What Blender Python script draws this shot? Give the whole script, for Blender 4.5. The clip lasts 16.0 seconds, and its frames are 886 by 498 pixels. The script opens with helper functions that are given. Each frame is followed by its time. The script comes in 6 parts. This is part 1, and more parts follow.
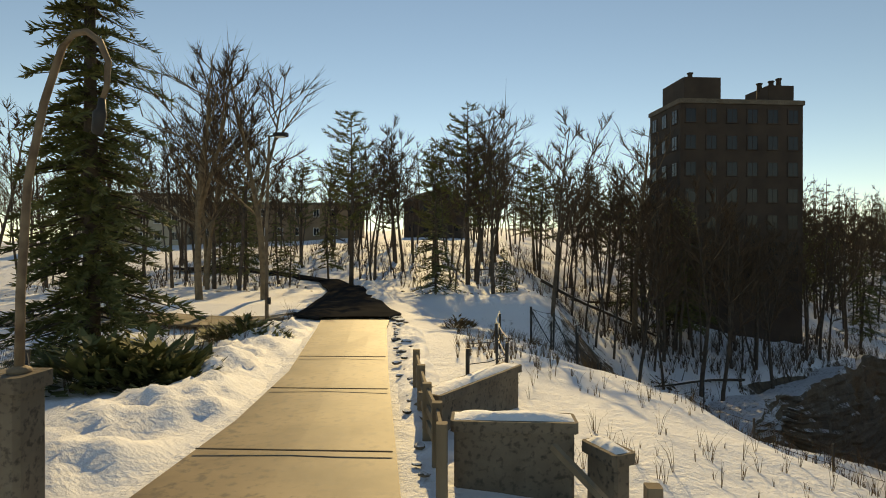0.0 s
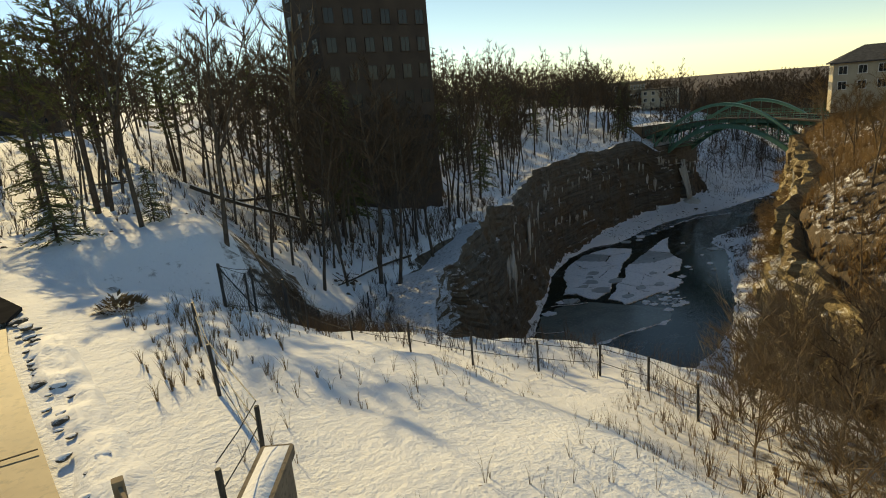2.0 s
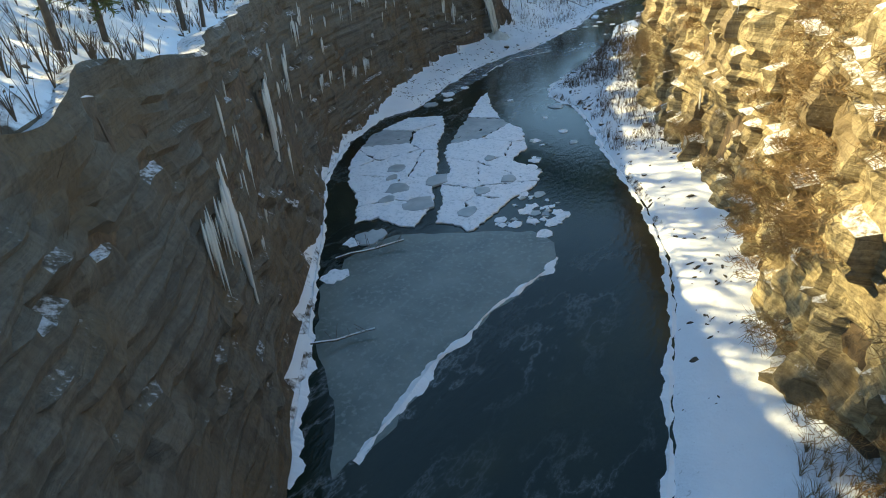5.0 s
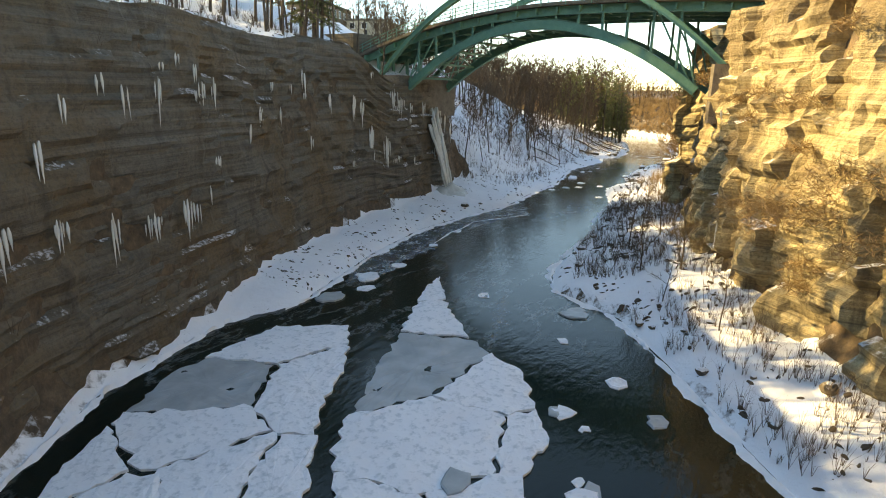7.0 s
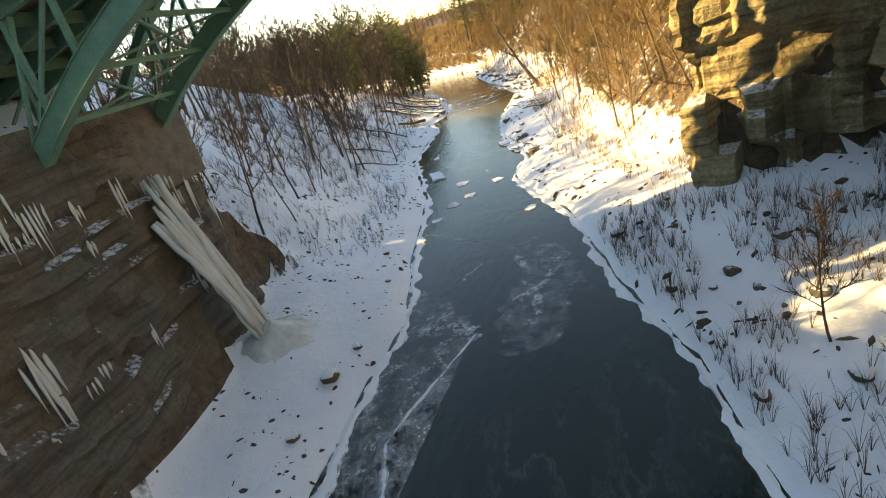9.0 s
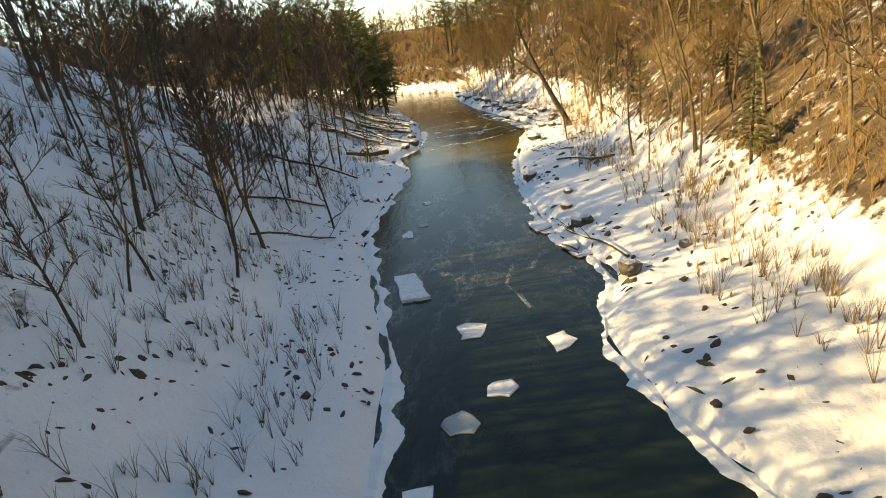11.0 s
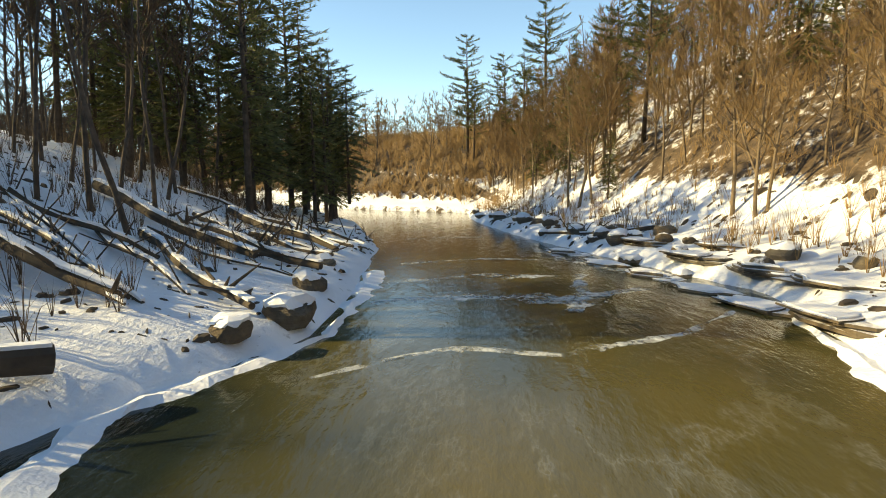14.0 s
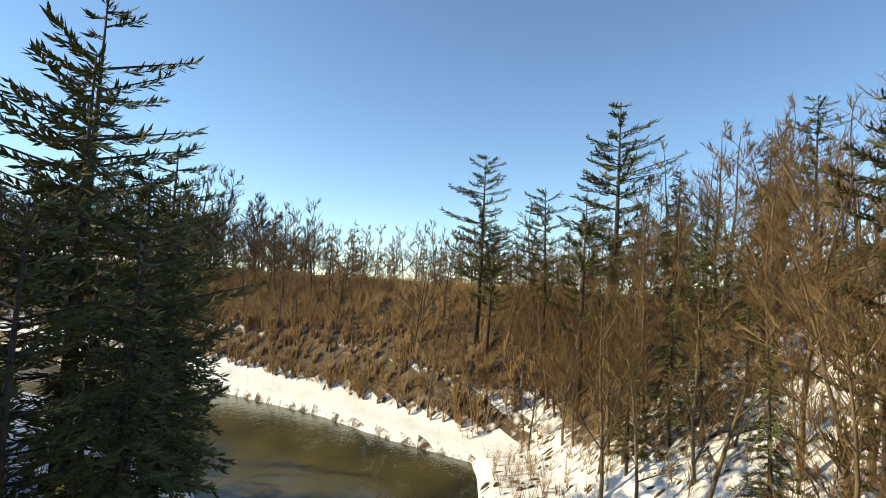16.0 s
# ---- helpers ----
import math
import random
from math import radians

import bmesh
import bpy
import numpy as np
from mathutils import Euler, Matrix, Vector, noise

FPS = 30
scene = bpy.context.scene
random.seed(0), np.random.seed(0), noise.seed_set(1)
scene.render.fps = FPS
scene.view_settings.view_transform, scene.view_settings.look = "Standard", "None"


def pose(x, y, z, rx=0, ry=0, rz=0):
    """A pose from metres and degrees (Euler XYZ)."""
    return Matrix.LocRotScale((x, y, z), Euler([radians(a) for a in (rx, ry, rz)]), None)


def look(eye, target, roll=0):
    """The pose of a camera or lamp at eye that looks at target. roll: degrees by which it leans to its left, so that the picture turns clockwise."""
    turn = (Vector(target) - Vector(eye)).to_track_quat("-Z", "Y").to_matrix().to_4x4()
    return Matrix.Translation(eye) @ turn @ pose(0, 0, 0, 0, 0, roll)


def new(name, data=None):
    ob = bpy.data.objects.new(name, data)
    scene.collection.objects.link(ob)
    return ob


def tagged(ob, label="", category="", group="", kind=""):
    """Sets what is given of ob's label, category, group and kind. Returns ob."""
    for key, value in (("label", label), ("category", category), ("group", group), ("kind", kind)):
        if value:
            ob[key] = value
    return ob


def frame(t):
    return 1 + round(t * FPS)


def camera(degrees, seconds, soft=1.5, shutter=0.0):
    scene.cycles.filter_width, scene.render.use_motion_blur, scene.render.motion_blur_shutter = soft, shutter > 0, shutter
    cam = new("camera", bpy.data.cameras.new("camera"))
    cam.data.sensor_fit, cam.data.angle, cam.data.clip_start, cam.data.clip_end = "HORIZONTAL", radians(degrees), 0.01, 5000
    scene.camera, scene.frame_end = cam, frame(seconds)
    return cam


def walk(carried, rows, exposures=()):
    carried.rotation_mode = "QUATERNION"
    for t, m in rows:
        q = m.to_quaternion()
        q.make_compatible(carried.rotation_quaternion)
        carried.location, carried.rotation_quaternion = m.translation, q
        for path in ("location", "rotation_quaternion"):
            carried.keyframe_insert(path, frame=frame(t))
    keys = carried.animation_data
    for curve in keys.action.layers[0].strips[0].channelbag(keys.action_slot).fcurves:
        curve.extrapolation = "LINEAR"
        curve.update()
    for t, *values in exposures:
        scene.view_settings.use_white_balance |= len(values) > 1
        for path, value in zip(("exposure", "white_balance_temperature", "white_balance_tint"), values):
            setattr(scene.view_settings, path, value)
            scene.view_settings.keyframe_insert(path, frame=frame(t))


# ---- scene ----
# ============ camera ============
cam = camera(74.0, 16.0, soft=1.0)
PATH = [
    (0, (1.7, -1.3, 33.95), (1.57, 0.695, 33.94), 0.0),
    (0.5, (1.6, -0.9, 35.9), (1.517, 1.093, 35.76), 2.4),
    (1, (1.4, -0.2, 36.7), (1.35, 1.782, 36.443), 4.4),
    (1.5, (1.1, 1.1, 37.0), (1.295, 3.056, 36.632), 3.4),
    (2, (0.75, 3.7, 36.45), (1.713, 5.378, 35.945), -5.0),
    (2.5, (1.75, 7.0, 36.2), (3.02, 8.427, 35.605), -10.5),
    (3, (4.9, 10.7, 36.75), (6.173, 12.097, 36.096), -9.3),
    (3.2, (6.6, 12.4, 36.9), (7.877, 13.78, 36.218), -8.8),
    (5.3, (38.287, 45.435, 24.381), (39.7, 46.422, 23.367), -3.0),
    (5.5, (41.451, 47.511, 23.352), (42.936, 48.463, 22.411), -3.0),
    (6, (50.29, 53.438, 20.21), (51.902, 54.401, 19.52), -3.7),
    (6.5, (60.144, 59.987, 17.547), (61.761, 60.991, 16.931), 2.7),
    (7, (69.951, 66.461, 15.916), (71.607, 67.453, 15.393), 0.9),
    (7.5, (80.224, 73.019, 15.336), (81.935, 73.945, 14.871), -3.3),
    (8, (90.37, 79.429, 15.724), (92.146, 80.184, 15.2), -7.9),
    (8.5, (101.87, 85.773, 16.349), (103.689, 86.318, 15.721), -15.4),
    (9, (112.55, 90.135, 16.929), (114.373, 90.544, 16.216), -17.7),
    (9.5, (122.777, 93.32, 17.238), (124.599, 93.652, 16.483), -17.1),
    (9.7, (126.685, 94.572, 16.998), (128.506, 94.862, 16.224), -14.3),
    (11.8, (163.221, 98.416, 9.93), (165.105, 98.606, 9.286), -6.8),
    (12, (167.276, 98.771, 8.971), (169.17, 98.962, 8.357), -5.7),
    (12.5, (177.878, 99.476, 6.818), (179.793, 99.668, 6.276), -3.2),
    (13, (188.345, 100.262, 5.198), (190.284, 100.439, 4.741), -2.5),
    (13.5, (197.73, 100.816, 4.391), (199.688, 100.983, 4.023), -1.9),
    (14, (206.773, 101.588, 4.086), (208.754, 101.741, 3.86), -0.8),
    (14.5, (216.697, 102.575, 4.54), (218.692, 102.709, 4.555), -0.1),
    (15, (225.049, 103.008, 5.806), (227.033, 103.187, 5.987), 2.2),
    (15.5, (232.962, 103.349, 8.832), (234.948, 103.519, 8.994), 2.9),
    (16, (240.61, 104.434, 12.655), (242.601, 104.569, 12.79), 3.4),
]
walk(cam, [(t, look(eye, target, roll)) for t, eye, target, roll in PATH],
     exposures=[(0, -0.05, 10800, 7), (1.5, 0.0, 10600, 5), (2.3, 0.15, 9000, 0), (3.2, 0.75, 6700, -8), (5.3, 1.85, 8300, -3), (6.5, 1.95, 9500, 2), (8, 2.07, 12600, 8), (9.7, 1.85, 12300, 8), (11.8, 1.15, 11200, 4),
                (13.5, 1.1, 9300, 0), (14.5, 1.15, 8600, 2), (15.2, 1.15, 8000, 3), (16, 0.65, 7200, 4)])

# ============ light ============
SUN_AZ = (-0.08, 0.997)        # horizontal way to the sun (x, y)
SUN_EL = 27.0
world = bpy.data.worlds.new("sky")
scene.world = world
world.use_nodes = True
wn = world.node_tree
sky = wn.nodes.new("ShaderNodeTexSky")
sky.sky_type = "NISHITA"
sky.sun_disc = False
sky.sun_elevation = radians(SUN_EL)
sky.sun_rotation = math.atan2(SUN_AZ[0], SUN_AZ[1])
sky.air_density, sky.dust_density, sky.ozone_density = 0.75, 0.0, 2.5
rich = wn.nodes.new("ShaderNodeHueSaturation")
rich.inputs["Saturation"].default_value = 1.06
wn.links.new(sky.outputs["Color"], rich.inputs["Color"])
wn.links.new(rich.outputs["Color"], wn.nodes["Background"].inputs["Color"])
wn.nodes["Background"].inputs["Strength"].default_value = 0.15
sun = new("sun", bpy.data.lights.new("sun", "SUN"))
sun.data.energy, sun.data.angle, sun.data.color = 3.75, radians(0.55), (1.0, 0.86, 0.58)
_c = math.cos(radians(SUN_EL))
sun.matrix_basis = look((0, 0, 90), (-SUN_AZ[0] * _c, -SUN_AZ[1] * _c, 90 - math.sin(radians(SUN_EL))))


# ============ materials ============
def material(name, base=(0.5, 0.5, 0.5), rough=0.8, metal=0.0):
    m = bpy.data.materials.new(name)
    m.use_nodes = True
    b = m.node_tree.nodes["Principled BSDF"]
    b.inputs["Base Color"].default_value = (*base, 1)
    b.inputs["Roughness"].default_value = rough
    b.inputs["Metallic"].default_value = metal
    b.inputs["Specular IOR Level"].default_value = 0.3
    return m, m.node_tree, b


def node(nt, kind, **inputs):
    n = nt.nodes.new(kind)
    for k, v in inputs.items():
        n.inputs[k.replace("_", " ")].default_value = v
    return n


def coords(nt, scale=(1, 1, 1), obj=False):
    if obj:
        src = nt.nodes.new("ShaderNodeTexCoord").outputs["Object"]
    else:
        src = nt.nodes.new("ShaderNodeNewGeometry").outputs["Position"]
    mp = nt.nodes.new("ShaderNodeMapping")
    mp.inputs["Scale"].default_value = scale
    nt.links.new(src, mp.inputs["Vector"])
    return mp.outputs["Vector"]


def noise_tex(nt, vec, scale, detail=4.0, rough=0.55):
    n = node(nt, "ShaderNodeTexNoise", Scale=scale, Detail=detail, Roughness=rough)
    nt.links.new(vec, n.inputs["Vector"])
    return n.outputs["Fac"]


def ramp(nt, fac, stops):
    r = nt.nodes.new("ShaderNodeValToRGB")
    el = r.color_ramp.elements
    while len(el) < len(stops):
        el.new(0.5)
    for e, (p, c) in zip(el, stops):
        e.position = p
        e.color = (*c, 1) if len(c) == 3 else c
    nt.links.new(fac, r.inputs["Fac"])
    return r.outputs["Color"]


def mix(nt, fac, a, b):
    m = nt.nodes.new("ShaderNodeMix")
    m.data_type = "RGBA"
    for sock, v in ((m.inputs[0], fac), (m.inputs[6], a), (m.inputs[7], b)):
        if isinstance(v, bpy.types.NodeSocket):
            nt.links.new(v, sock)
        else:
            sock.default_value = v if isinstance(v, (int, float)) else (*v, 1)
    return m.outputs[2]


def maths(nt, op, a, b=None, clamp=False):
    m = nt.nodes.new("ShaderNodeMath")
    m.operation, m.use_clamp = op, clamp
    for sock, v in zip(m.inputs, (a, b)):
        if v is None:
            continue
        if isinstance(v, bpy.types.NodeSocket):
            nt.links.new(v, sock)
        else:
            sock.default_value = v
    return m.outputs[0]


def bump(nt, b, height, strength=0.4, distance=0.1):
    n = node(nt, "ShaderNodeBump", Strength=strength, Distance=distance)
    nt.links.new(height, n.inputs["Height"])
    nt.links.new(n.outputs["Normal"], b.inputs["Normal"])


def mottled(name, c1, c2, scale, rough=0.85, metal=0.0, strength=0.3, distance=0.03, c3=None, obj=False, stretch=(1, 1, 1)):
    """Two-scale mottled surface: base c1 to c2 at a coarse scale, c3 flecks at a fine one."""
    m, nt, b = material(name, c1, rough, metal)
    v = coords(nt, stretch, obj)
    col = ramp(nt, noise_tex(nt, v, scale, 5.0), [(0.3, c1), (0.7, c2)])
    fine = noise_tex(nt, v, scale * 9, 4.0)
    if c3:
        col = mix(nt, ramp(nt, fine, [(0.52, (0, 0, 0)), (0.68, (1, 1, 1))]), col, c3)
    nt.links.new(col, b.inputs["Base Color"])
    bump(nt, b, fine, strength, distance)
    return m


def ground_material():
    """Snow on the flats, leaf litter and soil where it is steep or wind-swept."""
    m, nt, b = material("snowy_ground", (0.8, 0.8, 0.82), 0.75)
    v = coords(nt)
    geo = nt.nodes.new("ShaderNodeNewGeometry")
    sep = nt.nodes.new("ShaderNodeSeparateXYZ")
    nt.links.new(geo.outputs["True Normal"], sep.inputs[0])
    n1, n2, n3 = noise_tex(nt, v, 0.22, 5.0), noise_tex(nt, v, 1.6, 6.0, 0.65), noise_tex(nt, v, 7.0, 5.0, 0.6)
    steep = maths(nt, "ADD", sep.outputs["Z"], maths(nt, "MULTIPLY", maths(nt, "SUBTRACT", n1, 0.5), 0.30))
    steep = maths(nt, "ADD", steep, maths(nt, "MULTIPLY", maths(nt, "SUBTRACT", n2, 0.5), 0.45))
    snowfac = ramp(nt, steep, [(0.60, (0, 0, 0)), (0.70, (1, 1, 1))])
    leaf = nt.nodes.new("ShaderNodeAttribute")
    leaf.attribute_name = "litter"
    patch = maths(nt, "ADD", maths(nt, "MULTIPLY", n2, 0.65), maths(nt, "MULTIPLY", n1, 0.35))
    bare = maths(nt, "MULTIPLY", maths(nt, "SUBTRACT", leaf.outputs["Fac"], patch), 9.0, True)
    snowfac = maths(nt, "MULTIPLY", snowfac, maths(nt, "SUBTRACT", 1.0, bare))
    soil = ramp(nt, n2, [(0.3, (0.050, 0.036, 0.024)), (0.55, (0.12, 0.082, 0.05)), (0.75, (0.20, 0.13, 0.075))])
    snow = ramp(nt, n1, [(0.3, (0.78, 0.79, 0.82)), (0.7, (0.86, 0.86, 0.87))])
    flecks = ramp(nt, n3, [(0.66, (0, 0, 0)), (0.74, (1, 1, 1))])
    snow = mix(nt, maths(nt, "MULTIPLY", flecks, ramp(nt, n2, [(0.48, (0, 0, 0)), (0.6, (1, 1, 1))])), snow, (0.16, 0.115, 0.075))
    nt.links.new(mix(nt, snowfac, soil, snow), b.inputs["Base Color"])
    bump(nt, b, maths(nt, "ADD", n2, maths(nt, "MULTIPLY", n3, 0.35)), 0.55, 0.25)
    return m


def rock_material(name, dark, mid, light):
    """Thin-bedded shale: horizontal beds, stains running down, rusty patches."""
    m, nt, b = material(name, mid, 0.88)
    beds = noise_tex(nt, coords(nt, (0.03, 0.03, 2.6)), 1.0, 7.0, 0.68)
    big = noise_tex(nt, coords(nt, (0.16, 0.16, 0.12)), 1.0, 4.0)
    run = noise_tex(nt, coords(nt, (0.9, 0.9, 0.06)), 1.0, 5.0)
    fine = noise_tex(nt, coords(nt), 4.0, 6.0, 0.65)
    col = ramp(nt, beds, [(0.28, dark), (0.5, mid), (0.72, light)])
    col = mix(nt, ramp(nt, big, [(0.45, (0, 0, 0)), (0.62, (0.75, 0.75, 0.75))]), col, (0.17, 0.115, 0.062))
    col = mix(nt, ramp(nt, run, [(0.55, (0, 0, 0)), (0.7, (0.7, 0.7, 0.7))]), col, dark)
    col = mix(nt, ramp(nt, fine, [(0.35, (0.5, 0.5, 0.5)), (0.55, (0, 0, 0))]), col, dark)
    geo = nt.nodes.new("ShaderNodeNewGeometry")
    sep = nt.nodes.new("ShaderNodeSeparateXYZ")
    nt.links.new(geo.outputs["True Normal"], sep.inputs[0])
    top = ramp(nt, maths(nt, "ADD", sep.outputs["Z"], maths(nt, "MULTIPLY", maths(nt, "SUBTRACT", fine, 0.5), 0.7)), [(0.82, (0, 0, 0)), (0.95, (0.85, 0.85, 0.85))])
    col = mix(nt, top, col, (0.8, 0.8, 0.83))
    nt.links.new(col, b.inputs["Base Color"])
    bump(nt, b, maths(nt, "ADD", beds, maths(nt, "MULTIPLY", fine, 0.6)), 0.8, 0.35)
    return m


def water_material():
    m, nt, b = material("river_water", (0.012, 0.02, 0.016), 0.09)
    b.inputs["IOR"].default_value = 1.33
    b.inputs["Specular IOR Level"].default_value = 0.5
    v = coords(nt, (0.35, 0.9, 1))
    deep = noise_tex(nt, coords(nt, (0.05, 0.09, 1)), 1.0, 3.0)
    # pool upstream with gorge shade put into its colour, sandy shallows downstream with sunlight in theirs
    place = nt.nodes.new("ShaderNodeSeparateXYZ")
    nt.links.new(nt.nodes.new("ShaderNodeNewGeometry").outputs["Position"], place.inputs[0])
    shallow = maths(nt, "MULTIPLY", maths(nt, "SUBTRACT", place.outputs["X"], 176.0), 0.035, True)
    pool = ramp(nt, deep, [(0.33, (0.005, 0.011, 0.009)), (0.55, (0.010, 0.019, 0.014)), (0.7, (0.024, 0.030, 0.016))])
    sunlit_sand = ramp(nt, deep, [(0.36, (0.018, 0.024, 0.016)), (0.5, (0.07, 0.062, 0.023)), (0.68, (0.125, 0.10, 0.036))])
    col = mix(nt, shallow, pool, sunlit_sand)
    foam = noise_tex(nt, coords(nt, (0.09, 0.20, 1)), 1.0, 7.0, 0.68)
    film = noise_tex(nt, coords(nt, (0.03, 0.05, 1)), 1.0, 3.0)
    lines = maths(nt, "ABSOLUTE", maths(nt, "SUBTRACT", foam, 0.5))
    f = ramp(nt, lines, [(0.0, (0.22, 0.22, 0.22)), (0.008, (0.08, 0.08, 0.08)), (0.03, (0, 0, 0))])
    f = maths(nt, "MULTIPLY", f, ramp(nt, film, [(0.47, (0, 0, 0)), (0.62, (1, 1, 1))]))
    nt.links.new(mix(nt, f, col, (0.6, 0.64, 0.66)), b.inputs["Base Color"])
    rip = noise_tex(nt, v, 2.4, 4.0, 0.6)
    bump(nt, b, maths(nt, "ADD", rip, maths(nt, "MULTIPLY", noise_tex(nt, coords(nt, (0.8, 1.6, 1)), 3.0, 3.0), 0.15)), 0.26, 0.12)
    return m


MAT = {
    "ground": ground_material(),
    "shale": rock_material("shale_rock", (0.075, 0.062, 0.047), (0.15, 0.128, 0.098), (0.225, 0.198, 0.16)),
    # lit copy of the shale, golden sunlight put into its colour
    "sunlit_shale": rock_material("sunlit_shale_rock", (0.10, 0.075, 0.045), (0.42, 0.33, 0.185), (0.60, 0.50, 0.30)),
    "water": water_material(),
    "snow": mottled("snow", (0.80, 0.80, 0.82), (0.87, 0.87, 0.88), 0.8, 0.7, strength=0.5, distance=0.08),
    "road": mottled("worn_concrete_path", (0.10, 0.073, 0.046), (0.28, 0.205, 0.125), 0.6, 0.6, c3=(0.11, 0.085, 0.06), strength=0.25, distance=0.01),
    "asphalt": mottled("dark_asphalt", (0.018, 0.018, 0.02), (0.035, 0.034, 0.033), 0.9, 0.85, strength=0.3, distance=0.01),
    "concrete": mottled("weathered_concrete", (0.12, 0.095, 0.07), (0.22, 0.18, 0.135), 1.2, 0.85, c3=(0.07, 0.058, 0.045)),
    "green_steel": mottled("green_painted_steel", (0.095, 0.235, 0.17), (0.14, 0.30, 0.22), 1.5, 0.55, c3=(0.09, 0.19, 0.13), strength=0.1),
    "dark_steel": mottled("dark_steel", (0.03, 0.03, 0.032), (0.06, 0.058, 0.055), 3.0, 0.6, 0.3),
    "rust": mottled("rusty_steel", (0.12, 0.08, 0.055), (0.28, 0.21, 0.14), 3.0, 0.7, 0.2),
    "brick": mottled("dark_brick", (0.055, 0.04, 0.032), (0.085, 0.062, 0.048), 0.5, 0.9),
    "pale_wall": mottled("pale_stucco", (0.45, 0.38, 0.27), (0.55, 0.47, 0.34), 0.7, 0.9),
    "tan_wall": mottled("tan_brick_wall", (0.22, 0.15, 0.095), (0.30, 0.21, 0.13), 0.5, 0.9),
    "roof": mottled("grey_shingle_roof", (0.05, 0.048, 0.046), (0.10, 0.095, 0.09), 2.0, 0.9),
    "glass": material("dark_window_glass", (0.02, 0.022, 0.025), 0.18)[0],
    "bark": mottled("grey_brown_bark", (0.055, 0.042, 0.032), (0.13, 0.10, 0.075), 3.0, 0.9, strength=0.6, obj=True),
    # lit copy of the bark, paler by the sunlight put into its colour
    "lit_bark": mottled("sunlit_tan_bark", (0.13, 0.095, 0.06), (0.25, 0.18, 0.11), 3.0, 0.9, strength=0.6, obj=True),
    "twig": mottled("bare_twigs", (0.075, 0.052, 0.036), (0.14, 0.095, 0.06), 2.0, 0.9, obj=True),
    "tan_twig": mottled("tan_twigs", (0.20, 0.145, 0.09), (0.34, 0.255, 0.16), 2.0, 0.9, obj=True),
    # russet twigs with golden sunlight put into the colour, for sunlit slopes
    "lit_rusty_twig": mottled("sunlit_russet_twigs", (0.19, 0.12, 0.055), (0.33, 0.215, 0.105), 2.0, 0.9, obj=True),
    "needle": mottled("dark_conifer_needles", (0.07, 0.082, 0.028), (0.19, 0.185, 0.065), 1.6, 0.75, obj=True),
    "pine": mottled("yellow_green_pine_needles", (0.085, 0.095, 0.03), (0.18, 0.17, 0.055), 1.6, 0.75, obj=True),
    "dead": mottled("dead_needles", (0.12, 0.075, 0.035), (0.19, 0.12, 0.055), 2.0, 0.85, obj=True),
    "ice": mottled("cloudy_icicle_ice", (0.50, 0.48, 0.42), (0.74, 0.73, 0.69), 1.2, 0.25, strength=0.4, distance=0.05, stretch=(1, 1, 0.2)),
    "grey_ice": mottled("grey_green_clear_ice", (0.10, 0.125, 0.112), (0.185, 0.21, 0.19), 0.25, 0.22, c3=(0.20, 0.225, 0.21), strength=0.05),
    "wood": mottled("weathered_wood", (0.16, 0.12, 0.08), (0.30, 0.23, 0.15), 1.5, 0.85, stretch=(1, 1, 0.3)),
    "log": mottled("dark_wet_log", (0.05, 0.038, 0.028), (0.11, 0.085, 0.06), 1.5, 0.85),
    "white": mottled("white_paint", (0.7, 0.68, 0.62), (0.8, 0.78, 0.72), 1.0, 0.6),
    "yellow": mottled("yellow_paint", (0.6, 0.36, 0.05), (0.65, 0.42, 0.08), 1.0, 0.5),
}


MAT["asphalt"].node_tree.nodes["Principled BSDF"].inputs["Specular IOR Level"].default_value = 0.05
MAT["asphalt"].node_tree.nodes["Principled BSDF"].inputs["IOR"].default_value = 1.04


# ============ mesh helpers ============
def mesh_of(name, verts, faces, mat, smooth=False):
    me = bpy.data.meshes.new(name)
    me.from_pydata([tuple(map(float, v)) for v in verts], [], [tuple(map(int, f)) for f in faces])
    for m in (mat if isinstance(mat, (list, tuple)) else [mat]):
        me.materials.append(m)
    if smooth:
        me.polygons.foreach_set("use_smooth", [True] * len(me.polygons))
    me.update()
    return me


def empty(name, m, label, category, group="", kind=""):
    ob = new(name)
    ob.empty_display_size = 0.2
    ob.matrix_basis = m
    return tagged(ob, label, category, group, kind)


def thing(name, me, m, label, category, group="", kind=""):
    ob = new(name, me)
    ob.matrix_basis = m
    return tagged(ob, label, category, group, kind)


def piece(name, me, parent, m=None, label=""):
    ob = new(name, me)
    ob.parent = parent
    if m is not None:
        ob.matrix_basis = m
    if label:
        ob["label"] = label
    return ob


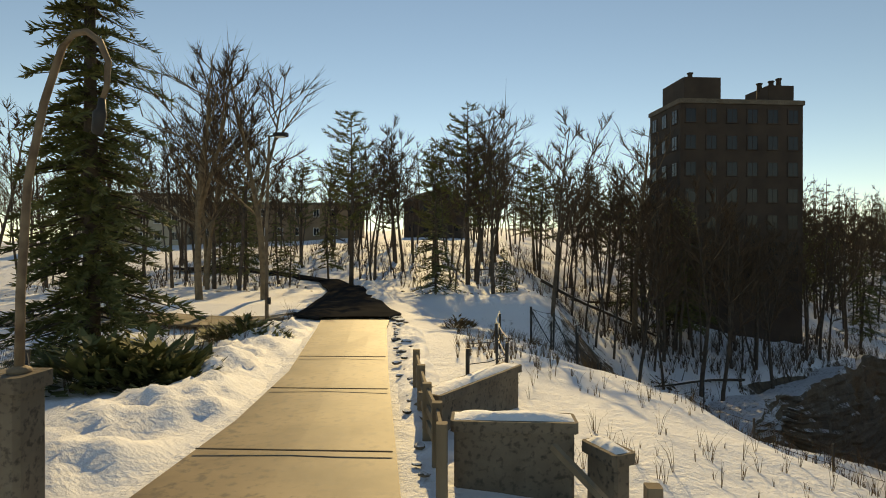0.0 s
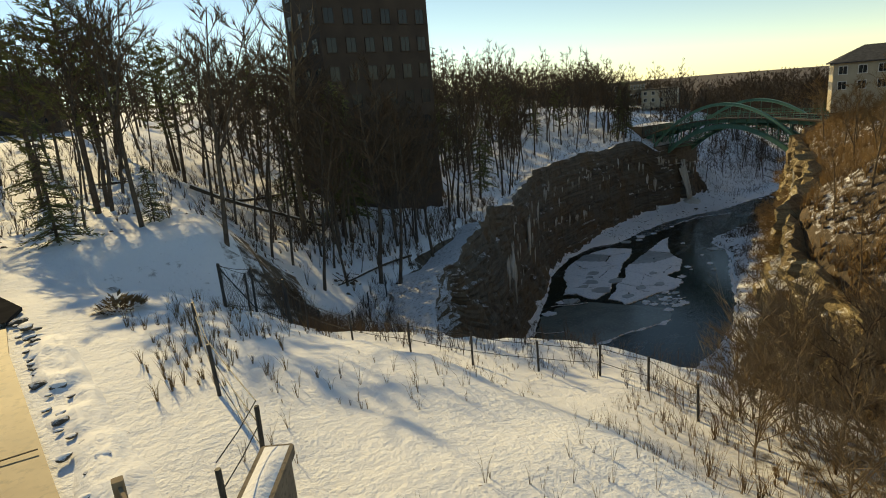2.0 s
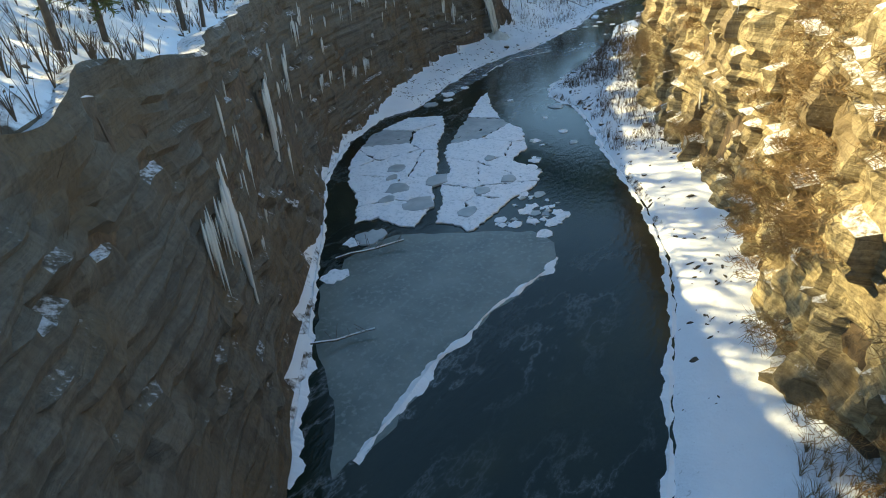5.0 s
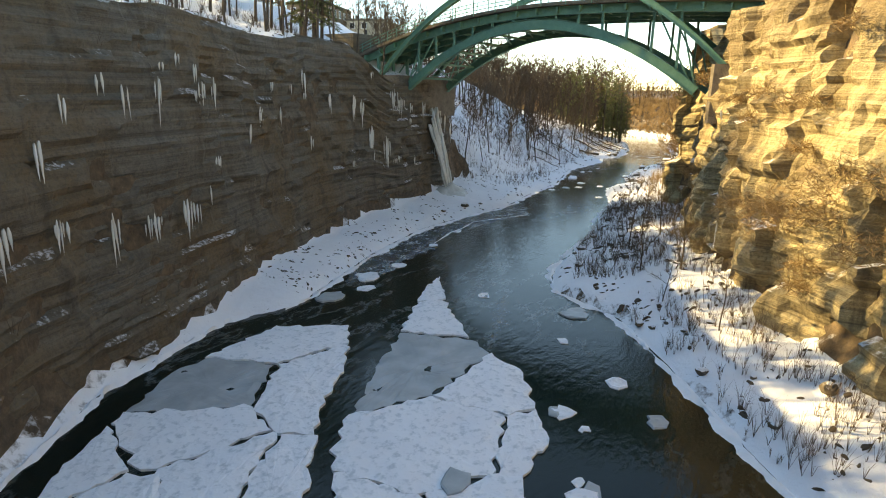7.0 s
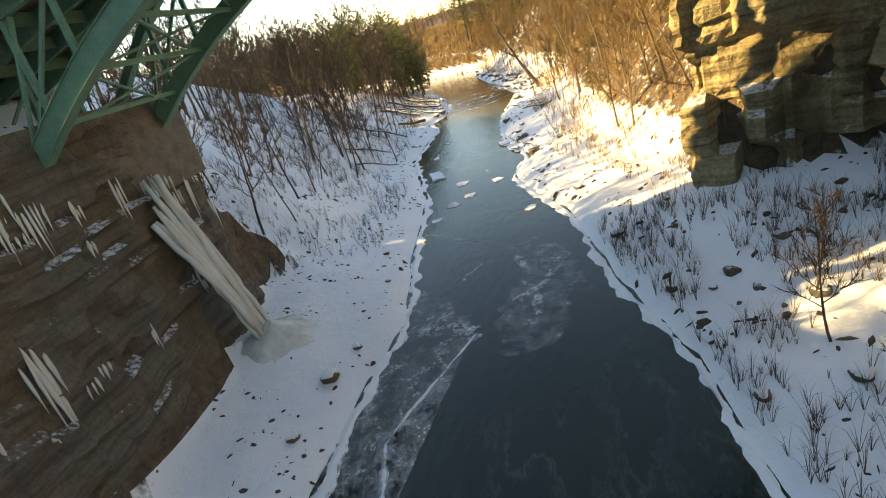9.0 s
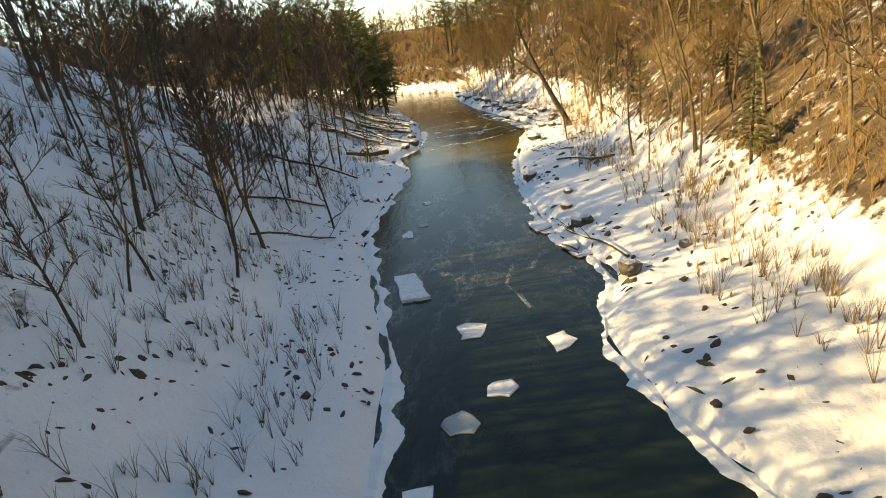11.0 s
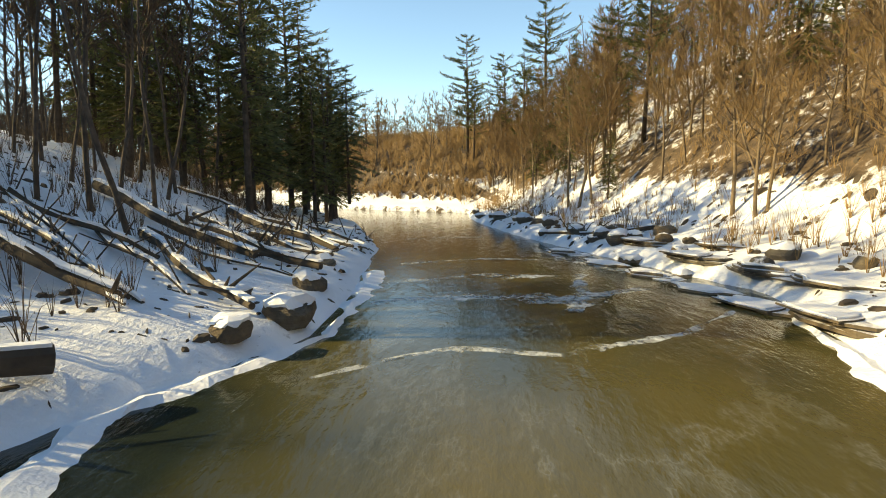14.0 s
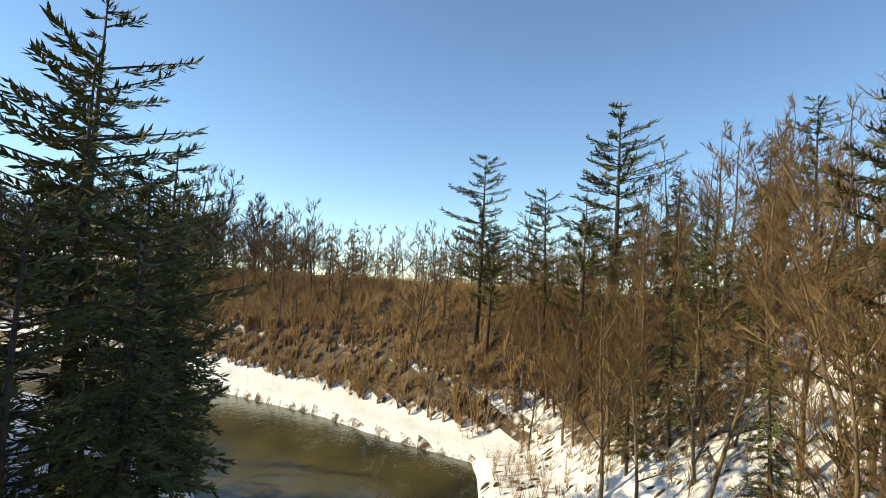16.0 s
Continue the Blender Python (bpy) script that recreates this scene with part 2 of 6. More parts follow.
def tube(V, F, points, radii, sides=6, cap=True):
    """Adds a tapering tube through the points to V and F."""
    pts = [Vector(p) for p in points]
    start = len(V)
    for i, p in enumerate(pts):
        d = (pts[min(i + 1, len(pts) - 1)] - pts[max(i - 1, 0)])
        d = d.normalized() if d.length > 1e-9 else Vector((0, 0, 1))
        a = d.cross(Vector((0.37, 0.61, 0.70)) if abs(d.z) < 0.8 else Vector((1, 0, 0))).normalized()
        b = d.cross(a)
        for k in range(sides):
            t = 2 * math.pi * k / sides
            V.append(p + (a * math.cos(t) + b * math.sin(t)) * radii[i])
    for i in range(len(pts) - 1):
        for k in range(sides):
            q = start + i * sides
            F.append((q + k, q + (k + 1) % sides, q + sides + (k + 1) % sides, q + sides + k))
    if cap and sides > 3:
        F.append(tuple(start + k for k in reversed(range(sides))))
        F.append(tuple(start + (len(pts) - 1) * sides + k for k in range(sides)))


def box(V, F, centre, size, rz=0.0, bevel=0.0):
    """Adds a box (with chamfered upright edges where bevel is given)."""
    sx, sy, sz = (s / 2 for s in size)
    b = min(bevel, sx * 0.9, sy * 0.9)
    ring = [(sx, sy), (-sx, sy), (-sx, -sy), (sx, -sy)] if b <= 0 else [
        (sx, sy - b), (sx - b, sy), (-sx + b, sy), (-sx, sy - b), (-sx, -sy + b), (-sx + b, -sy), (sx - b, -sy), (sx, -sy + b)]
    c, s = math.cos(rz), math.sin(rz)
    q, n = len(V), len(ring)
    for z in (-sz, sz):
        for x, y in ring:
            V.append(Vector((centre[0] + c * x - s * y, centre[1] + s * x + c * y, centre[2] + z)))
    for k in range(n):
        F.append((q + k, q + (k + 1) % n, q + n + (k + 1) % n, q + n + k))
    F.append(tuple(q + k for k in reversed(range(n))))
    F.append(tuple(q + n + k for k in range(n)))


def box_mesh(name, size, mat, bevel=0.0, centre=(0, 0, 0)):
    V, F = [], []
    box(V, F, centre, size, 0.0, bevel)
    return mesh_of(name, V, F, mat)


def beam(V, F, a, b, w, h):
    """Adds a square bar from a to b."""
    a, b = Vector(a), Vector(b)
    d = (b - a).normalized()
    side = d.cross(Vector((0, 0, 1)))
    side = side.normalized() if side.length > 1e-3 else Vector((1, 0, 0))
    up = side.cross(d)
    q = len(V)
    for p in (a, b):
        for su, sv in ((-1, -1), (1, -1), (1, 1), (-1, 1)):
            V.append(p + side * su * w / 2 + up * sv * h / 2)
    for k in range(4):
        F.append((q + k, q + (k + 1) % 4, q + 4 + (k + 1) % 4, q + 4 + k))
    F += [(q + 3, q + 2, q + 1, q), (q + 4, q + 5, q + 6, q + 7)]


def beam_mesh(name, a, b, w, h, mat):
    V, F = [], []
    beam(V, F, a, b, w, h)
    return mesh_of(name, V, F, mat)


# value noise for the shape of the ground
_rng = np.random.RandomState(7)
_lat = _rng.rand(256, 256)


def vnoise(x, y):
    x, y = np.asarray(x, float), np.asarray(y, float)
    xi, yi = np.floor(x).astype(int), np.floor(y).astype(int)
    fx, fy = x - xi, y - yi
    fx, fy = fx * fx * (3 - 2 * fx), fy * fy * (3 - 2 * fy)
    g = lambda i, j: _lat[i & 255, j & 255]
    a = g(xi, yi) * (1 - fx) + g(xi + 1, yi) * fx
    b = g(xi, yi + 1) * (1 - fx) + g(xi + 1, yi + 1) * fx
    return a * (1 - fy) + b * fy - 0.5


def fbm(x, y, octaves=4):
    x, y = np.asarray(x, float), np.asarray(y, float)
    return sum(vnoise(x * 2 ** k + 17.3 * k, y * 2 ** k - 9.1 * k) / 2 ** k for k in range(octaves))


# ============ lie of the land ============
# water's edge on either bank, wall feet, heights: x, y stations downstream
EDGE_L = [(36, 54), (40, 59), (52, 68.4), (59, 75.4), (65.4, 81), (74, 90), (85.5, 97), (95, 99.3), (100, 97.5), (114, 101.5), (126, 103.6),
          (137, 102.8), (145, 101.3), (157, 102.8), (170, 103.3), (180, 105.6), (190, 108), (200, 107.2), (210, 106.9), (215, 109.4),
          (222, 106.4), (230, 107), (243, 108.6), (262, 114), (272, 118.5), (280, 124.5), (288, 134), (296, 150), (306, 180), (320, 260)]
EDGE_R = [(36, 50), (45, 43.5), (55, 44.6), (63.5, 47.4), (70, 49.2), (77, 52), (85.5, 57), (92, 62), (98, 66.5), (105, 71.3), (111, 76), (114.5, 82.5), (120, 84.2),
          (128, 85), (136, 85.6), (145, 87.6), (158, 89.2), (166, 92.4), (172, 93.6), (178, 91.6), (186, 94.3), (200, 95.3), (213, 94.3), (222, 92.7),
          (228, 91.6), (240, 95.8), (250, 99), (261, 101.5), (272, 103.4), (285, 104.2), (289.5, 111), (296.5, 119), (304, 132), (316, 160), (332, 260)]
# foot of the rim all round the gorge and the valley, anticlockwise from the lip under the path
RIM_R = [(23, 11), (34, 9), (47, 21), (57, 34.5), (64, 41.5), (75, 45), (84, 49.8), (95, 56), (104, 62), (117, 70), (127, 73), (134, 75.1), (139.2, 75.6), (141.5, 70), (146, 69.4), (148.6, 74),
         (151.6, 80.7), (155.5, 80.6), (160, 82), (172, 86.5), (186, 86.5), (200, 88), (214, 86.5), (228, 86), (240, 90.5), (262, 97.5), (286, 101), (293, 110), (300.5, 119), (308, 132), (321, 160), (342, 265)]
RIM_L = [(300, 265), (296, 200), (286, 160), (278, 140), (270, 129), (258, 122), (244, 116.5), (230, 113.5), (215, 113), (200, 111.5), (186, 111.5),
         (172, 108), (158, 108), (152, 113), (149, 112.3), (140, 110.6), (125, 109.7), (112, 107), (102, 103.4), (95, 100.4), (85.5, 97.6), (74, 90.6), (65, 81.6),
         (58.7, 76), (51.5, 69.2), (42, 60), (33, 50.5), (25, 43.5), (17, 34), (15.6, 29), (17.5, 26.6), (20.6, 23.4), (22, 18)]
RIM = np.array(RIM_R + RIM_L)


def edge(stations, x):
    s = np.array(stations)
    return np.interp(x, s[:, 0], s[:, 1])


def sstep(a, b, x):
    t = np.clip((np.asarray(x, float) - a) / (b - a), 0, 1)
    return t * t * (3 - 2 * t)


def rim_distance(x, y):
    """Signed distance to the rim line: below 0 inside the gorge. Also the nearest side: True for the left bank."""
    best = np.full(x.shape, 1e9)
    inside = np.zeros(x.shape, bool)
    n = len(RIM)
    left = np.zeros(x.shape, bool)
    for i in range(n):
        (ax, ay), (bx, by) = RIM[i], RIM[(i + 1) % n]
        ux, uy = bx - ax, by - ay
        t = np.clip(((x - ax) * ux + (y - ay) * uy) / (ux * ux + uy * uy), 0, 1)
        d = np.hypot(x - ax - t * ux, y - ay - t * uy)
        near = d < best
        best = np.where(near, d, best)
        left = np.where(near, i >= len(RIM_R) - 1, left)
        hit = (ay > y) != (by > y)
        if ay != by:
            inside ^= hit & (x < (bx - ax) * (y - ay) / (by - ay) + ax)
    return np.where(inside, -best, best), left


def land(x, y):
    """Height of the ground, in metres above the pool."""
    x, y = np.asarray(x, float), np.asarray(y, float)
    d, left = rim_distance(x, y)
    # floor: river bed, banks, and the icy chute under the lip
    e = np.maximum(y - edge(EDGE_L, x), edge(EDGE_R, x) - y) * 0.85
    rough = fbm(x * 0.45, y * 0.45, 4)
    bank = np.clip(e * 1.3, 0, 0.45) + 0.22 * np.clip(e, 0, 14) + 0.45 * rough * sstep(0.3, 3, e)
    floor = np.where(e < 0, np.maximum(e * 0.5, -1.2), bank)
    chute = 20.5 * sstep(42, 16, x) ** 1.2
    floor = np.maximum(floor, np.where(x < 42, chute + 0.6 * rough, -9))
    foot = np.where(e < 0, 0.0, np.clip(0.22 * np.maximum(e, 0) + 0.4, 0, 3.5))
    foot = np.maximum(foot, np.where(x < 42, chute, 0))
    # rim: cliff height, cliff width, slope above, plateau
    lip = sstep(34, 22, x) * sstep(36, 28, y)
    down = sstep(149, 156, x)
    hill = 30.5 + 5 * sstep(48, 125, y) + 9 * sstep(120, 320, y) - 1.0 * sstep(-20, -60, x) + 0.5 * fbm(x * 0.06, y * 0.06, 3) * sstep(34, 60, y)
    far = sstep(280, 300, x)
    cl = 20 + 2.0 * sstep(60, 30, x) - 4.0 * sstep(124, 134, x) + 1.2 * fbm(x * 0.08, y * 0.08, 3)
    zl = cl * (1 - down) + down * (foot + 0.4)
    wl = 3.0 * (1 - down) + 1.0 * down + 3 * sstep(45, 25, x)
    sl = (0.34 + 0.3 * sstep(124, 134, x)) * (1 - down) + down * (0.62 - 0.34 * sstep(202, 212, x))
    pl = hill * (1 - sstep(70, 180, x)) + 27 * sstep(70, 180, x) - 13 * sstep(190, 225, x) * (1 - sstep(128, 165, y))
    cr = 22.5 - 7.0 * sstep(72, 50, x) + 1.5 * fbm(x * 0.1, y * 0.1, 3)
    zr = cr * (1 - down) + down * (foot + 0.5 + 3.0 * far)
    wr = 4.0 * (1 - down) + down * (1.0 + 3.0 * far)
    sr = 0.75 * (1 - down) + down * (0.72 - 0.25 * far)
    pr = 31.0 * (1 - down) + down * (27.0 - 4 * sstep(255, 285, x) - 10 * sstep(288, 306, x))
    zt = np.where(left, zl, zr) * (1 - lip) + lip * 25.0
    wt = np.where(left, wl, wr) * (1 - lip) + lip * 2.2
    sp = np.where(left, sl, sr) * (1 - lip) + lip * 0.40
    pt = np.where(left, pl, pr)
    pt = np.where(x < 26, hill, pt)
    rise = foot + (zt - foot) * sstep(0, 1, d / np.maximum(wt, 0.1))
    top = np.minimum(zt + sp * (d - wt), pt)
    soft = zt + (pt - zt) * (1 - np.exp(-np.maximum(d - wt, 0) * sp / np.maximum(pt - zt, 0.5)))
    top = 0.5 * top + 0.5 * soft
    out = np.where(d < wt, rise, top) + 0.55 * rough * sstep(1, 6, d) * sstep(4, 14, np.hypot(x + 2, y - 14))
    z = np.where(d < 0, floor, out)
    upper = sstep(13, 5, x) * sstep(30, 40, y)
    z = np.where(d > 4, z * (1 - upper) + (hill + 0.35 * rough) * upper, z)
    # the path and its verge are level
    flat = sstep(9, 4, np.abs(x + 3.0)) * sstep(36, 27, y)
    z = np.where(d > 4, z * (1 - flat) + (30.42 + 0.1 * rough) * flat, z)
    # snowy bench beside the path: a crest, a steep fall and a lower terrace out to the lip
    crest = x - np.interp(y, [4, 10, 13.5, 17.5, 22.5, 27, 32], [9.0, 9.0, 8.8, 8.0, 6.0, 4.0, 2.0])
    fall = np.interp(crest, [-7, -4, -1.5, 0, 1, 2.5, 4, 6, 9, 12], [30.3, 30.05, 29.65, 29.2, 28.5, 27.3, 26.5, 25.9, 25.2, 24.9]) + 0.35 * rough
    bench = sstep(3, 8, y) * sstep(31, 26, y) * sstep(2.4, 4.2, d) * sstep(-7, -4.5, crest) * sstep(13, 9, crest)
    z = z * (1 - bench) + fall * bench
    wide = sstep(26, 34, y) * sstep(45, 34, y) * sstep(2, -3, x)
    return np.where(d > 4, z * (1 - wide) + 30.44 * wide, z)


_GX, _GY = np.arange(-100.0, 430.0, 0.5), np.arange(-70.0, 270.0, 0.5)
_GZ = land(*(a.ravel() for a in np.meshgrid(_GX, _GY, indexing="ij"))).reshape(len(_GX), len(_GY))


def lz(x, y):
    """Height of the ground at one place, from the half-metre table."""
    u, v = min(max((x + 100.0) * 2, 0), len(_GX) - 1.001), min(max((y + 70.0) * 2, 0), len(_GY) - 1.001)
    i, j = int(u), int(v)
    a, b = u - i, v - j
    return float((_GZ[i, j] * (1 - a) + _GZ[i + 1, j] * a) * (1 - b) + (_GZ[i, j + 1] * (1 - a) + _GZ[i + 1, j + 1] * a) * b)


def graded(lo, a, b, hi, step, grow=1.35):
    """Stations: even steps from a to b, widening steps out to lo and hi."""
    mid = list(np.arange(a, b, step))
    s, p = step, mid[-1]
    while p < hi:
        s *= grow
        p += s
        mid.append(min(p, hi))
    s, p = step, a
    while p > lo:
        s *= grow
        p -= s
        mid.insert(0, max(p, lo))
    return np.array(mid)


def build_ground():
    gx, gy = graded(-2400, -30, 335, 2600, 1.0), graded(-2400, 0, 150, 2600, 0.8)
    X, Y = np.meshgrid(gx, gy, indexing="ij")
    Z = land(X.ravel(), Y.ravel())
    # beyond the valley the land rolls away to the horizon
    farness = sstep(150, 900, np.hypot(X.ravel() - 140, Y.ravel() - 90))
    Z = Z * (1 - farness) + farness * (20 + 7 * fbm(X.ravel() / 300, Y.ravel() / 300, 3))
    V = np.c_[X.ravel(), Y.ravel(), Z]
    nx, ny = len(gx), len(gy)
    i = (np.arange(nx - 1)[:, None] * ny + np.arange(ny - 1)[None]).ravel()
    me = bpy.data.meshes.new("ground")
    me.from_pydata(V.tolist(), [], np.c_[i, i + ny, i + ny + 1, i + 1].tolist())
    me.materials.append(MAT["ground"])
    me.polygons.foreach_set("use_smooth", [True] * len(me.polygons))
    # how much fallen leaf lies bare of snow
    px, py = V[:, 0], V[:, 1]
    d, left = rim_distance(px, py)
    wood = np.where(left, 0.36 * sstep(2, 12, d), 0.62 * sstep(0, 4, d) * (1 - sstep(149, 156, px)) + 0.66 * sstep(0.3, 4, d) * sstep(149, 156, px) * (1 - sstep(250, 280, px)) + 0.72 * sstep(0, 4, d) * sstep(256, 284, px))
    wood = wood * sstep(20, 34, np.hypot(px + 2, py - 12)) + 0.42 * sstep(24, 34, py) * sstep(40, 28, py) * sstep(7, 11, px) * sstep(22, 17, px)
    wood = np.maximum(wood, 0.56 * sstep(12.5, 15.0, px) * sstep(14.5, 11.5, py) * sstep(36, 28, px) * sstep(-14, -6, py))
    wood = np.maximum(wood, 0.50 * sstep(5, 8, px) * sstep(27, 31, py) * sstep(40, 34, py) * sstep(20, 15, px))
    me.attributes.new("litter", "FLOAT", "POINT").data.foreach_set("value", np.where(d < -0.5, 0.0, wood).astype(np.float32))
    tagged(new("ground", me), "snow-covered ground with leaf litter on steep slopes", "ground", kind="structure")


build_ground()


def build_water():
    V, F = [], []
    xs = np.arange(34, 345, 3.0)
    for x in xs:
        a, b = edge(EDGE_R, x) - 3.0, edge(EDGE_L, x) + 3.0
        for k in range(9):
            V.append((x, a + (b - a) * k / 8, 0.0))
    for i in range(len(xs) - 1):
        for k in range(8):
            q = i * 9 + k
            F.append((q, q + 9, q + 10, q + 1))
    tagged(new("water", mesh_of("water", V, F, MAT["water"])), "dark green river water with pale foam lines", "water", kind="structure")


build_water()


def cliff(name, line, z0, z1, mat, label, seed, depth=1.1, lean=0.1, bed=0.55, joints=0.0, tuck=0.8):
    """A bedded rock wall along a line of feet: beds jut out and draw back, blocks stand proud, joints cut in."""
    rng = np.random.RandomState(seed)
    P = [Vector((x, y, 0)) for x, y in line]
    at, run = [], 0.0
    for a, b in zip(P, P[1:]):
        n = max(1, int((b - a).length / 0.45))
        for k in range(n):
            at.append((a.lerp(b, k / n), run + (b - a).length * k / n))
        run += (b - a).length
    at.append((P[-1], run))
    N = len(at)
    dirs = [(at[min(i + 3, N - 1)][0] - at[max(i - 3, 0)][0]).normalized() for i in range(N)]
    zs, z = [], 0.0
    while z < 1.0:
        zs.append(z)
        z += rng.uniform(0.6, 1.4) * bed / 22.0
    zs.append(1.0)
    V, F = [], []
    S = np.array([s for _, s in at])
    rows = []
    for j, v in enumerate(zs):
        jut = rng.uniform(-0.10, 0.10)
        wid, oo = rng.uniform(1.6, 4.5), rng.randint(0, 200)
        jut = jut + depth * 0.42 * (_lat[(S / wid + oo).astype(int) & 255, (j * 13 + seed) & 255] - 0.5)
        off = depth * (1.5 * fbm(S / 9.0 + seed, np.full(N, v * 3.0), 3) + 0.8 * fbm(S / 2.2, np.full(N, v * 9.0 + seed), 2)) + jut
        blk = _lat[(S / 1.7 + seed * 3 + j // 4).astype(int) & 255, (j // 5 * 7 + seed) & 255]
        off = off + depth * (np.where(blk > 0.86, 0.28, 0.0) - np.where(blk < 0.12, 0.4, 0.0))
        if joints:
            tier = int(v * 7 + 0.35 * math.sin(seed))
            wide = 1.6 + 1.3 * _lat[tier & 255, seed]
            off = off * 0.8 + joints * (_lat[(S / wide + tier * 31).astype(int) & 255, (tier * 17 + seed) & 255] - 0.5)
        rows.append(off)
    for (p, s), d, i in zip(at, dirs, range(N)):
        nrm = Vector((d.y, -d.x, 0))
        for j, v in enumerate(zs):
            lo, hi = z0(p.x, p.y), z1(p.x, p.y) + 1.3 * float(vnoise(s / 5.0, seed))
            o = rows[j][i] - lean * v * (hi - lo)
            V.append((p.x + nrm.x * o, p.y + nrm.y * o, lo + (hi - lo) * v))
    M = len(zs)
    for i in range(N - 1):
        for j in range(M - 1):
            q = i * M + j
            F.append((q, q + M, q + M + 1, q + 1))
    # a back ledge that ties the top into the slope
    q0 = len(V)
    for i, ((p, s), d) in enumerate(zip(at, dirs)):
        nrm = Vector((d.y, -d.x, 0))
        t = V[i * M + M - 1]
        V.append((t[0] - nrm.x * 3.5, t[1] - nrm.y * 3.5, t[2] - tuck))
    for i in range(N - 1):
        F.append((i * M + M - 1, (i + 1) * M + M - 1, q0 + i + 1, q0 + i))
    return tagged(new(name, mesh_of(name, V, F, mat)), label, "cliff", kind="structure")


LEFT_FEET = [(15.6, 30), (17, 34), (25, 43.5), (33, 50.5), (42, 60), (51.5, 69.2), (58.7, 76), (65, 81.6), (74, 90.6), (85.5, 97.6), (95, 100.4), (102, 103.4), (112, 107), (125, 109.7),
             (140, 110.6), (148, 111.6), (151, 113.5), (151.5, 118), (149, 128)]
RIGHT_FEET = [(164, 66), (157.5, 75), (155, 80.8), (151.7, 81.4), (148.6, 74.6), (146, 70), (141.4, 70.6), (139.2, 76.4), (134, 75.8), (127.5, 73.6), (117, 70.5), (104, 62.5), (95, 56.5), (84, 50.3), (75, 45.5), (64, 42), (57, 35), (47, 21.5), (34, 9.5)]


def foot_z(x, y):
    return min(19.0, 20.5 * float(sstep(42, 16, x)) - 0.5) if x < 42 else -0.6


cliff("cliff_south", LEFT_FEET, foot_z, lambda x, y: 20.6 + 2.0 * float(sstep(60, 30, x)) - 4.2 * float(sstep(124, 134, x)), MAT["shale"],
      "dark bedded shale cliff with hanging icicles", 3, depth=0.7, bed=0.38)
# north wall wears the paler shale that carries the sun in its colour
cliff("cliff_north", RIGHT_FEET, lambda x, y: -0.6, lambda x, y: 23.5 - 7.0 * float(sstep(72, 50, x)), MAT["sunlit_shale"],
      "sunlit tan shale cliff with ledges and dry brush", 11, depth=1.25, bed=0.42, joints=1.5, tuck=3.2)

# ============ paths ============
def ribbon(name, left, right, mat, label, z=30.5, thick=0.12, steps=4):
    """A paved strip between two edge lines, with its own thickness, laid on the ground."""
    V, F = [], []
    rows = []
    for (a, b), (c, d) in zip(zip(left, left[1:]), zip(right, right[1:])):
        for k in range(steps):
            t = k / steps
            rows.append((Vector(a).lerp(Vector(b), t), Vector(c).lerp(Vector(d), t)))
    rows.append((Vector(left[-1]), Vector(right[-1])))
    for a, b in rows:
        for k in range(5):
            p = a.lerp(b, k / 4)
            h = max(lz(p.x, p.y) + (0.05 if z else 0.2), z if z else -99)
            V.append((p.x, p.y, h + 0.02 * (1 - abs(k - 2) / 2)))
        V.append((b.x, b.y, h - thick))
        V.append((a.x, a.y, h - thick))
    for i in range(len(rows) - 1):
        q = i * 7
        for k in range(4):
            F.append((q + k, q + k + 1, q + k + 8, q + k + 7))
        F += [(q + 4, q + 5, q + 12, q + 11), (q + 6, q, q + 7, q + 13)]
    ob = new(name, mesh_of(name, V, F, mat))
    return tagged(ob, label, "path", kind="structure")


PATH_L = [(-2.6, -14), (-3.1, 5), (-3.15, 10), (-3.6, 14.6), (-5.2, 23), (-5.8, 25.8)]
PATH_R = [(1.0, -14), (0.6, 6.7), (0.0, 10), (-0.9, 15), (-2.3, 23.4), (-2.6, 26.1)]


def path_edge(line, y):
    return float(np.interp(y, [p[1] for p in line], [p[0] for p in line]))


path_ob = ribbon("pavement", PATH_L, PATH_R, MAT["road"], "wet tan concrete footpath with joints between snow banks")
ribbon("road", [(-5.9, 25.9), (-7.6, 27.2), (-8.3, 33), (-9.6, 41.7), (-13.5, 53), (-22, 61), (-36, 68)], [(-2.6, 26.2), (-2.3, 28), (-4.3, 34), (-5.6, 38), (-8.0, 46.3), (-12.5, 54), (-31, 72)], MAT["asphalt"],
       "dark wet asphalt drive curving uphill through snow", z=None)
ribbon("side_lane", [(-7.9, 26.2), (-14, 25.0), (-34, 22)], [(-7.9, 28.8), (-14, 27.6), (-34, 25)], MAT["road"], "sandy gravel lane edged by snow", z=None)
# expansion joints across the footpath
for y in (8.2, 12.4, 16.4):
    xl, xr = path_edge(PATH_L, y), path_edge(PATH_R, y)
    piece("joint", beam_mesh("joint", (xl + 0.08, y, 30.575), (xr - 0.08, y + 0.06, 30.575), 0.03, 0.02, MAT["log"]), path_ob)


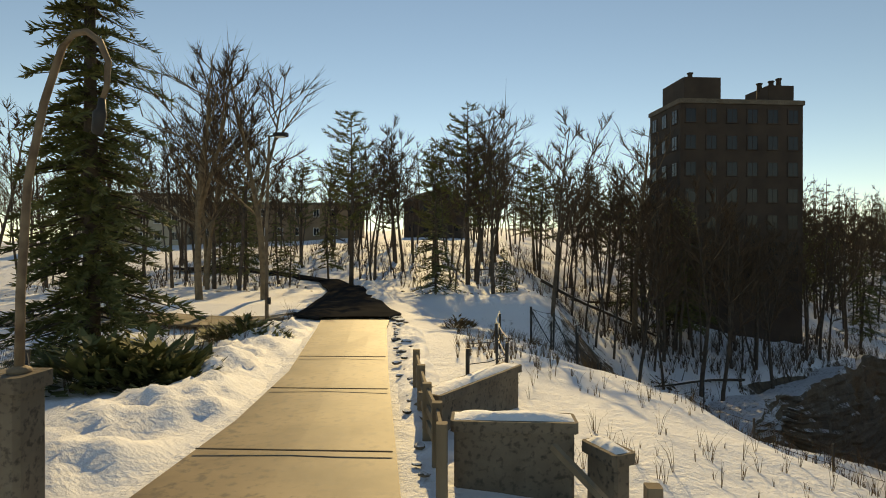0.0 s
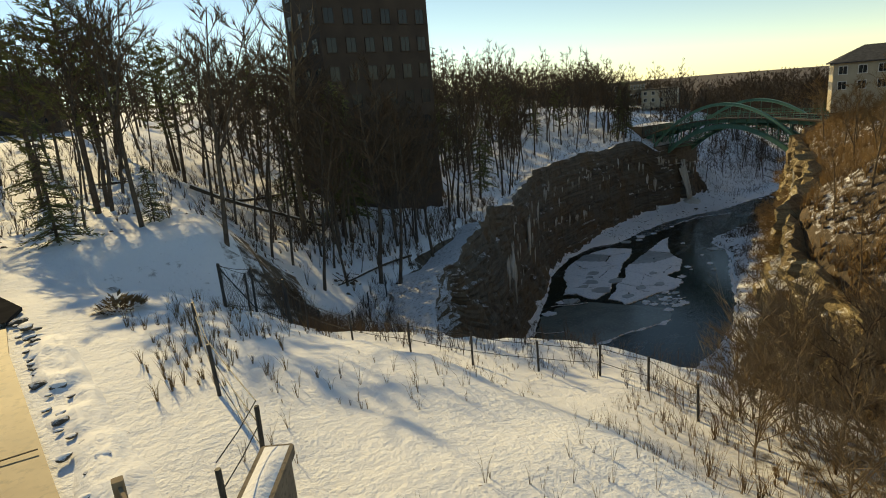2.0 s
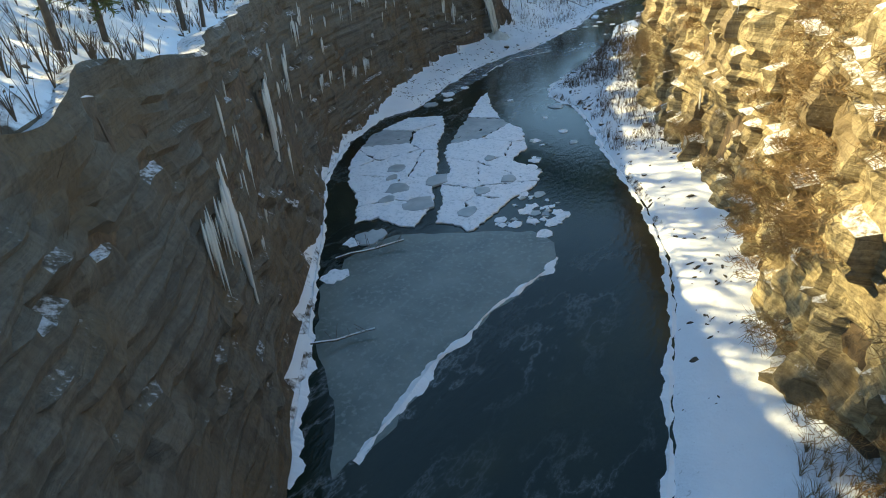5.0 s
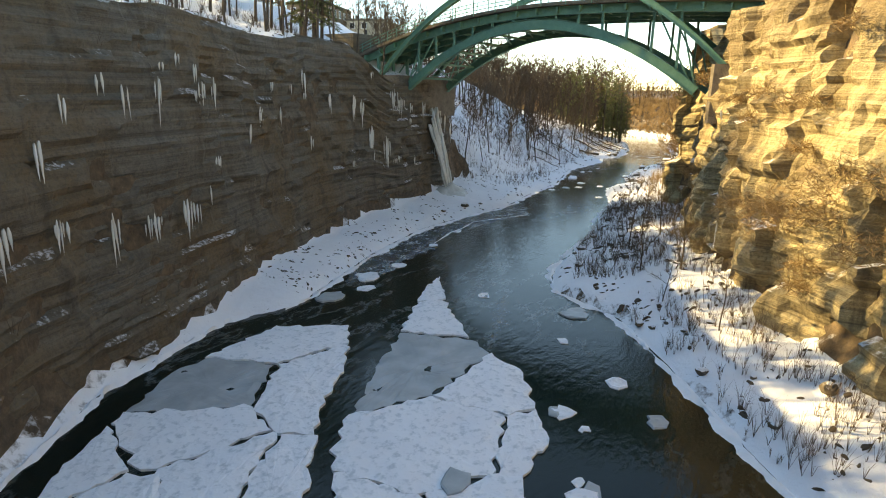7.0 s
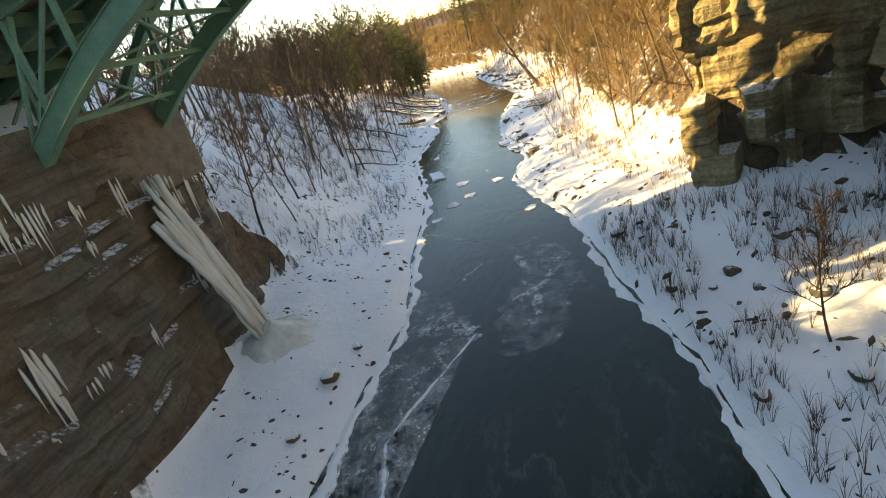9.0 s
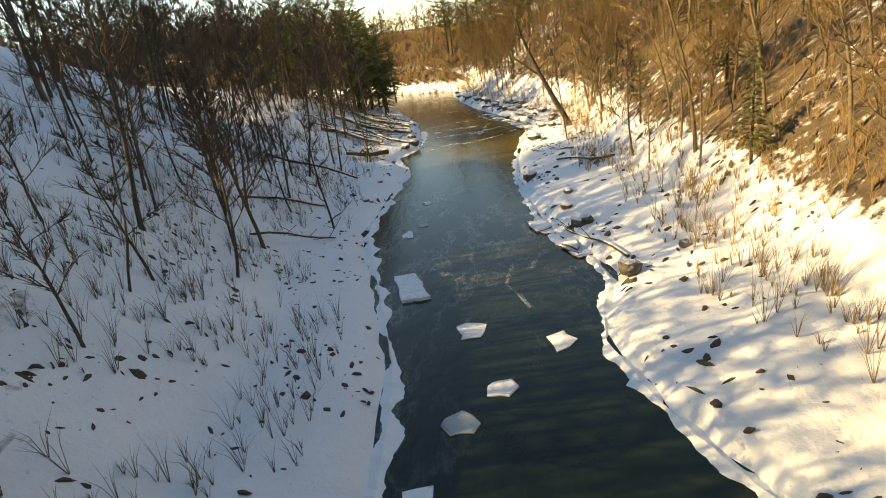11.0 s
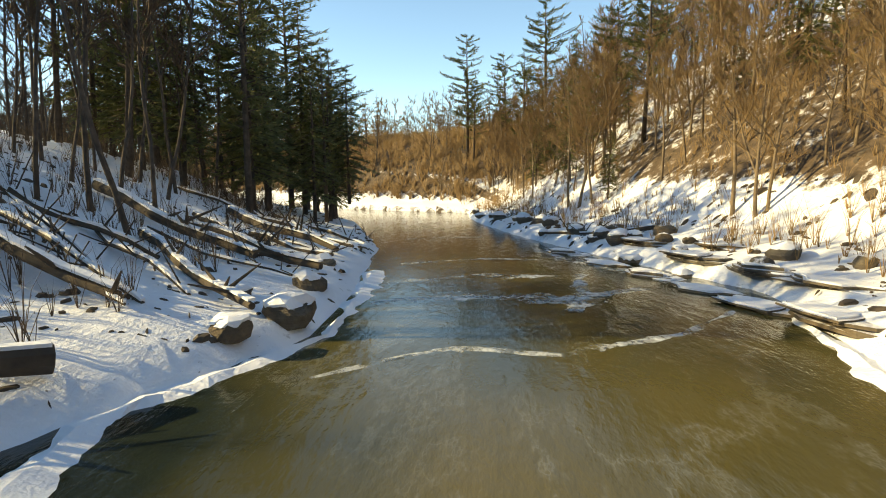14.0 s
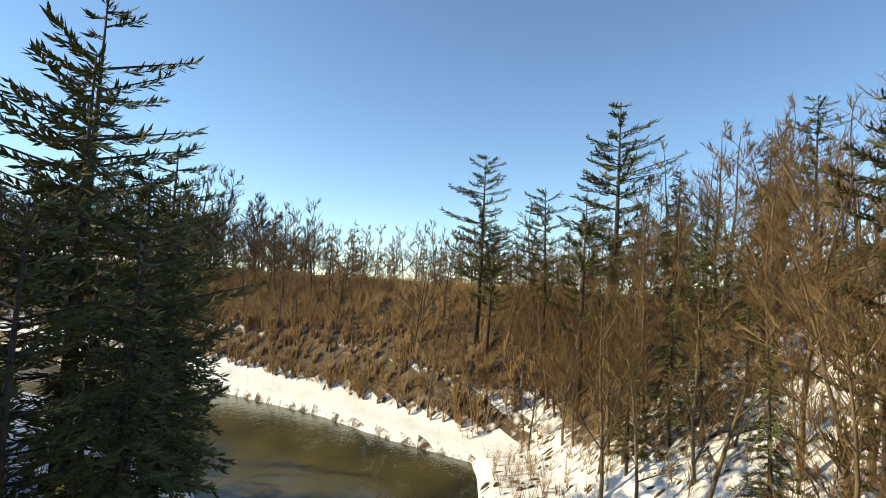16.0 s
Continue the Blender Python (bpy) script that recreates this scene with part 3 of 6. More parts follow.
# ============ stones, snow banks and edging ============
def rock_mesh(name, seed, size, mat, flat=0.7):
    rng = np.random.RandomState(seed)
    bm = bmesh.new()
    bmesh.ops.create_icosphere(bm, subdivisions=2, radius=0.5)
    cuts = [(Vector(rng.normal(size=3)).normalized(), rng.uniform(0.28, 0.42)) for _ in range(9)]
    for v in bm.verts:
        for n, c in cuts:
            over = v.co.dot(n) - c
            if over > 0:
                v.co -= n * over
        v.co += Vector(rng.normal(size=3)) * 0.015
        v.co.z *= flat
        v.co *= size
    me = bpy.data.meshes.new(name)
    bm.to_mesh(me)
    bm.free()
    me.materials.append(mat)
    return me


def capped_rock(name, seed, size, mat, flat=0.7):
    """A rock and its cap of snow, as two meshes."""
    me = rock_mesh(name, seed, size, mat, flat)
    zmax = max(v.co.z for v in me.vertices)
    bm = bmesh.new()
    bm.from_mesh(me)
    bmesh.ops.delete(bm, geom=[f for f in bm.faces if max(v.co.z for v in f.verts) < 0.4 * zmax], context="FACES")
    for v in bm.verts:
        if v.co.z < 0.4 * zmax:
            v.co.x, v.co.y, v.co.z = v.co.x * 0.93, v.co.y * 0.93, 0.4 * zmax
        else:
            v.co = v.co * 1.03 + Vector((0, 0, 0.05 * size))
    cap = bpy.data.meshes.new("snow_cap")
    bm.to_mesh(cap)
    bm.free()
    cap.materials.clear()
    cap.materials.append(MAT["snow"])
    return me, cap


ROCKS = [capped_rock("rock", 20 + k, 1.0, MAT["shale"], 0.6 + 0.1 * (k % 3)) for k in range(5)]


def place_rock(x, y, size, k=0, cap=True, label="dark wet shale boulder capped with snow", group="river boulders", z=None, name="boulder", category="boulder"):
    me, sc = ROCKS[k % 5]
    ob = thing(name, me, pose(x, y, (lz(x, y) if z is None else z) + 0.12 * size, 0, 0, 57 * k) @ Matrix.Scale(size, 4), label, category, group)
    if cap:
        piece("snow_cap", sc, ob, label="white snow cap")
    return ob


edging = empty("stone_edging", pose(0, 0, 0), "row of rough stones half buried in snow along the footpath", "edging")
rr = random.Random(4)
for k in range(46):
    y = 7.5 + k * 0.42
    x = path_edge(PATH_R, y) + 0.45 + rr.uniform(-0.2, 0.4)
    me, sc = ROCKS[k % 5]
    sz = rr.choice((0.16, 0.22, 0.3, 0.45)) * rr.uniform(0.8, 1.2)
    ob = piece("stone", me, edging, pose(x, y, 30.5 + 0.05 * sz, 0, 0, rr.uniform(0, 360)) @ Matrix.Diagonal((sz * 1.4, sz, sz * 0.7, 1.0)))
    if k % 3:
        piece("snow_cap", sc, ob)


def snow_bank(name, line, width, height, seed, label):
    """A shovelled ridge of lumpy snow along a line."""
    V, F = [], []
    pts = []
    for a, b in zip(line, line[1:]):
        n = max(2, int((Vector(b) - Vector(a)).length / 0.25))
        pts += [Vector(a).lerp(Vector(b), k / n) for k in range(n)]
    pts.append(Vector(line[-1]))
    M = 21
    for i, p in enumerate(pts):
        d = (pts[min(i + 1, len(pts) - 1)] - pts[max(i - 1, 0)]).normalized()
        nrm = Vector((d.y, -d.x))
        end = min(1, i / 6, (len(pts) - 1 - i) / 6)
        for k in range(M):
            u = k / (M - 1) * 2 - 1
            q = p + nrm * u * width / 2
            lump = float(fbm(q.x * 1.3 + seed, q.y * 1.3, 4)) * 1.1 + float(vnoise(q.x * 6, q.y * 6)) * 0.3 + float(vnoise(q.x * 11, q.y * 11)) * 0.12
            h = height * max(0, 1 - u * u) * (0.8 + lump) * end
            V.append((q.x, q.y, lz(q.x, q.y) - 0.06 + max(0, h)))
    for i in range(len(pts) - 1):
        for k in range(M - 1):
            q = i * M + k
            F.append((q, q + 1, q + M + 1, q + M))
    return tagged(new(name, mesh_of(name, V, F, MAT["snow"], True)), label, "snow", kind="stuff")


snow_bank("snow_bank", [(-5.2, 5.5), (-5.0, 9), (-5.3, 13), (-6.2, 18), (-7.2, 24.5)], 3.4, 0.5, 1, "lumpy shovelled snow bank with footprints beside the path")
snow_bank("snow_bank", [(1.1, 8), (0.4, 12), (-0.6, 18), (-1.6, 25)], 1.3, 0.26, 5, "broken crust of snow along the stone edging")
snow_bank("snow_bank", [(-4.6, 36), (-6.2, 42), (-8.5, 50)], 2.0, 0.5, 9, "ploughed snow ridge beside the asphalt drive")


# ============ walls, posts and fences by the path ============
def wall_block(name, a, b, top, high, thick, label):
    a, b = Vector(a), Vector(b)
    L, rz = (b - a).length, math.degrees(math.atan2(b.y - a.y, b.x - a.x))
    mid = (a + b) / 2
    root = empty(name, pose(mid.x, mid.y, top - high, 0, 0, rz), label, "wall")
    piece("body", box_mesh("body", (L, thick, high - 0.16), MAT["concrete"], 0.04, (0, 0, (high - 0.16) / 2)), root)
    piece("coping", box_mesh("coping", (L + 0.1, thick + 0.14, 0.16), MAT["concrete"], 0.05, (0, 0, high - 0.078)), root)
    V, F = [], []
    for i in range(13):
        for j in range(5):
            u, w = i / 12 - 0.5, j / 4 - 0.5
            e = (1 - abs(2 * u) ** 6) * (1 - abs(2 * w) ** 4)
            V.append((u * L, w * thick, high + 0.004 + 0.09 * e * (0.8 + 0.8 * float(vnoise(i * 0.7 + mid.x, j * 0.6)))))
    for i in range(12):
        for j in range(4):
            q = i * 5 + j
            F.append((q, q + 5, q + 6, q + 1))
    piece("snow_cap", mesh_of("snow_cap", V, F, MAT["snow"], True), root, label="thin snow cap")
    return root


wall_block("wing_wall", (1.3, 7.5), (3.05, 7.5), 31.4, 3.2, 0.4, "weathered concrete wing wall with a snow-dusted coping")
wall_block("wing_wall", (0.75, 9.6), (2.4, 12.5), 31.2, 2.2, 0.40, "low weathered concrete wall with a sloping snow-dusted coping")
wall_block("wing_wall", (3.35, 7.5), (3.65, 6.9), 31.1, 2.6, 0.26, "short concrete return wall beside the snowy slope")
pillar = empty("gate_pillar", pose(-4.2, 5.75, 30.35), "weathered concrete pillar at the end of the footbridge", "pillar")
piece("shaft", box_mesh("shaft", (0.52, 0.52, 1.8), MAT["concrete"], 0.06, (0, 0, 0.9)), pillar)
piece("cap", box_mesh("cap", (0.64, 0.64, 0.2), MAT["concrete"], 0.05, (0, 0, 1.9)), pillar)

rail = empty("timber_railing", pose(0, 0, 0), "weathered timber post-and-rail railing at the path edge", "railing")
RP = [(1.15, 6.9), (1.0, 8.0), (0.72, 9.3), (0.45, 10.9), (0.15, 12.7)]
for x, y in RP:
    piece("post", box_mesh("post", (0.16, 0.16, 1.35), MAT["wood"], 0.02, (x, y, 30.8)), rail)
for a, b in zip(RP, RP[1:]):
    for h in (30.75, 31.03, 31.32):
        piece("rail", beam_mesh("rail", (*a, h), (*b, h), 0.05, 0.14, MAT["wood"]), rail)
piece("handrail", beam_mesh("handrail", (2.7, 7.0, 31.15), (3.7, 5.9, 30.35), 0.09, 0.09, MAT["wood"]), rail)
piece("post", box_mesh("post", (0.2, 0.2, 1.5), MAT["wood"], 0.02, (3.85, 6.2, 30.2)), rail)


def post_fence(name, posts, high, label, wires=(0.35, 0.75, 1.15), net=False, brace=False):
    root = empty(name, pose(0, 0, 0), label, "fence")
    tops = []
    for k, (x, y) in enumerate(posts):
        z = lz(x, y)
        lx, ly = 0.05 * math.sin(k * 2.1), 0.05 * math.cos(k * 1.7)
        V, F = [], []
        tube(V, F, [(x, y, z - 0.3), (x + lx, y + ly, z + high)], [0.045, 0.045], 8)
        piece("post", mesh_of("post", V, F, MAT["dark_steel"]), root)
        tops.append((x, y, z, lx, ly))
    for (x, y, z, lx, ly), (x2, y2, z2, lx2, ly2) in zip(tops, tops[1:]):
        for w in wires:
            u = w / high
            V, F = [], []
            a, b = Vector((x + lx * u, y + ly * u, z + w)), Vector((x2 + lx2 * u, y2 + ly2 * u, z2 + w))
            tube(V, F, [a, (a + b) / 2 - Vector((0, 0, 0.04)), b], [0.012] * 3, 4)
            piece("wire", mesh_of("wire", V, F, MAT["dark_steel"]), root)
        if net:
            V, F = [], []
            a, b = Vector((x, y, z + 0.05)), Vector((x2, y2, z2 + 0.05))
            n = max(4, int((b - a).length / 0.16))
            for i in range(n):
                for s in (1, -1):
                    p, q = a.lerp(b, i / n), a.lerp(b, min(1, max(0, (i + s * 6) / n)))
                    beam(V, F, p, q + Vector((0, 0, high - 0.1)), 0.007, 0.007)
            piece("netting", mesh_of("netting", V, F, MAT["dark_steel"]), root, label="thin chain-link netting")
        if brace:
            V, F = [], []
            tube(V, F, [(x, y, z + high * 0.9), (x2, y2, z2 + 0.1)], [0.025, 0.025], 5)
            piece("brace", mesh_of("brace", V, F, MAT["dark_steel"]), root)
    return root


post_fence("chain_link_fence", [(4.0, 26.2), (5.0, 27.0), (7.9, 30.3), (9.5, 32.8), (11.2, 35.3), (13.2, 37.8), (15.3, 40.1), (18, 43)], 1.7, "old chain-link fence on dark posts along the snowy rim", (0.1, 1.65), net=True)
post_fence("gate_frame", [(4.0, 26.0), (4.9, 25.2), (5.8, 24.2)], 1.7, "chain-link gate panel with a diagonal brace in snow", (0.15, 1.6), net=True, brace=True)
post_fence("wire_fence", [(5.8, 24.0), (7.6, 28.4), (8.9, 26.4), (10.5, 24.1), (12.1, 21.9), (14.2, 20.4), (16.3, 19.2), (16.4, 16.9), (15.8, 14.4)], 1.35,
           "leaning steel fence posts with slack wire above the gorge", (0.6, 1.2))
post_fence("wire_fence", [(1.4, 11.6), (2.3, 13.4), (2.2, 17.0), (2.4, 21)], 1.3, "thin steel posts with wire along the wall top", (0.5, 0.95, 1.4))
post_fence("chain_link_fence", [(-5.0, 7.0), (-6.6, 8.9), (-8.5, 10.4), (-11, 11.5)], 1.6, "chain-link fence panel beside the spruce", (0.1, 1.55), net=True)


# ============ lamps and poles ============
def street_lamp(x, y, high):
    root = empty("street_lamp", pose(x, y, lz(x, y)), "tall slim dark lamp post with a flat shoebox head", "street lamp")
    V, F = [], []
    tube(V, F, [(0, 0, -0.2), (0, 0, high * 0.5), (0.12, 0, high)], [0.085, 0.07, 0.05], 10)
    piece("pole", mesh_of("pole", V, F, MAT["rust"]), root)
    piece("base", box_mesh("base", (0.3, 0.3, 0.25), MAT["concrete"], 0.04, (0, 0, 0.1)), root)
    piece("control_box", box_mesh("control_box", (0.14, 0.12, 0.3), MAT["dark_steel"], 0.02, (0.1, 0, 1.2)), root)
    piece("arm", beam_mesh("arm", (0.1, 0, high - 0.05), (0.5, 0, high + 0.02), 0.06, 0.06, MAT["dark_steel"]), root)
    piece("lamp_head", box_mesh("lamp_head", (0.62, 0.34, 0.15), MAT["dark_steel"], 0.05, (0.62, 0, high + 0.02)), root, label="flat dark lamp head")
    piece("lens", box_mesh("lens", (0.4, 0.24, 0.03), MAT["white"], 0.02, (0.62, 0, high - 0.07)), root)


street_lamp(-7.5, 23.4, 8.3)
goose = empty("gooseneck_lamp", pose(-4.12, 5.75, 32.35), "weathered steel gooseneck lamp post with a hanging lamp", "street lamp")
V, F = [], []
tube(V, F, [(0, 0, -0.02), (0.02, 0, 1.0), (0.12, 0, 2.4), (0.34, 0, 3.4), (0.58, 0, 4.08), (0.74, 0, 4.26), (0.9, 0, 4.28), (1.07, 0, 4.16), (1.18, 0, 3.9), (1.16, 0, 3.58), (1.1, 0, 3.42)], [0.06, 0.055, 0.05, 0.048, 0.046, 0.045, 0.044, 0.042, 0.04, 0.036, 0.034], 10)
piece("pipe", mesh_of("pipe", V, F, MAT["rust"], True), goose, label="rust-streaked curved pipe")
V, F = [], []
tube(V, F, [(1.1, 0, 3.44), (1.09, 0, 3.3), (1.07, 0, 3.26), (1.04, 0, 3.02), (1.03, 0, 2.99)], [0.04, 0.055, 0.08, 0.07, 0.04], 12)
piece("lamp_head", mesh_of("lamp_head", V, F, MAT["dark_steel"], True), goose)
V, F = [], []
tube(V, F, [(0, 0, -0.01), (0, 0, 0.05), (0, 0, 0.09)], [0.14, 0.14, 0.07], 12)
piece("base_flange", mesh_of("base_flange", V, F, MAT["rust"], True), goose)


def utility_pole(x, y, high):
    root = empty("utility_pole", pose(x, y, lz(x, y)), "tall thin wooden utility pole with crossarm and transformer", "utility pole")
    V, F = [], []
    tube(V, F, [(0, 0, -0.5), (0, 0, high)], [0.16, 0.11], 8)
    piece("pole", mesh_of("pole", V, F, MAT["log"]), root)
    piece("crossarm", box_mesh("crossarm", (2.2, 0.1, 0.12), MAT["log"], 0.01, (0, 0.13, high - 0.6)), root)
    V, F = [], []
    tube(V, F, [(0.35, 0, high - 2.6), (0.35, 0, high - 1.7)], [0.24, 0.24], 10)
    piece("transformer", mesh_of("transformer", V, F, MAT["dark_steel"]), root)
    for k in (-0.95, -0.4, 0.95):
        V, F = [], []
        tube(V, F, [(k, 0.13, high - 0.54), (k, 0.13, high - 0.38)], [0.05, 0.03], 6)
        piece("insulator", mesh_of("insulator", V, F, MAT["white"]), root)


utility_pole(164, 141, 9)


# ============ buildings ============
def building(name, x, y, rz, w, d, h, wall, label, floors, cols, z=None, roof="flat", sunk=1.5, overhang=0.3):
    """A block with a parapet or hip roof and framed windows in rows on its four sides."""
    z = lz(x, y) if z is None else z
    root = empty(name, pose(x, y, z, 0, 0, rz), label, "building")
    piece("wall", box_mesh("wall", (w, d, h + sunk), wall, 0.0, (0, 0, (h - sunk) / 2)), root)
    if roof == "flat":
        piece("parapet", box_mesh("parapet", (w + overhang, d + overhang, 0.5), MAT["concrete"], 0.0, (0, 0, h + 0.252)), root)
    else:
        rh, e = (w + d) * 0.12, 0.6
        V = [(-w / 2 - e, -d / 2 - e, h), (w / 2 + e, -d / 2 - e, h), (w / 2 + e, d / 2 + e, h), (-w / 2 - e, d / 2 + e, h)]
        V += [(p[0], p[1], h + 0.18) for p in V] + [(-max(0, w - d) / 2 - 0.3, 0, h + rh), (max(0, w - d) / 2 + 0.3, 0, h + rh)]
        F = [(3, 2, 1, 0), (0, 1, 5, 4), (1, 2, 6, 5), (2, 3, 7, 6), (3, 0, 4, 7), (4, 5, 9, 8), (5, 6, 9), (6, 7, 8, 9), (7, 4, 8)]
        piece("roof", mesh_of("roof", V, F, MAT["roof"]), root, label="grey hipped shingle roof")
        piece("chimney", box_mesh("chimney", (0.8, 0.6, 1.6), MAT["brick"], 0.0, (w * 0.2, 0.2, h + rh)), root)
    ww, wh = min(1.1, w / cols * 0.5), min(1.5, h / floors * 0.5)
    pane = box_mesh("pane", (ww, 0.06, wh), MAT["glass"])
    V, F = [], []
    for c, sz in (((0, 0, wh / 2 + 0.05), (ww + 0.2, 0.12, 0.1)), ((0, 0, -wh / 2 - 0.05), (ww + 0.3, 0.2, 0.1)), ((ww / 2 + 0.05, 0, 0), (0.1, 0.12, wh)), ((-ww / 2 - 0.05, 0, 0), (0.1, 0.12, wh)), ((0, 0, 0), (0.05, 0.09, wh))):
        box(V, F, c, sz)
    # brick blocks get brick-coloured frames; the tower's backlit silhouette is put into their colour
    fr = mesh_of("frame", V, F, MAT["white"] if wall is not MAT["brick"] else MAT["brick"])
    sides = [(w, -d / 2, 0, cols), (w, d / 2, 180, cols), (d, -w / 2, -90, max(2, int(cols * d / w))), (d, w / 2, 90, max(2, int(cols * d / w)))]
    for length, off, ang, n in sides:
        for f in range(floors):
            for c in range(n):
                u = (c + 0.5) / n * length - length / 2
                m = pose(0, 0, 0, 0, 0, ang) @ pose(u, -abs(off) - 0.02, (f + 0.55) * h / floors)
                win = piece("window", fr, root, m)
                piece("pane", pane, win)
    return root


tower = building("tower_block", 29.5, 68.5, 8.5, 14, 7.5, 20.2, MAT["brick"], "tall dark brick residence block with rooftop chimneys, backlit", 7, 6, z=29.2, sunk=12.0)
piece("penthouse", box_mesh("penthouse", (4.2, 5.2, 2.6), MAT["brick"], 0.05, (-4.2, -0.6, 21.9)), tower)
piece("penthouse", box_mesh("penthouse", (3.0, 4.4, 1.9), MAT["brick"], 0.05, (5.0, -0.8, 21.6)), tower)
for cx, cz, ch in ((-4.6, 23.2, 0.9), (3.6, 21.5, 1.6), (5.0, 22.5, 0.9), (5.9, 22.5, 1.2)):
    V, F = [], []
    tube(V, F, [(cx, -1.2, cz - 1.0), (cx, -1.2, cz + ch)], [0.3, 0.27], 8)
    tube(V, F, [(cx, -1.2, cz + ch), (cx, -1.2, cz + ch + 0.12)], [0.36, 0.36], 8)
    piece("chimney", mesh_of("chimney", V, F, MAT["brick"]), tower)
building("villa", 117, 54.2, -60, 13.5, 9.5, 4.9, MAT["pale_wall"], "pale stucco house with a hipped grey roof above the cliff", 2, 5, z=31.0, roof="hip", sunk=3.0)
building("long_hall", -48, 128, 8, 46, 13, 8, MAT["tan_wall"], "long low tan brick hall behind bare trees", 2, 12)
building("brick_house", -9, 140, -5, 14, 10, 8.5, MAT["brick"], "brown brick house on the wooded hill", 2, 4, roof="hip")
building("pale_hall", -70, 118, 15, 20, 12, 10, MAT["pale_wall"], "pale stone hall catching the sun beyond the trees", 3, 6)
building("bridge_house", 196, 163, 20, 17, 9, 5.0, MAT["pale_wall"], "pale low building beside the bridge approach", 2, 6, z=26.5)
building("flat_house", 186, 172, 20, 16, 10, 6.5, MAT["tan_wall"], "grey-brown flat-roofed building beyond the bridge", 2, 5, z=28)

# ============ the arch bridge ============
def build_bridge():
    root = empty("arch_bridge", pose(0, 0, 0), "green painted steel arch road bridge with lattice bracing over the gorge", "bridge")
    G = MAT["green_steel"]
    deck = lambda y: 25.3 - 0.0058 * (y - 91) ** 2 * (1 if y > 91 else 0.35)
    skew = lambda y: (y - 94) * 0.04

    def rib_z(y):
        u = (y - 94.3) / 17.7
        return 23.2 - 6.9 * u * u

    def arc(xc, zf, y0, y1, w, h, name, n=26, label=""):
        V, F = [], []
        for i in range(n + 1):
            y = y0 + (y1 - y0) * i / n
            x, z = xc + skew(y), zf(y)
            dz = (zf(y + 0.1) - zf(y - 0.1)) / 0.2
            ny, nz = -dz / math.hypot(1, dz), 1 / math.hypot(1, dz)
            for sx, sn in ((-1, -1), (1, -1), (1, 1), (-1, 1)):
                V.append((x + sx * w / 2, y + ny * sn * h / 2, z + nz * sn * h / 2))
        for i in range(n):
            for k in range(4):
                F.append((4 * i + k, 4 * i + (k + 1) % 4, 4 * i + 4 + (k + 1) % 4, 4 * i + 4 + k))
        F += [(3, 2, 1, 0), (4 * n, 4 * n + 1, 4 * n + 2, 4 * n + 3)]
        ob = piece(name, mesh_of(name, V, F, G), root, label=label)
        # flanges above and below the web
        for sn in (-1, 1):
            V, F = [], []
            for i in range(n + 1):
                y = y0 + (y1 - y0) * i / n
                x, z = xc + skew(y), zf(y) + sn * (h / 2 + 0.03)
                for sx in (-1, 1):
                    for t in (0, 0.05):
                        V.append((x + sx * (w / 2 + 0.12), y, z + sn * t))
            for i in range(n):
                q = 4 * i
                F += [(q, q + 2, q + 6, q + 4), (q + 1, q + 5, q + 7, q + 3), (q, q + 4, q + 5, q + 1), (q + 2, q + 3, q + 7, q + 6)]
            piece("flange", mesh_of("flange", V, F, G), ob)
        return ob

    XS = (136.0, 139.4, 142.8, 146.2)
    for x in (XS[0], XS[3]):
        arc(x, rib_z, 76.4, 112.2, 0.5, 0.95, "arch_rib", label="deep green arch rib")
    # taller slim outer arches that rise past the deck
    tall = lambda y: 28.6 - 12.2 * ((y - 94.3) / 22.5) ** 2
    for x in (XS[0] - 1.6, XS[3] + 1.6):
        arc(x, tall, 72.2, 116.6, 0.42, 0.55, "outer_arch", 30, "slim green arch rising above the deck")
    # spandrel columns, hangers and cross bracing
    for k, y in enumerate(np.linspace(78.5, 110.5, 13)):
        for x in (XS[0], XS[3]):
            z0, z1 = rib_z(y) + 0.4, deck(y) - 1.25
            if z1 - z0 > 0.4:
                piece("spandrel_column", beam_mesh("spandrel_column", (x + skew(y), y, z0), (x + skew(y), y, z1), 0.24, 0.24, G), root)
        a, b = (XS[0] + skew(y), y, rib_z(y) - 0.1), (XS[3] + skew(y), y, rib_z(y) - 0.1)
        piece("strut", beam_mesh("strut", a, b, 0.2, 0.24, G), root)
    ys = np.linspace(77.5, 111.2, 12)
    for y, y2 in zip(ys, ys[1:]):
        piece("lattice_bar", beam_mesh("lattice_bar", (XS[0] + skew(y), y, rib_z(y)), (XS[3] + skew(y2), y2, rib_z(y2)), 0.13, 0.13, G), root)
        piece("lattice_bar", beam_mesh("lattice_bar", (XS[3] + skew(y), y, rib_z(y)), (XS[0] + skew(y2), y2, rib_z(y2)), 0.13, 0.13, G), root)
    for y, y2 in zip((108.0, 110.0, 80.8, 78.6), (111.6, 112.2, 77.2, 76.6)):
        for x in (XS[0], XS[3]):
            piece("brace", beam_mesh("brace", (x + skew(y), y, deck(y) - 1.3), (x + skew(y2), y2, rib_z(y2) + 0.5), 0.16, 0.16, G), root)
    for y in np.linspace(76, 113, 14):
        for x in (XS[0] - 1.6, XS[3] + 1.6):
            if tall(y) > deck(y) + 0.6:
                piece("hanger", beam_mesh("hanger", (x + skew(y), y, deck(y) - 0.4), (x + skew(y), y, tall(y) - 0.2), 0.09, 0.09, G), root)
    # deck slab, girders, floor beams
    n = 40
    yy = np.linspace(60, 134, n + 1)

    def strip(name, x0, x1, top, bottom, mat, label=""):
        V, F = [], []
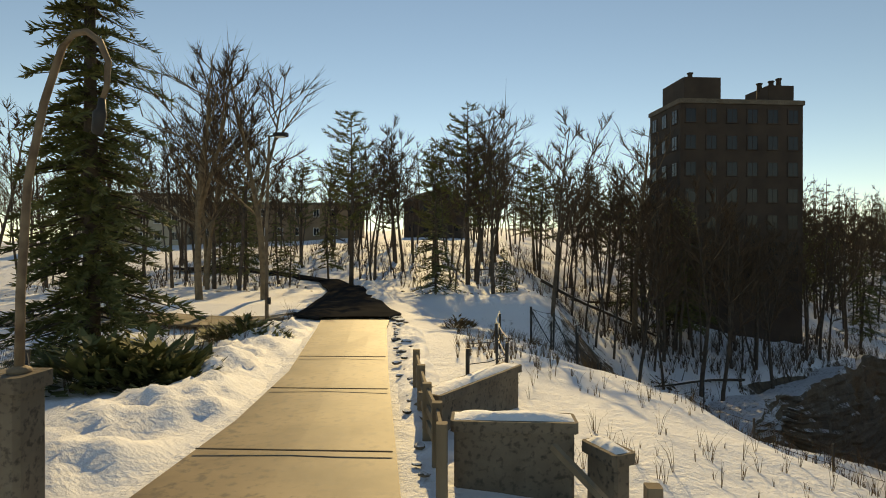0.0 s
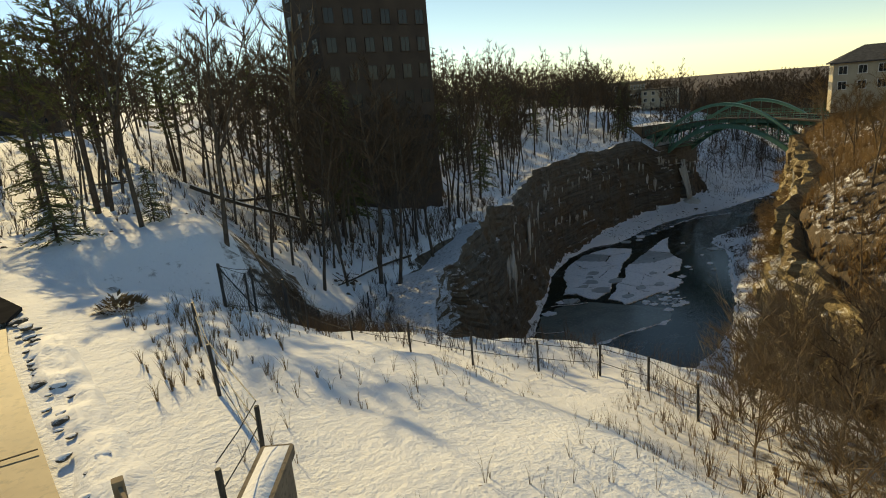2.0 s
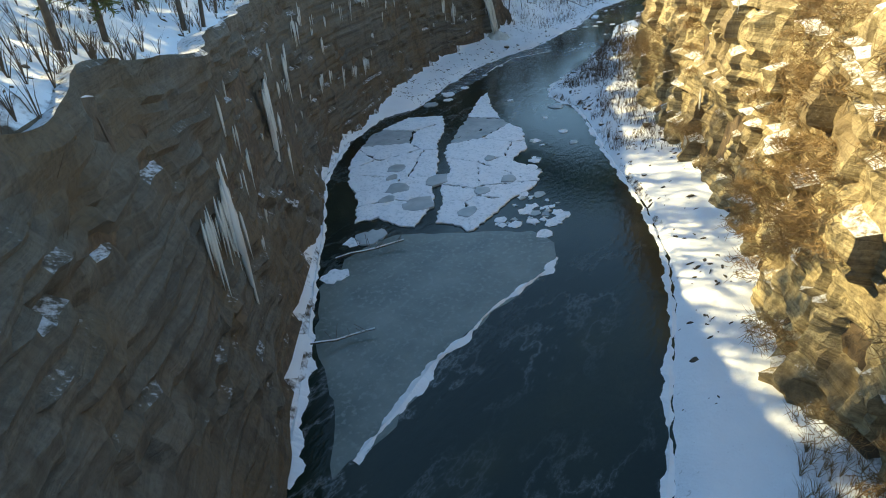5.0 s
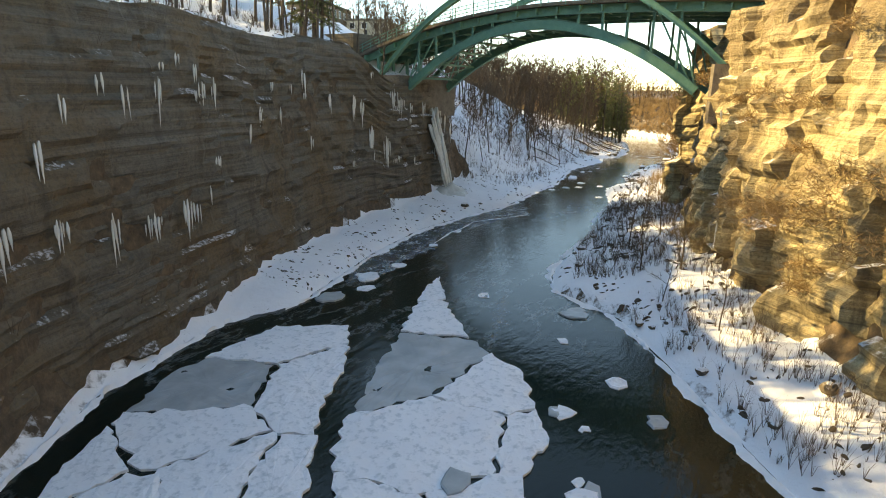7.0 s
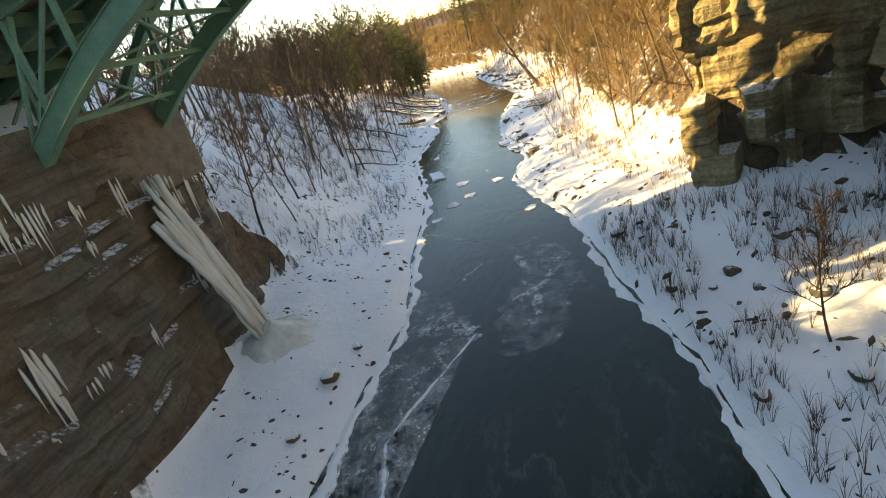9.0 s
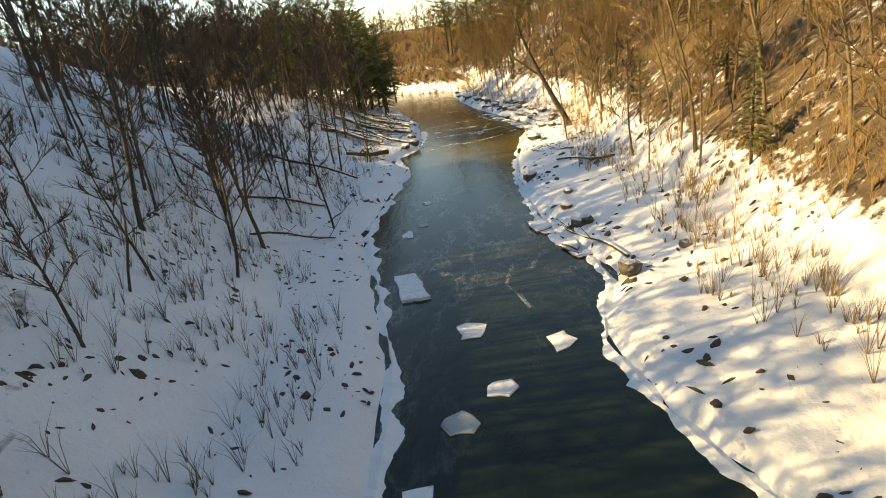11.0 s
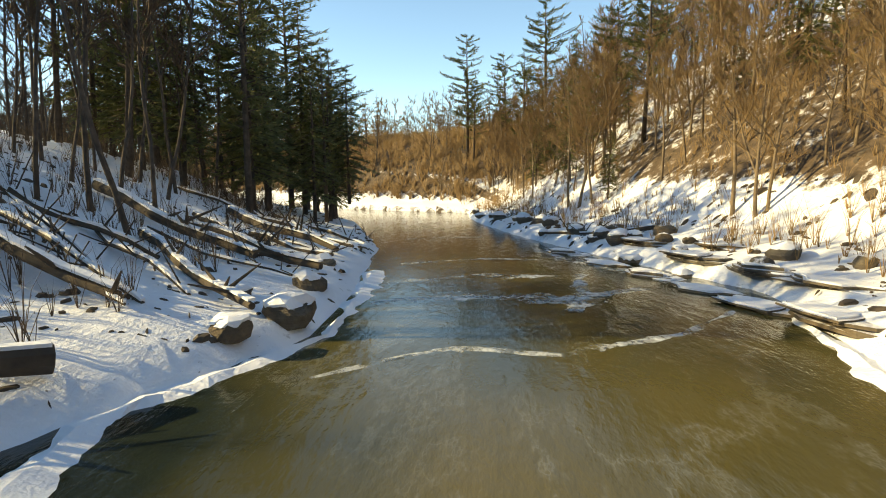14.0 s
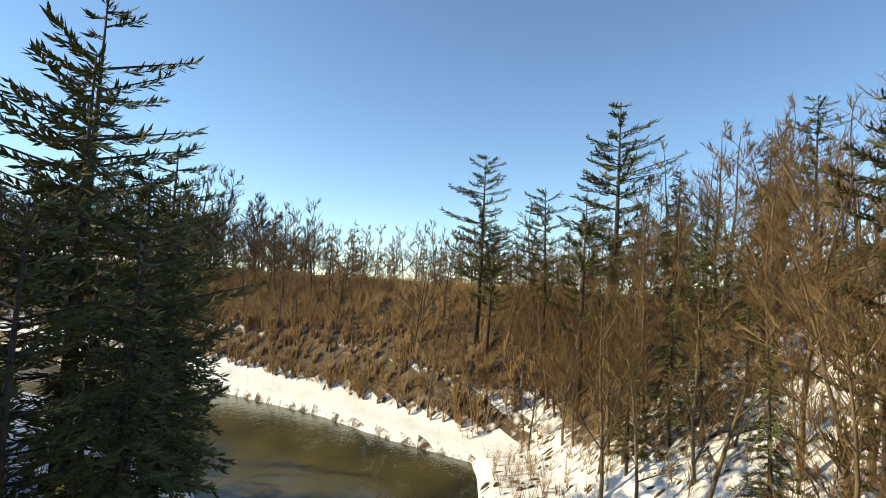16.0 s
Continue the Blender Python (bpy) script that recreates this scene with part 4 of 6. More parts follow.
        for y in yy:
            for x, h in ((x0, bottom), (x1, bottom), (x1, top), (x0, top)):
                V.append((x + skew(y) + 0.01 * max(0, y - 112) ** 1.6, y, deck(y) + h))
        for i in range(n):
            for k in range(4):
                F.append((4 * i + k, 4 * i + (k + 1) % 4, 4 * i + 4 + (k + 1) % 4, 4 * i + 4 + k))
        F += [(3, 2, 1, 0), (4 * n, 4 * n + 1, 4 * n + 2, 4 * n + 3)]
        return piece(name, mesh_of(name, V, F, mat), root, label=label)

    strip("deck_slab", 134.9, 147.3, 0.0, -0.35, MAT["concrete"], "grey concrete deck slab")
    strip("carriageway", 136.6, 145.6, 0.06, 0.004, MAT["asphalt"])
    for x in XS:
        strip("girder", x - 0.16, x + 0.16, -0.354, -1.25, G)
    for y in np.linspace(64, 124, 25):
        piece("floor_beam", beam_mesh("floor_beam", (135.2 + skew(y), y, deck(y) - 0.75), (147.0 + skew(y), y, deck(y) - 0.75), 0.18, 0.6, G), root)
    for x in (135.1, 147.1):
        for y in np.linspace(61, 133, 49):
            off = skew(y) + 0.01 * max(0, y - 112) ** 1.6
            piece("railing_post", beam_mesh("railing_post", (x + off, y, deck(y)), (x + off, y, deck(y) + 1.15), 0.07, 0.07, G), root)
        for h in (0.35, 0.75, 1.15):
            strip("rail", x - 0.035, x + 0.035, h + 0.035, h - 0.035, G)
    # stone abutments under the springings and the approach
    for y0, y1, z in ((112.3, 116.5, 16.5), (70.6, 74.9, 17.5)):
        piece("abutment", box_mesh("abutment", (15, y1 - y0, 5.5), MAT["concrete"], 0.3, (141.2 + skew((y0 + y1) / 2), (y0 + y1) / 2, z - 1.6)), root, label="dark stone abutment")
    for y, w in ((117.2, 1.0), (71.2, 1.0)):
        for x in XS:
            piece("bent_column", beam_mesh("bent_column", (x + skew(y), y, 14.5), (x + skew(y), y, deck(y) - 1.25), 0.35, 0.35, G), root)
        for a, b in zip(XS, XS[1:]):
            piece("brace", beam_mesh("brace", (a + skew(y), y, 17), (b + skew(y), y, deck(y) - 1.5), 0.14, 0.14, G), root)
    piece("abutment", box_mesh("abutment", (14, 14, 9), MAT["shale"], 0.4, (142.5, 127, 18.6)), root, label="stone approach abutment")
    piece("abutment", box_mesh("abutment", (14, 10, 9), MAT["concrete"], 0.4, (140.5, 63, 19.2)), root)


build_bridge()


# ============ icicles and frozen seeps ============
def wall_point(line, x):
    for (ax, ay), (bx, by) in zip(line, line[1:]):
        if min(ax, bx) <= x <= max(ax, bx) and ax != bx:
            t = (x - ax) / (bx - ax)
            d = Vector((bx - ax, by - ay, 0)).normalized()
            return Vector((ax + t * (bx - ax), ay + t * (by - ay), 0)), Vector((d.y, -d.x, 0)), d
    return None


def drip_mesh(seed):
    """One tapering drip, a metre long, knobbly where the water ran."""
    rng = random.Random(seed)
    V, F = [], []
    pts = [(rng.uniform(-0.03, 0.03), rng.uniform(-0.03, 0.03), 0.04 - k / 6) for k in range(7)]
    tube(V, F, pts, [0.6 * rng.uniform(0.8, 1.1), 1.0 * rng.uniform(0.85, 1.1), 0.85 * rng.uniform(0.8, 1.1), 0.65 * rng.uniform(0.8, 1.1), 0.45, 0.25, 0.04], 7)
    return mesh_of("drip", V, F, MAT["ice"], True)


DRIPS = [drip_mesh(k) for k in range(4)]


def icicle(line, x, ztop, length, width, seed, out=0.5, lean=0.1, z0=-0.6):
    rng = random.Random(seed * 31 + 5)
    p, nrm, d = wall_point(line, x)
    o = out - lean * (ztop - z0)
    m = pose(p.x + nrm.x * o, p.y + nrm.y * o, ztop, 0, 0, math.degrees(math.atan2(d.y, d.x)))
    root = empty("icicle", m, "cluster of pale icicles hanging from the shale cliff", "icicle", "icicles on the cliff")
    n = max(2, int(width / 0.24))
    for k in range(n):
        u = (k + 0.5) / n - 0.5
        L = length * max(0.2, (1 - abs(u) * 1.2) * rng.uniform(0.5, 1.05))
        r = rng.uniform(0.05, 0.1) * (0.8 + 0.75 * L / 6) * (1.0 + 0.9 * max(0, L - 4) / 6)
        piece("drip", DRIPS[rng.randrange(4)], root, pose(u * width, rng.uniform(-0.05, 0.15), rng.uniform(-0.3, 0.2) * min(1, length / 3), rng.uniform(-2, 2), rng.uniform(-2, 2)) @ Matrix.Diagonal((r * rng.uniform(1, 1.6), r, L, 1)))


# where along the south wall, height of the root, length, width
for k, (x, z, L, w) in enumerate([(72.0, 14.2, 6.5, 0.8), (73.8, 14.6, 6, 0.6), (62.4, 14.7, 10.5, 1.7), (61.8, 14.4, 6, 1.5), (49.6, 13.8, 8, 1.8), (48.4, 13.6, 4.5, 1.8), (46.8, 14.1, 5.5, 1.6), (77.6, 16.4, 4.5, 0.7), (80.2, 17.4, 4.5, 0.7),
                                  (83.2, 16.0, 3, 0.6), (86.6, 15.2, 2.6, 0.6), (90.8, 15.8, 3, 0.7), (93.4, 15.9, 2.6, 0.9), (103.8, 12.9, 2.5, 0.5), (126.6, 10.9, 5.2, 1.1), (132.2, 15.4, 3, 1.8), (133.8, 14.6, 3, 1.6),
                                  (129.6, 9.5, 6, 1.3), (144.6, 11.8, 3.4, 0.8), (146.5, 12.4, 6, 0.8), (88.2, 8.4, 4, 0.8), (94.2, 8.3, 2.6, 1.4), (91, 8.0, 2.0, 1.6), (85, 9.0, 2.0, 1.2), (81.6, 9.5, 2.4, 1.0),
                                  (98.5, 11, 2.2, 0.8), (109, 14, 2.4, 0.6), (114, 11, 2.0, 0.7), (118.5, 15, 2.6, 0.6), (63.5, 12, 3, 0.6), (75, 10.5, 2.2, 0.6), (54.5, 13.5, 4, 0.9), (50.5, 12, 3, 0.8)]):
    icicle(LEFT_FEET, x, z, L, w, k)
for k, (x, z, L, w) in enumerate([(94.6, 20.2, 3.8, 1.2), (90.6, 18.4, 2.8, 0.7), (91.5, 16.1, 2.2, 0.5), (93.6, 8.9, 3.4, 0.9), (94.3, 4.2, 2.2, 1.0), (118.4, 5.9, 2.6, 0.7), (127, 14.5, 2, 0.6)]):
    icicle(RIGHT_FEET, x, z, L, w, k + 3, out=0.9)


rr = random.Random(77)
for k in range(64):
    x = rr.uniform(50, 148)
    icicle(LEFT_FEET, x, rr.choice([rr.uniform(8, 9.5), rr.uniform(12.5, 16.5), rr.uniform(15, 18)]) * (0.8 if x > 128 else 1), rr.choice([1.2, 1.6, 2.2, 3.2]), rr.choice([0.5, 0.6, 0.9]), k + 5)


def build_icefall():
    """The frozen cascade at the end of the south wall with its cone of ice."""
    rng = random.Random(3)
    p, nrm, d = wall_point(LEFT_FEET, 141.8)
    root = empty("icefall", pose(0, 0, 0), "cream frozen waterfall against the cliff end", "icefall")
    for k in range(15):
        u = (k - 7) / 7
        x0 = p + d * (u * 1.5) + nrm * (0.2 + rng.uniform(0, 0.5))
        z0 = 13.4 - abs(u) * 2.2 + rng.uniform(-0.8, 0.8)
        x1 = p + d * (u * 1.0 + 0.8) + nrm * (1.4 + rng.uniform(0, 0.5))
        r = rng.uniform(0.07, 0.19)
        V, F = [], []
        zb = 1.2 + 3.5 * abs(u) * rng.random()
        pts, rad = [], []
        for q in range(10):
            t = q / 9
            c = x0.lerp(x1, t) - nrm * 0.9 * (1 - t) ** 1.5
            pts.append((c.x + rng.uniform(-0.1, 0.1), c.y + rng.uniform(-0.1, 0.1), z0 + (zb - z0) * t))
            rad.append(r * (0.5 + 0.9 * math.sin(math.pi * min(1, 0.15 + t * 0.7))) * rng.uniform(0.75, 1.25))
        tube(V, F, pts, rad, 8)
        piece("ice_column", mesh_of("ice_column", V, F, MAT["ice"], True), root)
    V, F = [], []
    n, m = 28, 9
    c = p + d * 0.8 + nrm * 2.2
    for i in range(m):
        r = 2.7 * i / (m - 1)
        for k in range(n):
            a = 2 * math.pi * k / n
            x, y = c.x + r * math.cos(a) * 1.15, c.y + r * math.sin(a)
            V.append((x, y, max(lz(x, y) - 0.15, 0.0) + 1.7 * (1 - i / (m - 1)) ** 1.3 + 0.4 * float(vnoise(x * 1.3, y * 1.3))))
    for i in range(m - 1):
        for k in range(n):
            F.append((i * n + k, i * n + (k + 1) % n, (i + 1) * n + (k + 1) % n, (i + 1) * n + k))
    piece("ice_cone", mesh_of("ice_cone", V, F, MAT["ice"], True), root, label="domed mound of cream ice")


build_icefall()


# ============ ice on the water ============
def slab(name, outline, z, thick, mat, label, seed, category="ice floe", group="", ragged=0.5, lumps=0.06, step=1.0, kind=""):
    """A floating slab with a ragged rim and an uneven top."""
    rng = random.Random(seed)
    rim = []
    for (ax, ay), (bx, by) in zip(outline, outline[1:] + outline[:1]):
        n = max(1, int(math.hypot(bx - ax, by - ay) / step))
        for k in range(n):
            t = k / n
            x, y = ax + (bx - ax) * t, ay + (by - ay) * t
            q = ragged * (0.55 if k else 0.3)
            rim.append((x + rng.uniform(-q, q), y + rng.uniform(-q, q)))
    cx, cy = sum(p[0] for p in rim) / len(rim), sum(p[1] for p in rim) / len(rim)
    V, F = [], []
    n, rings = len(rim), 5
    for k in range(rings + 1):
        s = 1 - (k / rings) ** 1.2 if k else 1.0
        for x, y in rim:
            px, py = cx + (x - cx) * s, cy + (y - cy) * s
            V.append((px, py, z + thick * (0.8 if k == 0 else 1) + (lumps * 2 * float(fbm(px * 0.9 + seed, py * 0.9, 3)) if k else 0)))
    for k in range(rings):
        for i in range(n):
            F.append((k * n + i, k * n + (i + 1) % n, (k + 1) * n + (i + 1) % n, (k + 1) * n + i))
    q = len(V)
    V += [(x, y, z - 0.12) for x, y in rim]
    for i in range(n):
        F.append((q + i, q + (i + 1) % n, (i + 1) % n, i))
    return thing(name, mesh_of(name, V, F, mat), pose(0, 0, 0), label, category, group, kind)


slab("ice_sheet", [(50, 64), (53.0, 68.9), (56, 71.8), (58.6, 74.2), (63.9, 75.6), (68.6, 74.4), (72.3, 68.8), (75.4, 64.2), (74.4, 61.4), (71.6, 59.5), (66.6, 60.3), (61.2, 60.5), (56.2, 60.9), (50.7, 59.6), (46, 60)], 0.0, 0.03, MAT["grey_ice"],
     "thin grey-green sheet of clear ice on the pool", 2, "ice sheet", lumps=0.0, ragged=0.6)
# the broken white floe: plates of snow-covered ice with dark leads between them
MAT["floe"] = mottled("snowy_floe_ice", (0.80, 0.81, 0.84), (0.86, 0.86, 0.88), 0.35, 0.6, c3=(0.60, 0.63, 0.66), strength=0.5, distance=0.08)
MAT["melt"] = mottled("grey_melt_ice", (0.30, 0.33, 0.34), (0.46, 0.49, 0.50), 0.6, 0.3, strength=0.1)


def clip(poly, px, py, nx, ny):
    """The part of a polygon on the inner side of a line."""
    out = []
    for (ax, ay), (bx, by) in zip(poly, poly[1:] + poly[:1]):
        da, db = (ax - px) * nx + (ay - py) * ny, (bx - px) * nx + (by - py) * ny
        if da <= 0:
            out.append((ax, ay))
        if (da < 0) != (db < 0) and da != db:
            t = da / (da - db)
            out.append((ax + (bx - ax) * t, ay + (by - ay) * t))
    return out


def broken_floe(outline, seeds, seed, label):
    rng = random.Random(seed)
    root = empty("ice_floe", pose(0, 0, 0), label, "ice floe", "ice floes on the pool")
    for i, (x, y) in enumerate(seeds):
        poly = list(outline)
        for j, (u, v) in enumerate(seeds):
            if i != j and poly:
                gap = rng.uniform(-0.04, 0.02) if rng.random() < 0.7 else rng.uniform(0.06, 0.2)
                L = math.hypot(u - x, v - y)
                poly = clip(poly, (x + u) / 2 - (u - x) / L * gap, (y + v) / 2 - (v - y) / L * gap, (u - x) / L, (v - y) / L)
        if len(poly) < 3:
            continue
        grey = rng.random() < 0.08
        ob = slab("plate", poly, 0.0, 0.06 if grey else rng.uniform(0.13, 0.2), MAT["melt"] if grey else MAT["floe"], "", seed * 50 + i, "", ragged=0.38, step=0.45)
        ob.parent = root
        for key in list(ob.keys()):
            del ob[key]
        if grey:
            ob["label"] = "grey half-melted plate"


def seeds_in(outline, n, seed):
    rng = random.Random(seed)
    xs, ys = [p[0] for p in outline], [p[1] for p in outline]
    out = []
    while len(out) < n:
        x, y = rng.uniform(min(xs), max(xs)), rng.uniform(min(ys), max(ys))
        hit = False
        for (ax, ay), (bx, by) in zip(outline, outline[1:] + outline[:1]):
            if (ay > y) != (by > y) and x < (bx - ax) * (y - ay) / (by - ay) + ax:
                hit = not hit
        if hit and all((x - u) ** 2 + (y - v) ** 2 > 9.0 for u, v in out):
            out.append((x, y))
    return out


FLOE_A = [(80.4, 91.6), (87.8, 95.3), (96.2, 95.4), (99.0, 91.4), (94.0, 87.4), (90.0, 85.6), (83.3, 80.6), (79.4, 78.6), (75.9, 75.6), (70.7, 73.8), (69.9, 75.4), (70.4, 78.2), (68.3, 79.5), (72.4, 82.9), (75.3, 87.2)]
FLOE_B = [(112.0, 92.0), (105.7, 87.4), (102.0, 83.6), (98.9, 78.4), (93.5, 74.7), (89.4, 74.4), (87.8, 69.6), (84.3, 68.5), (79.2, 69.1), (76.2, 68.7), (72.4, 68.9), (73.0, 71.2), (72.2, 72.7), (76.0, 74.6), (79.6, 77.4), (83.2, 78.8), (87.7, 82.8), (94.3, 85.6), (101.8, 88.4), (108.0, 91.0)]
broken_floe(FLOE_A, seeds_in(FLOE_A, 12, 3), 5, "wide snow-covered ice floe broken into plates by dark leads")
broken_floe(FLOE_B, seeds_in(FLOE_B, 13, 4), 6, "pointed snow-covered ice floe broken into plates by dark leads")
rr = random.Random(9)
for k, (x, y, r) in enumerate([(80.7, 84.6, 1.1), (76.4, 80.9, 1.2), (80.3, 78.4, 1.3), (73.7, 80.2, 0.8), (74.6, 76.6, 1.5), (75.4, 71.2, 1.0), (84.4, 71.8, 0.9), (88.4, 76.8, 0.7), (78.4, 83.4, 0.7), (80.4, 72.6, 0.8)]):
    ring = [(x + r * rr.uniform(0.7, 1.2) * math.cos(a) * 1.3, y + r * rr.uniform(0.7, 1.2) * math.sin(a)) for a in (2 * math.pi * i / 9 for i in range(9))]
    slab("melt_pond", ring, 0.1, 0.16, MAT["melt"], "grey melt pond on the snowy floe", 90 + k, "melt pond", "melt ponds on the floe", ragged=0.25, step=0.5, lumps=0.0)
rr = random.Random(12)
SMALL = [(66.8, 76.3, 1.5), (65.6, 77.2, 0.9), (60.3, 74.4, 1.2), (75.6, 62.8, 0.8), (110.4, 79.1, 1.2), (105, 78, 0.5), (110, 86.5, 0.5), (188.4, 104.2, 0.6), (190.2, 103.2, 0.5), (196.0, 103.4, 0.4),
         (160.6, 92.4, 0.6), (163, 101.2, 0.6), (166.4, 100.0, 0.7), (168.4, 98.4, 0.6), (171.5, 95.6, 0.7), (173.4, 99.6, 0.8), (103, 96.4, 1.1), (106, 95.6, 0.8), (108.6, 97.2, 1.2), (113, 97.0, 0.8), (98, 70.6, 0.7), (101, 73.4, 0.6), (121, 98.2, 0.5), (128, 99.2, 0.5)]
BRASH = [(83.9, 70.6), (82.1, 67.9), (81.0, 65.5), (79.6, 63.9), (77.5, 65.1), (77.1, 66.9), (75.0, 67.3), (79.3, 65.5), (80.0, 67.4), (77.8, 63.6), (87.5, 71.2), (90.6, 72.6), (95.2, 74.6)]
for x, y in BRASH:
    for k in range(4):
        SMALL.append((x + rr.uniform(-1.3, 1.3), y + rr.uniform(-1.1, 1.1), rr.choice([0.25, 0.35, 0.5, 0.7])))
for k, (x, y, r) in enumerate(SMALL):
    n = rr.randint(5, 8)
    ring = [(x + r * rr.uniform(0.65, 1.15) * math.cos(a) * 1.2, y + r * rr.uniform(0.65, 1.15) * math.sin(a)) for a in (2 * math.pi * i / n + rr.uniform(-0.2, 0.2) for i in range(n))]
    slab("ice_block", ring, 0.0, rr.uniform(0.08, 0.2) if r > 0.9 else 0.06, MAT["floe"] if k % 4 else MAT["melt"], "small snow-topped slab of river ice", 40 + k, "ice floe", "loose ice slabs on the river", ragged=0.42, step=0.4)
slab("ice_block", [(180.6, 104.2), (180.9, 103.0), (179.4, 102.3), (177.4, 101.8), (177.2, 103.4), (178.8, 103.6)], 0.0, 0.22, MAT["floe"], "thick snow-topped slab of river ice", 77, "ice floe", "loose ice slabs on the river", ragged=0.3, step=0.5)
# ridge of crushed snow along the rim of the clear sheet, and the shelf at the foot of the south wall
def strip_on_water(name, line, widths, z, mat, label, seed, category, kind="stuff"):
    V, F = [], []
    pts = []
    for (ax, ay, aw), (bx, by, bw) in zip([(*p, w) for p, w in zip(line, widths)], [(*p, w) for p, w in zip(line[1:], widths[1:])]):
        n = max(2, int(math.hypot(bx - ax, by - ay) / 0.35))
        pts += [(ax + (bx - ax) * k / n, ay + (by - ay) * k / n, aw + (bw - aw) * k / n) for k in range(n)]
    for i, (x, y, w) in enumerate(pts):
        x2, y2, _ = pts[min(i + 1, len(pts) - 1)]
        x1, y1, _ = pts[max(i - 1, 0)]
        L = math.hypot(x2 - x1, y2 - y1) or 1
        nx, ny = (y2 - y1) / L, -(x2 - x1) / L
        wl = w * max(0.05, 0.6 + 1.3 * float(fbm(x * 0.8 + seed, y * 0.8, 3)))
        wr = w * max(0.05, 0.6 + 1.3 * float(fbm(x * 0.8 - seed, y * 0.8 + 9, 3)))
        V += [(x + nx * wl, y + ny * wl, -0.03), (x, y, z * (0.7 + 0.9 * float(vnoise(x * 2, y * 2 + seed)))), (x - nx * wr, y - ny * wr, -0.03)]
    for i in range(len(pts) - 1):
        q = 3 * i
        F += [(q, q + 1, q + 4, q + 3), (q + 1, q + 2, q + 5, q + 4)]
    return tagged(new(name, mesh_of(name, V, F, mat)), label, category, kind=kind)


strip_on_water("ice_ridge", [(72.4, 60.0), (70.1, 59.8), (66.6, 60.3), (63.5, 60.8), (59.7, 60.6), (56.3, 60.9), (52, 60.2), (47, 59.8)], [0.3, 0.6, 0.5, 0.35, 0.6, 0.8, 0.7, 0.6], 0.22, MAT["snow"], "ridge of crushed white ice at the edge of the clear sheet", 3, "ice")
strip_on_water("ice_shelf", [(44, 61.6), (51.6, 68.3), (58.9, 75.1), (65.3, 80.8), (74.1, 89.7), (85.4, 96.6), (95, 99.0), (100, 98.6)], [0.9, 0.7, 0.4, 0.35, 0.4, 0.45, 0.5, 1.2], 0.3, MAT["snow"], "narrow shelf of ice along the foot of the cliff", 8, "ice")
strip_on_water("shore_ice", [(x, float(edge(EDGE_L, x)) - 0.5) for x in range(99, 236, 3)], [0.7] * 46, 0.16, MAT["snow"], "ragged shelf of shore ice along the shaded bank", 12, "ice")
strip_on_water("shore_ice", [(x, float(edge(EDGE_R, x)) + 0.4) for x in range(48, 228, 3)], [0.6] * 60, 0.16, MAT["snow"], "ragged shelf of shore ice along the far bank", 15, "ice")
strip_on_water("ice_ridge", [(141.6, 96.3), (136.1, 99), (133.4, 100.2), (130, 99.6), (127.2, 99.7), (124.4, 99.2), (121, 98.4)], [0.15, 0.3, 0.25, 0.3, 0.3, 0.25, 0.1], 0.06, MAT["snow"], "thin white crust along the edge of the slush", 37, "ice")
def foam_material(name, base, most):
    m, nt, b = material(name, base, 0.5)
    v = coords(nt, (1, 1, 1))
    n1, n2 = noise_tex(nt, v, 0.8, 6.0, 0.7), noise_tex(nt, v, 4.0, 5.0, 0.65)
    cover = ramp(nt, maths(nt, "ADD", maths(nt, "MULTIPLY", n1, 0.65), maths(nt, "MULTIPLY", n2, 0.35)), [(0.44, (0.0, 0.0, 0.0)), (0.64, (most, most, most))])
    nt.links.new(cover, b.inputs["Alpha"])
    bump(nt, b, n2, 0.4, 0.05)
    return m


MAT["foam"] = foam_material("river_foam", (0.75, 0.78, 0.79), 0.9)
MAT["film"] = foam_material("thin_ice_film", (0.55, 0.6, 0.62), 0.42)
MAT["slush"] = foam_material("grey_slush_ice", (0.5, 0.53, 0.55), 0.6)
slab("ice_sheet", [(141.6, 96.8), (136, 99.3), (133.4, 100.4), (127.2, 99.9), (122.6, 99.8), (119.6, 97.4), (114, 97.4), (108, 96.4), (106, 97.6), (113, 101.0), (120.3, 102.6), (127.9, 103.6), (135.5, 102.6), (141, 101.2)], 0.0, 0.025, MAT["slush"],
     "thin grey slush ice drifting along the shaded bank", 31, "ice sheet", lumps=0.01, ragged=1.0, step=0.6)
slab("ice_sheet", [(183.4, 106.0), (181.9, 106.4), (179.4, 105.6), (176.6, 105.2), (175.6, 106.6), (180, 107.4)], 0.0, 0.03, MAT["slush"], "thin grey shore ice beside the snowy bank", 33, "ice sheet", lumps=0.01, ragged=0.5)
slab("ice_sheet", [(147.3, 102.4), (148.8, 100.6), (146.2, 98.4), (143.7, 96.8), (141.9, 96.1), (142.2, 98.9), (142.6, 101.6)], 0.0, 0.022, MAT["slush"], "thin grey slush ice with open dark leads", 41, "ice sheet", lumps=0.01, ragged=0.8, step=0.6)
slab("ice_sheet", [(153.0, 93.2), (150.8, 90.4), (146.1, 89.8), (140.9, 91.1), (138.9, 92.6), (138.8, 94.6), (142.9, 95.1), (148.0, 93.7)], 0.0, 0.02, MAT["film"], "translucent new ice film on dark water", 42, "ice sheet", lumps=0.01, ragged=0.9, step=0.6)
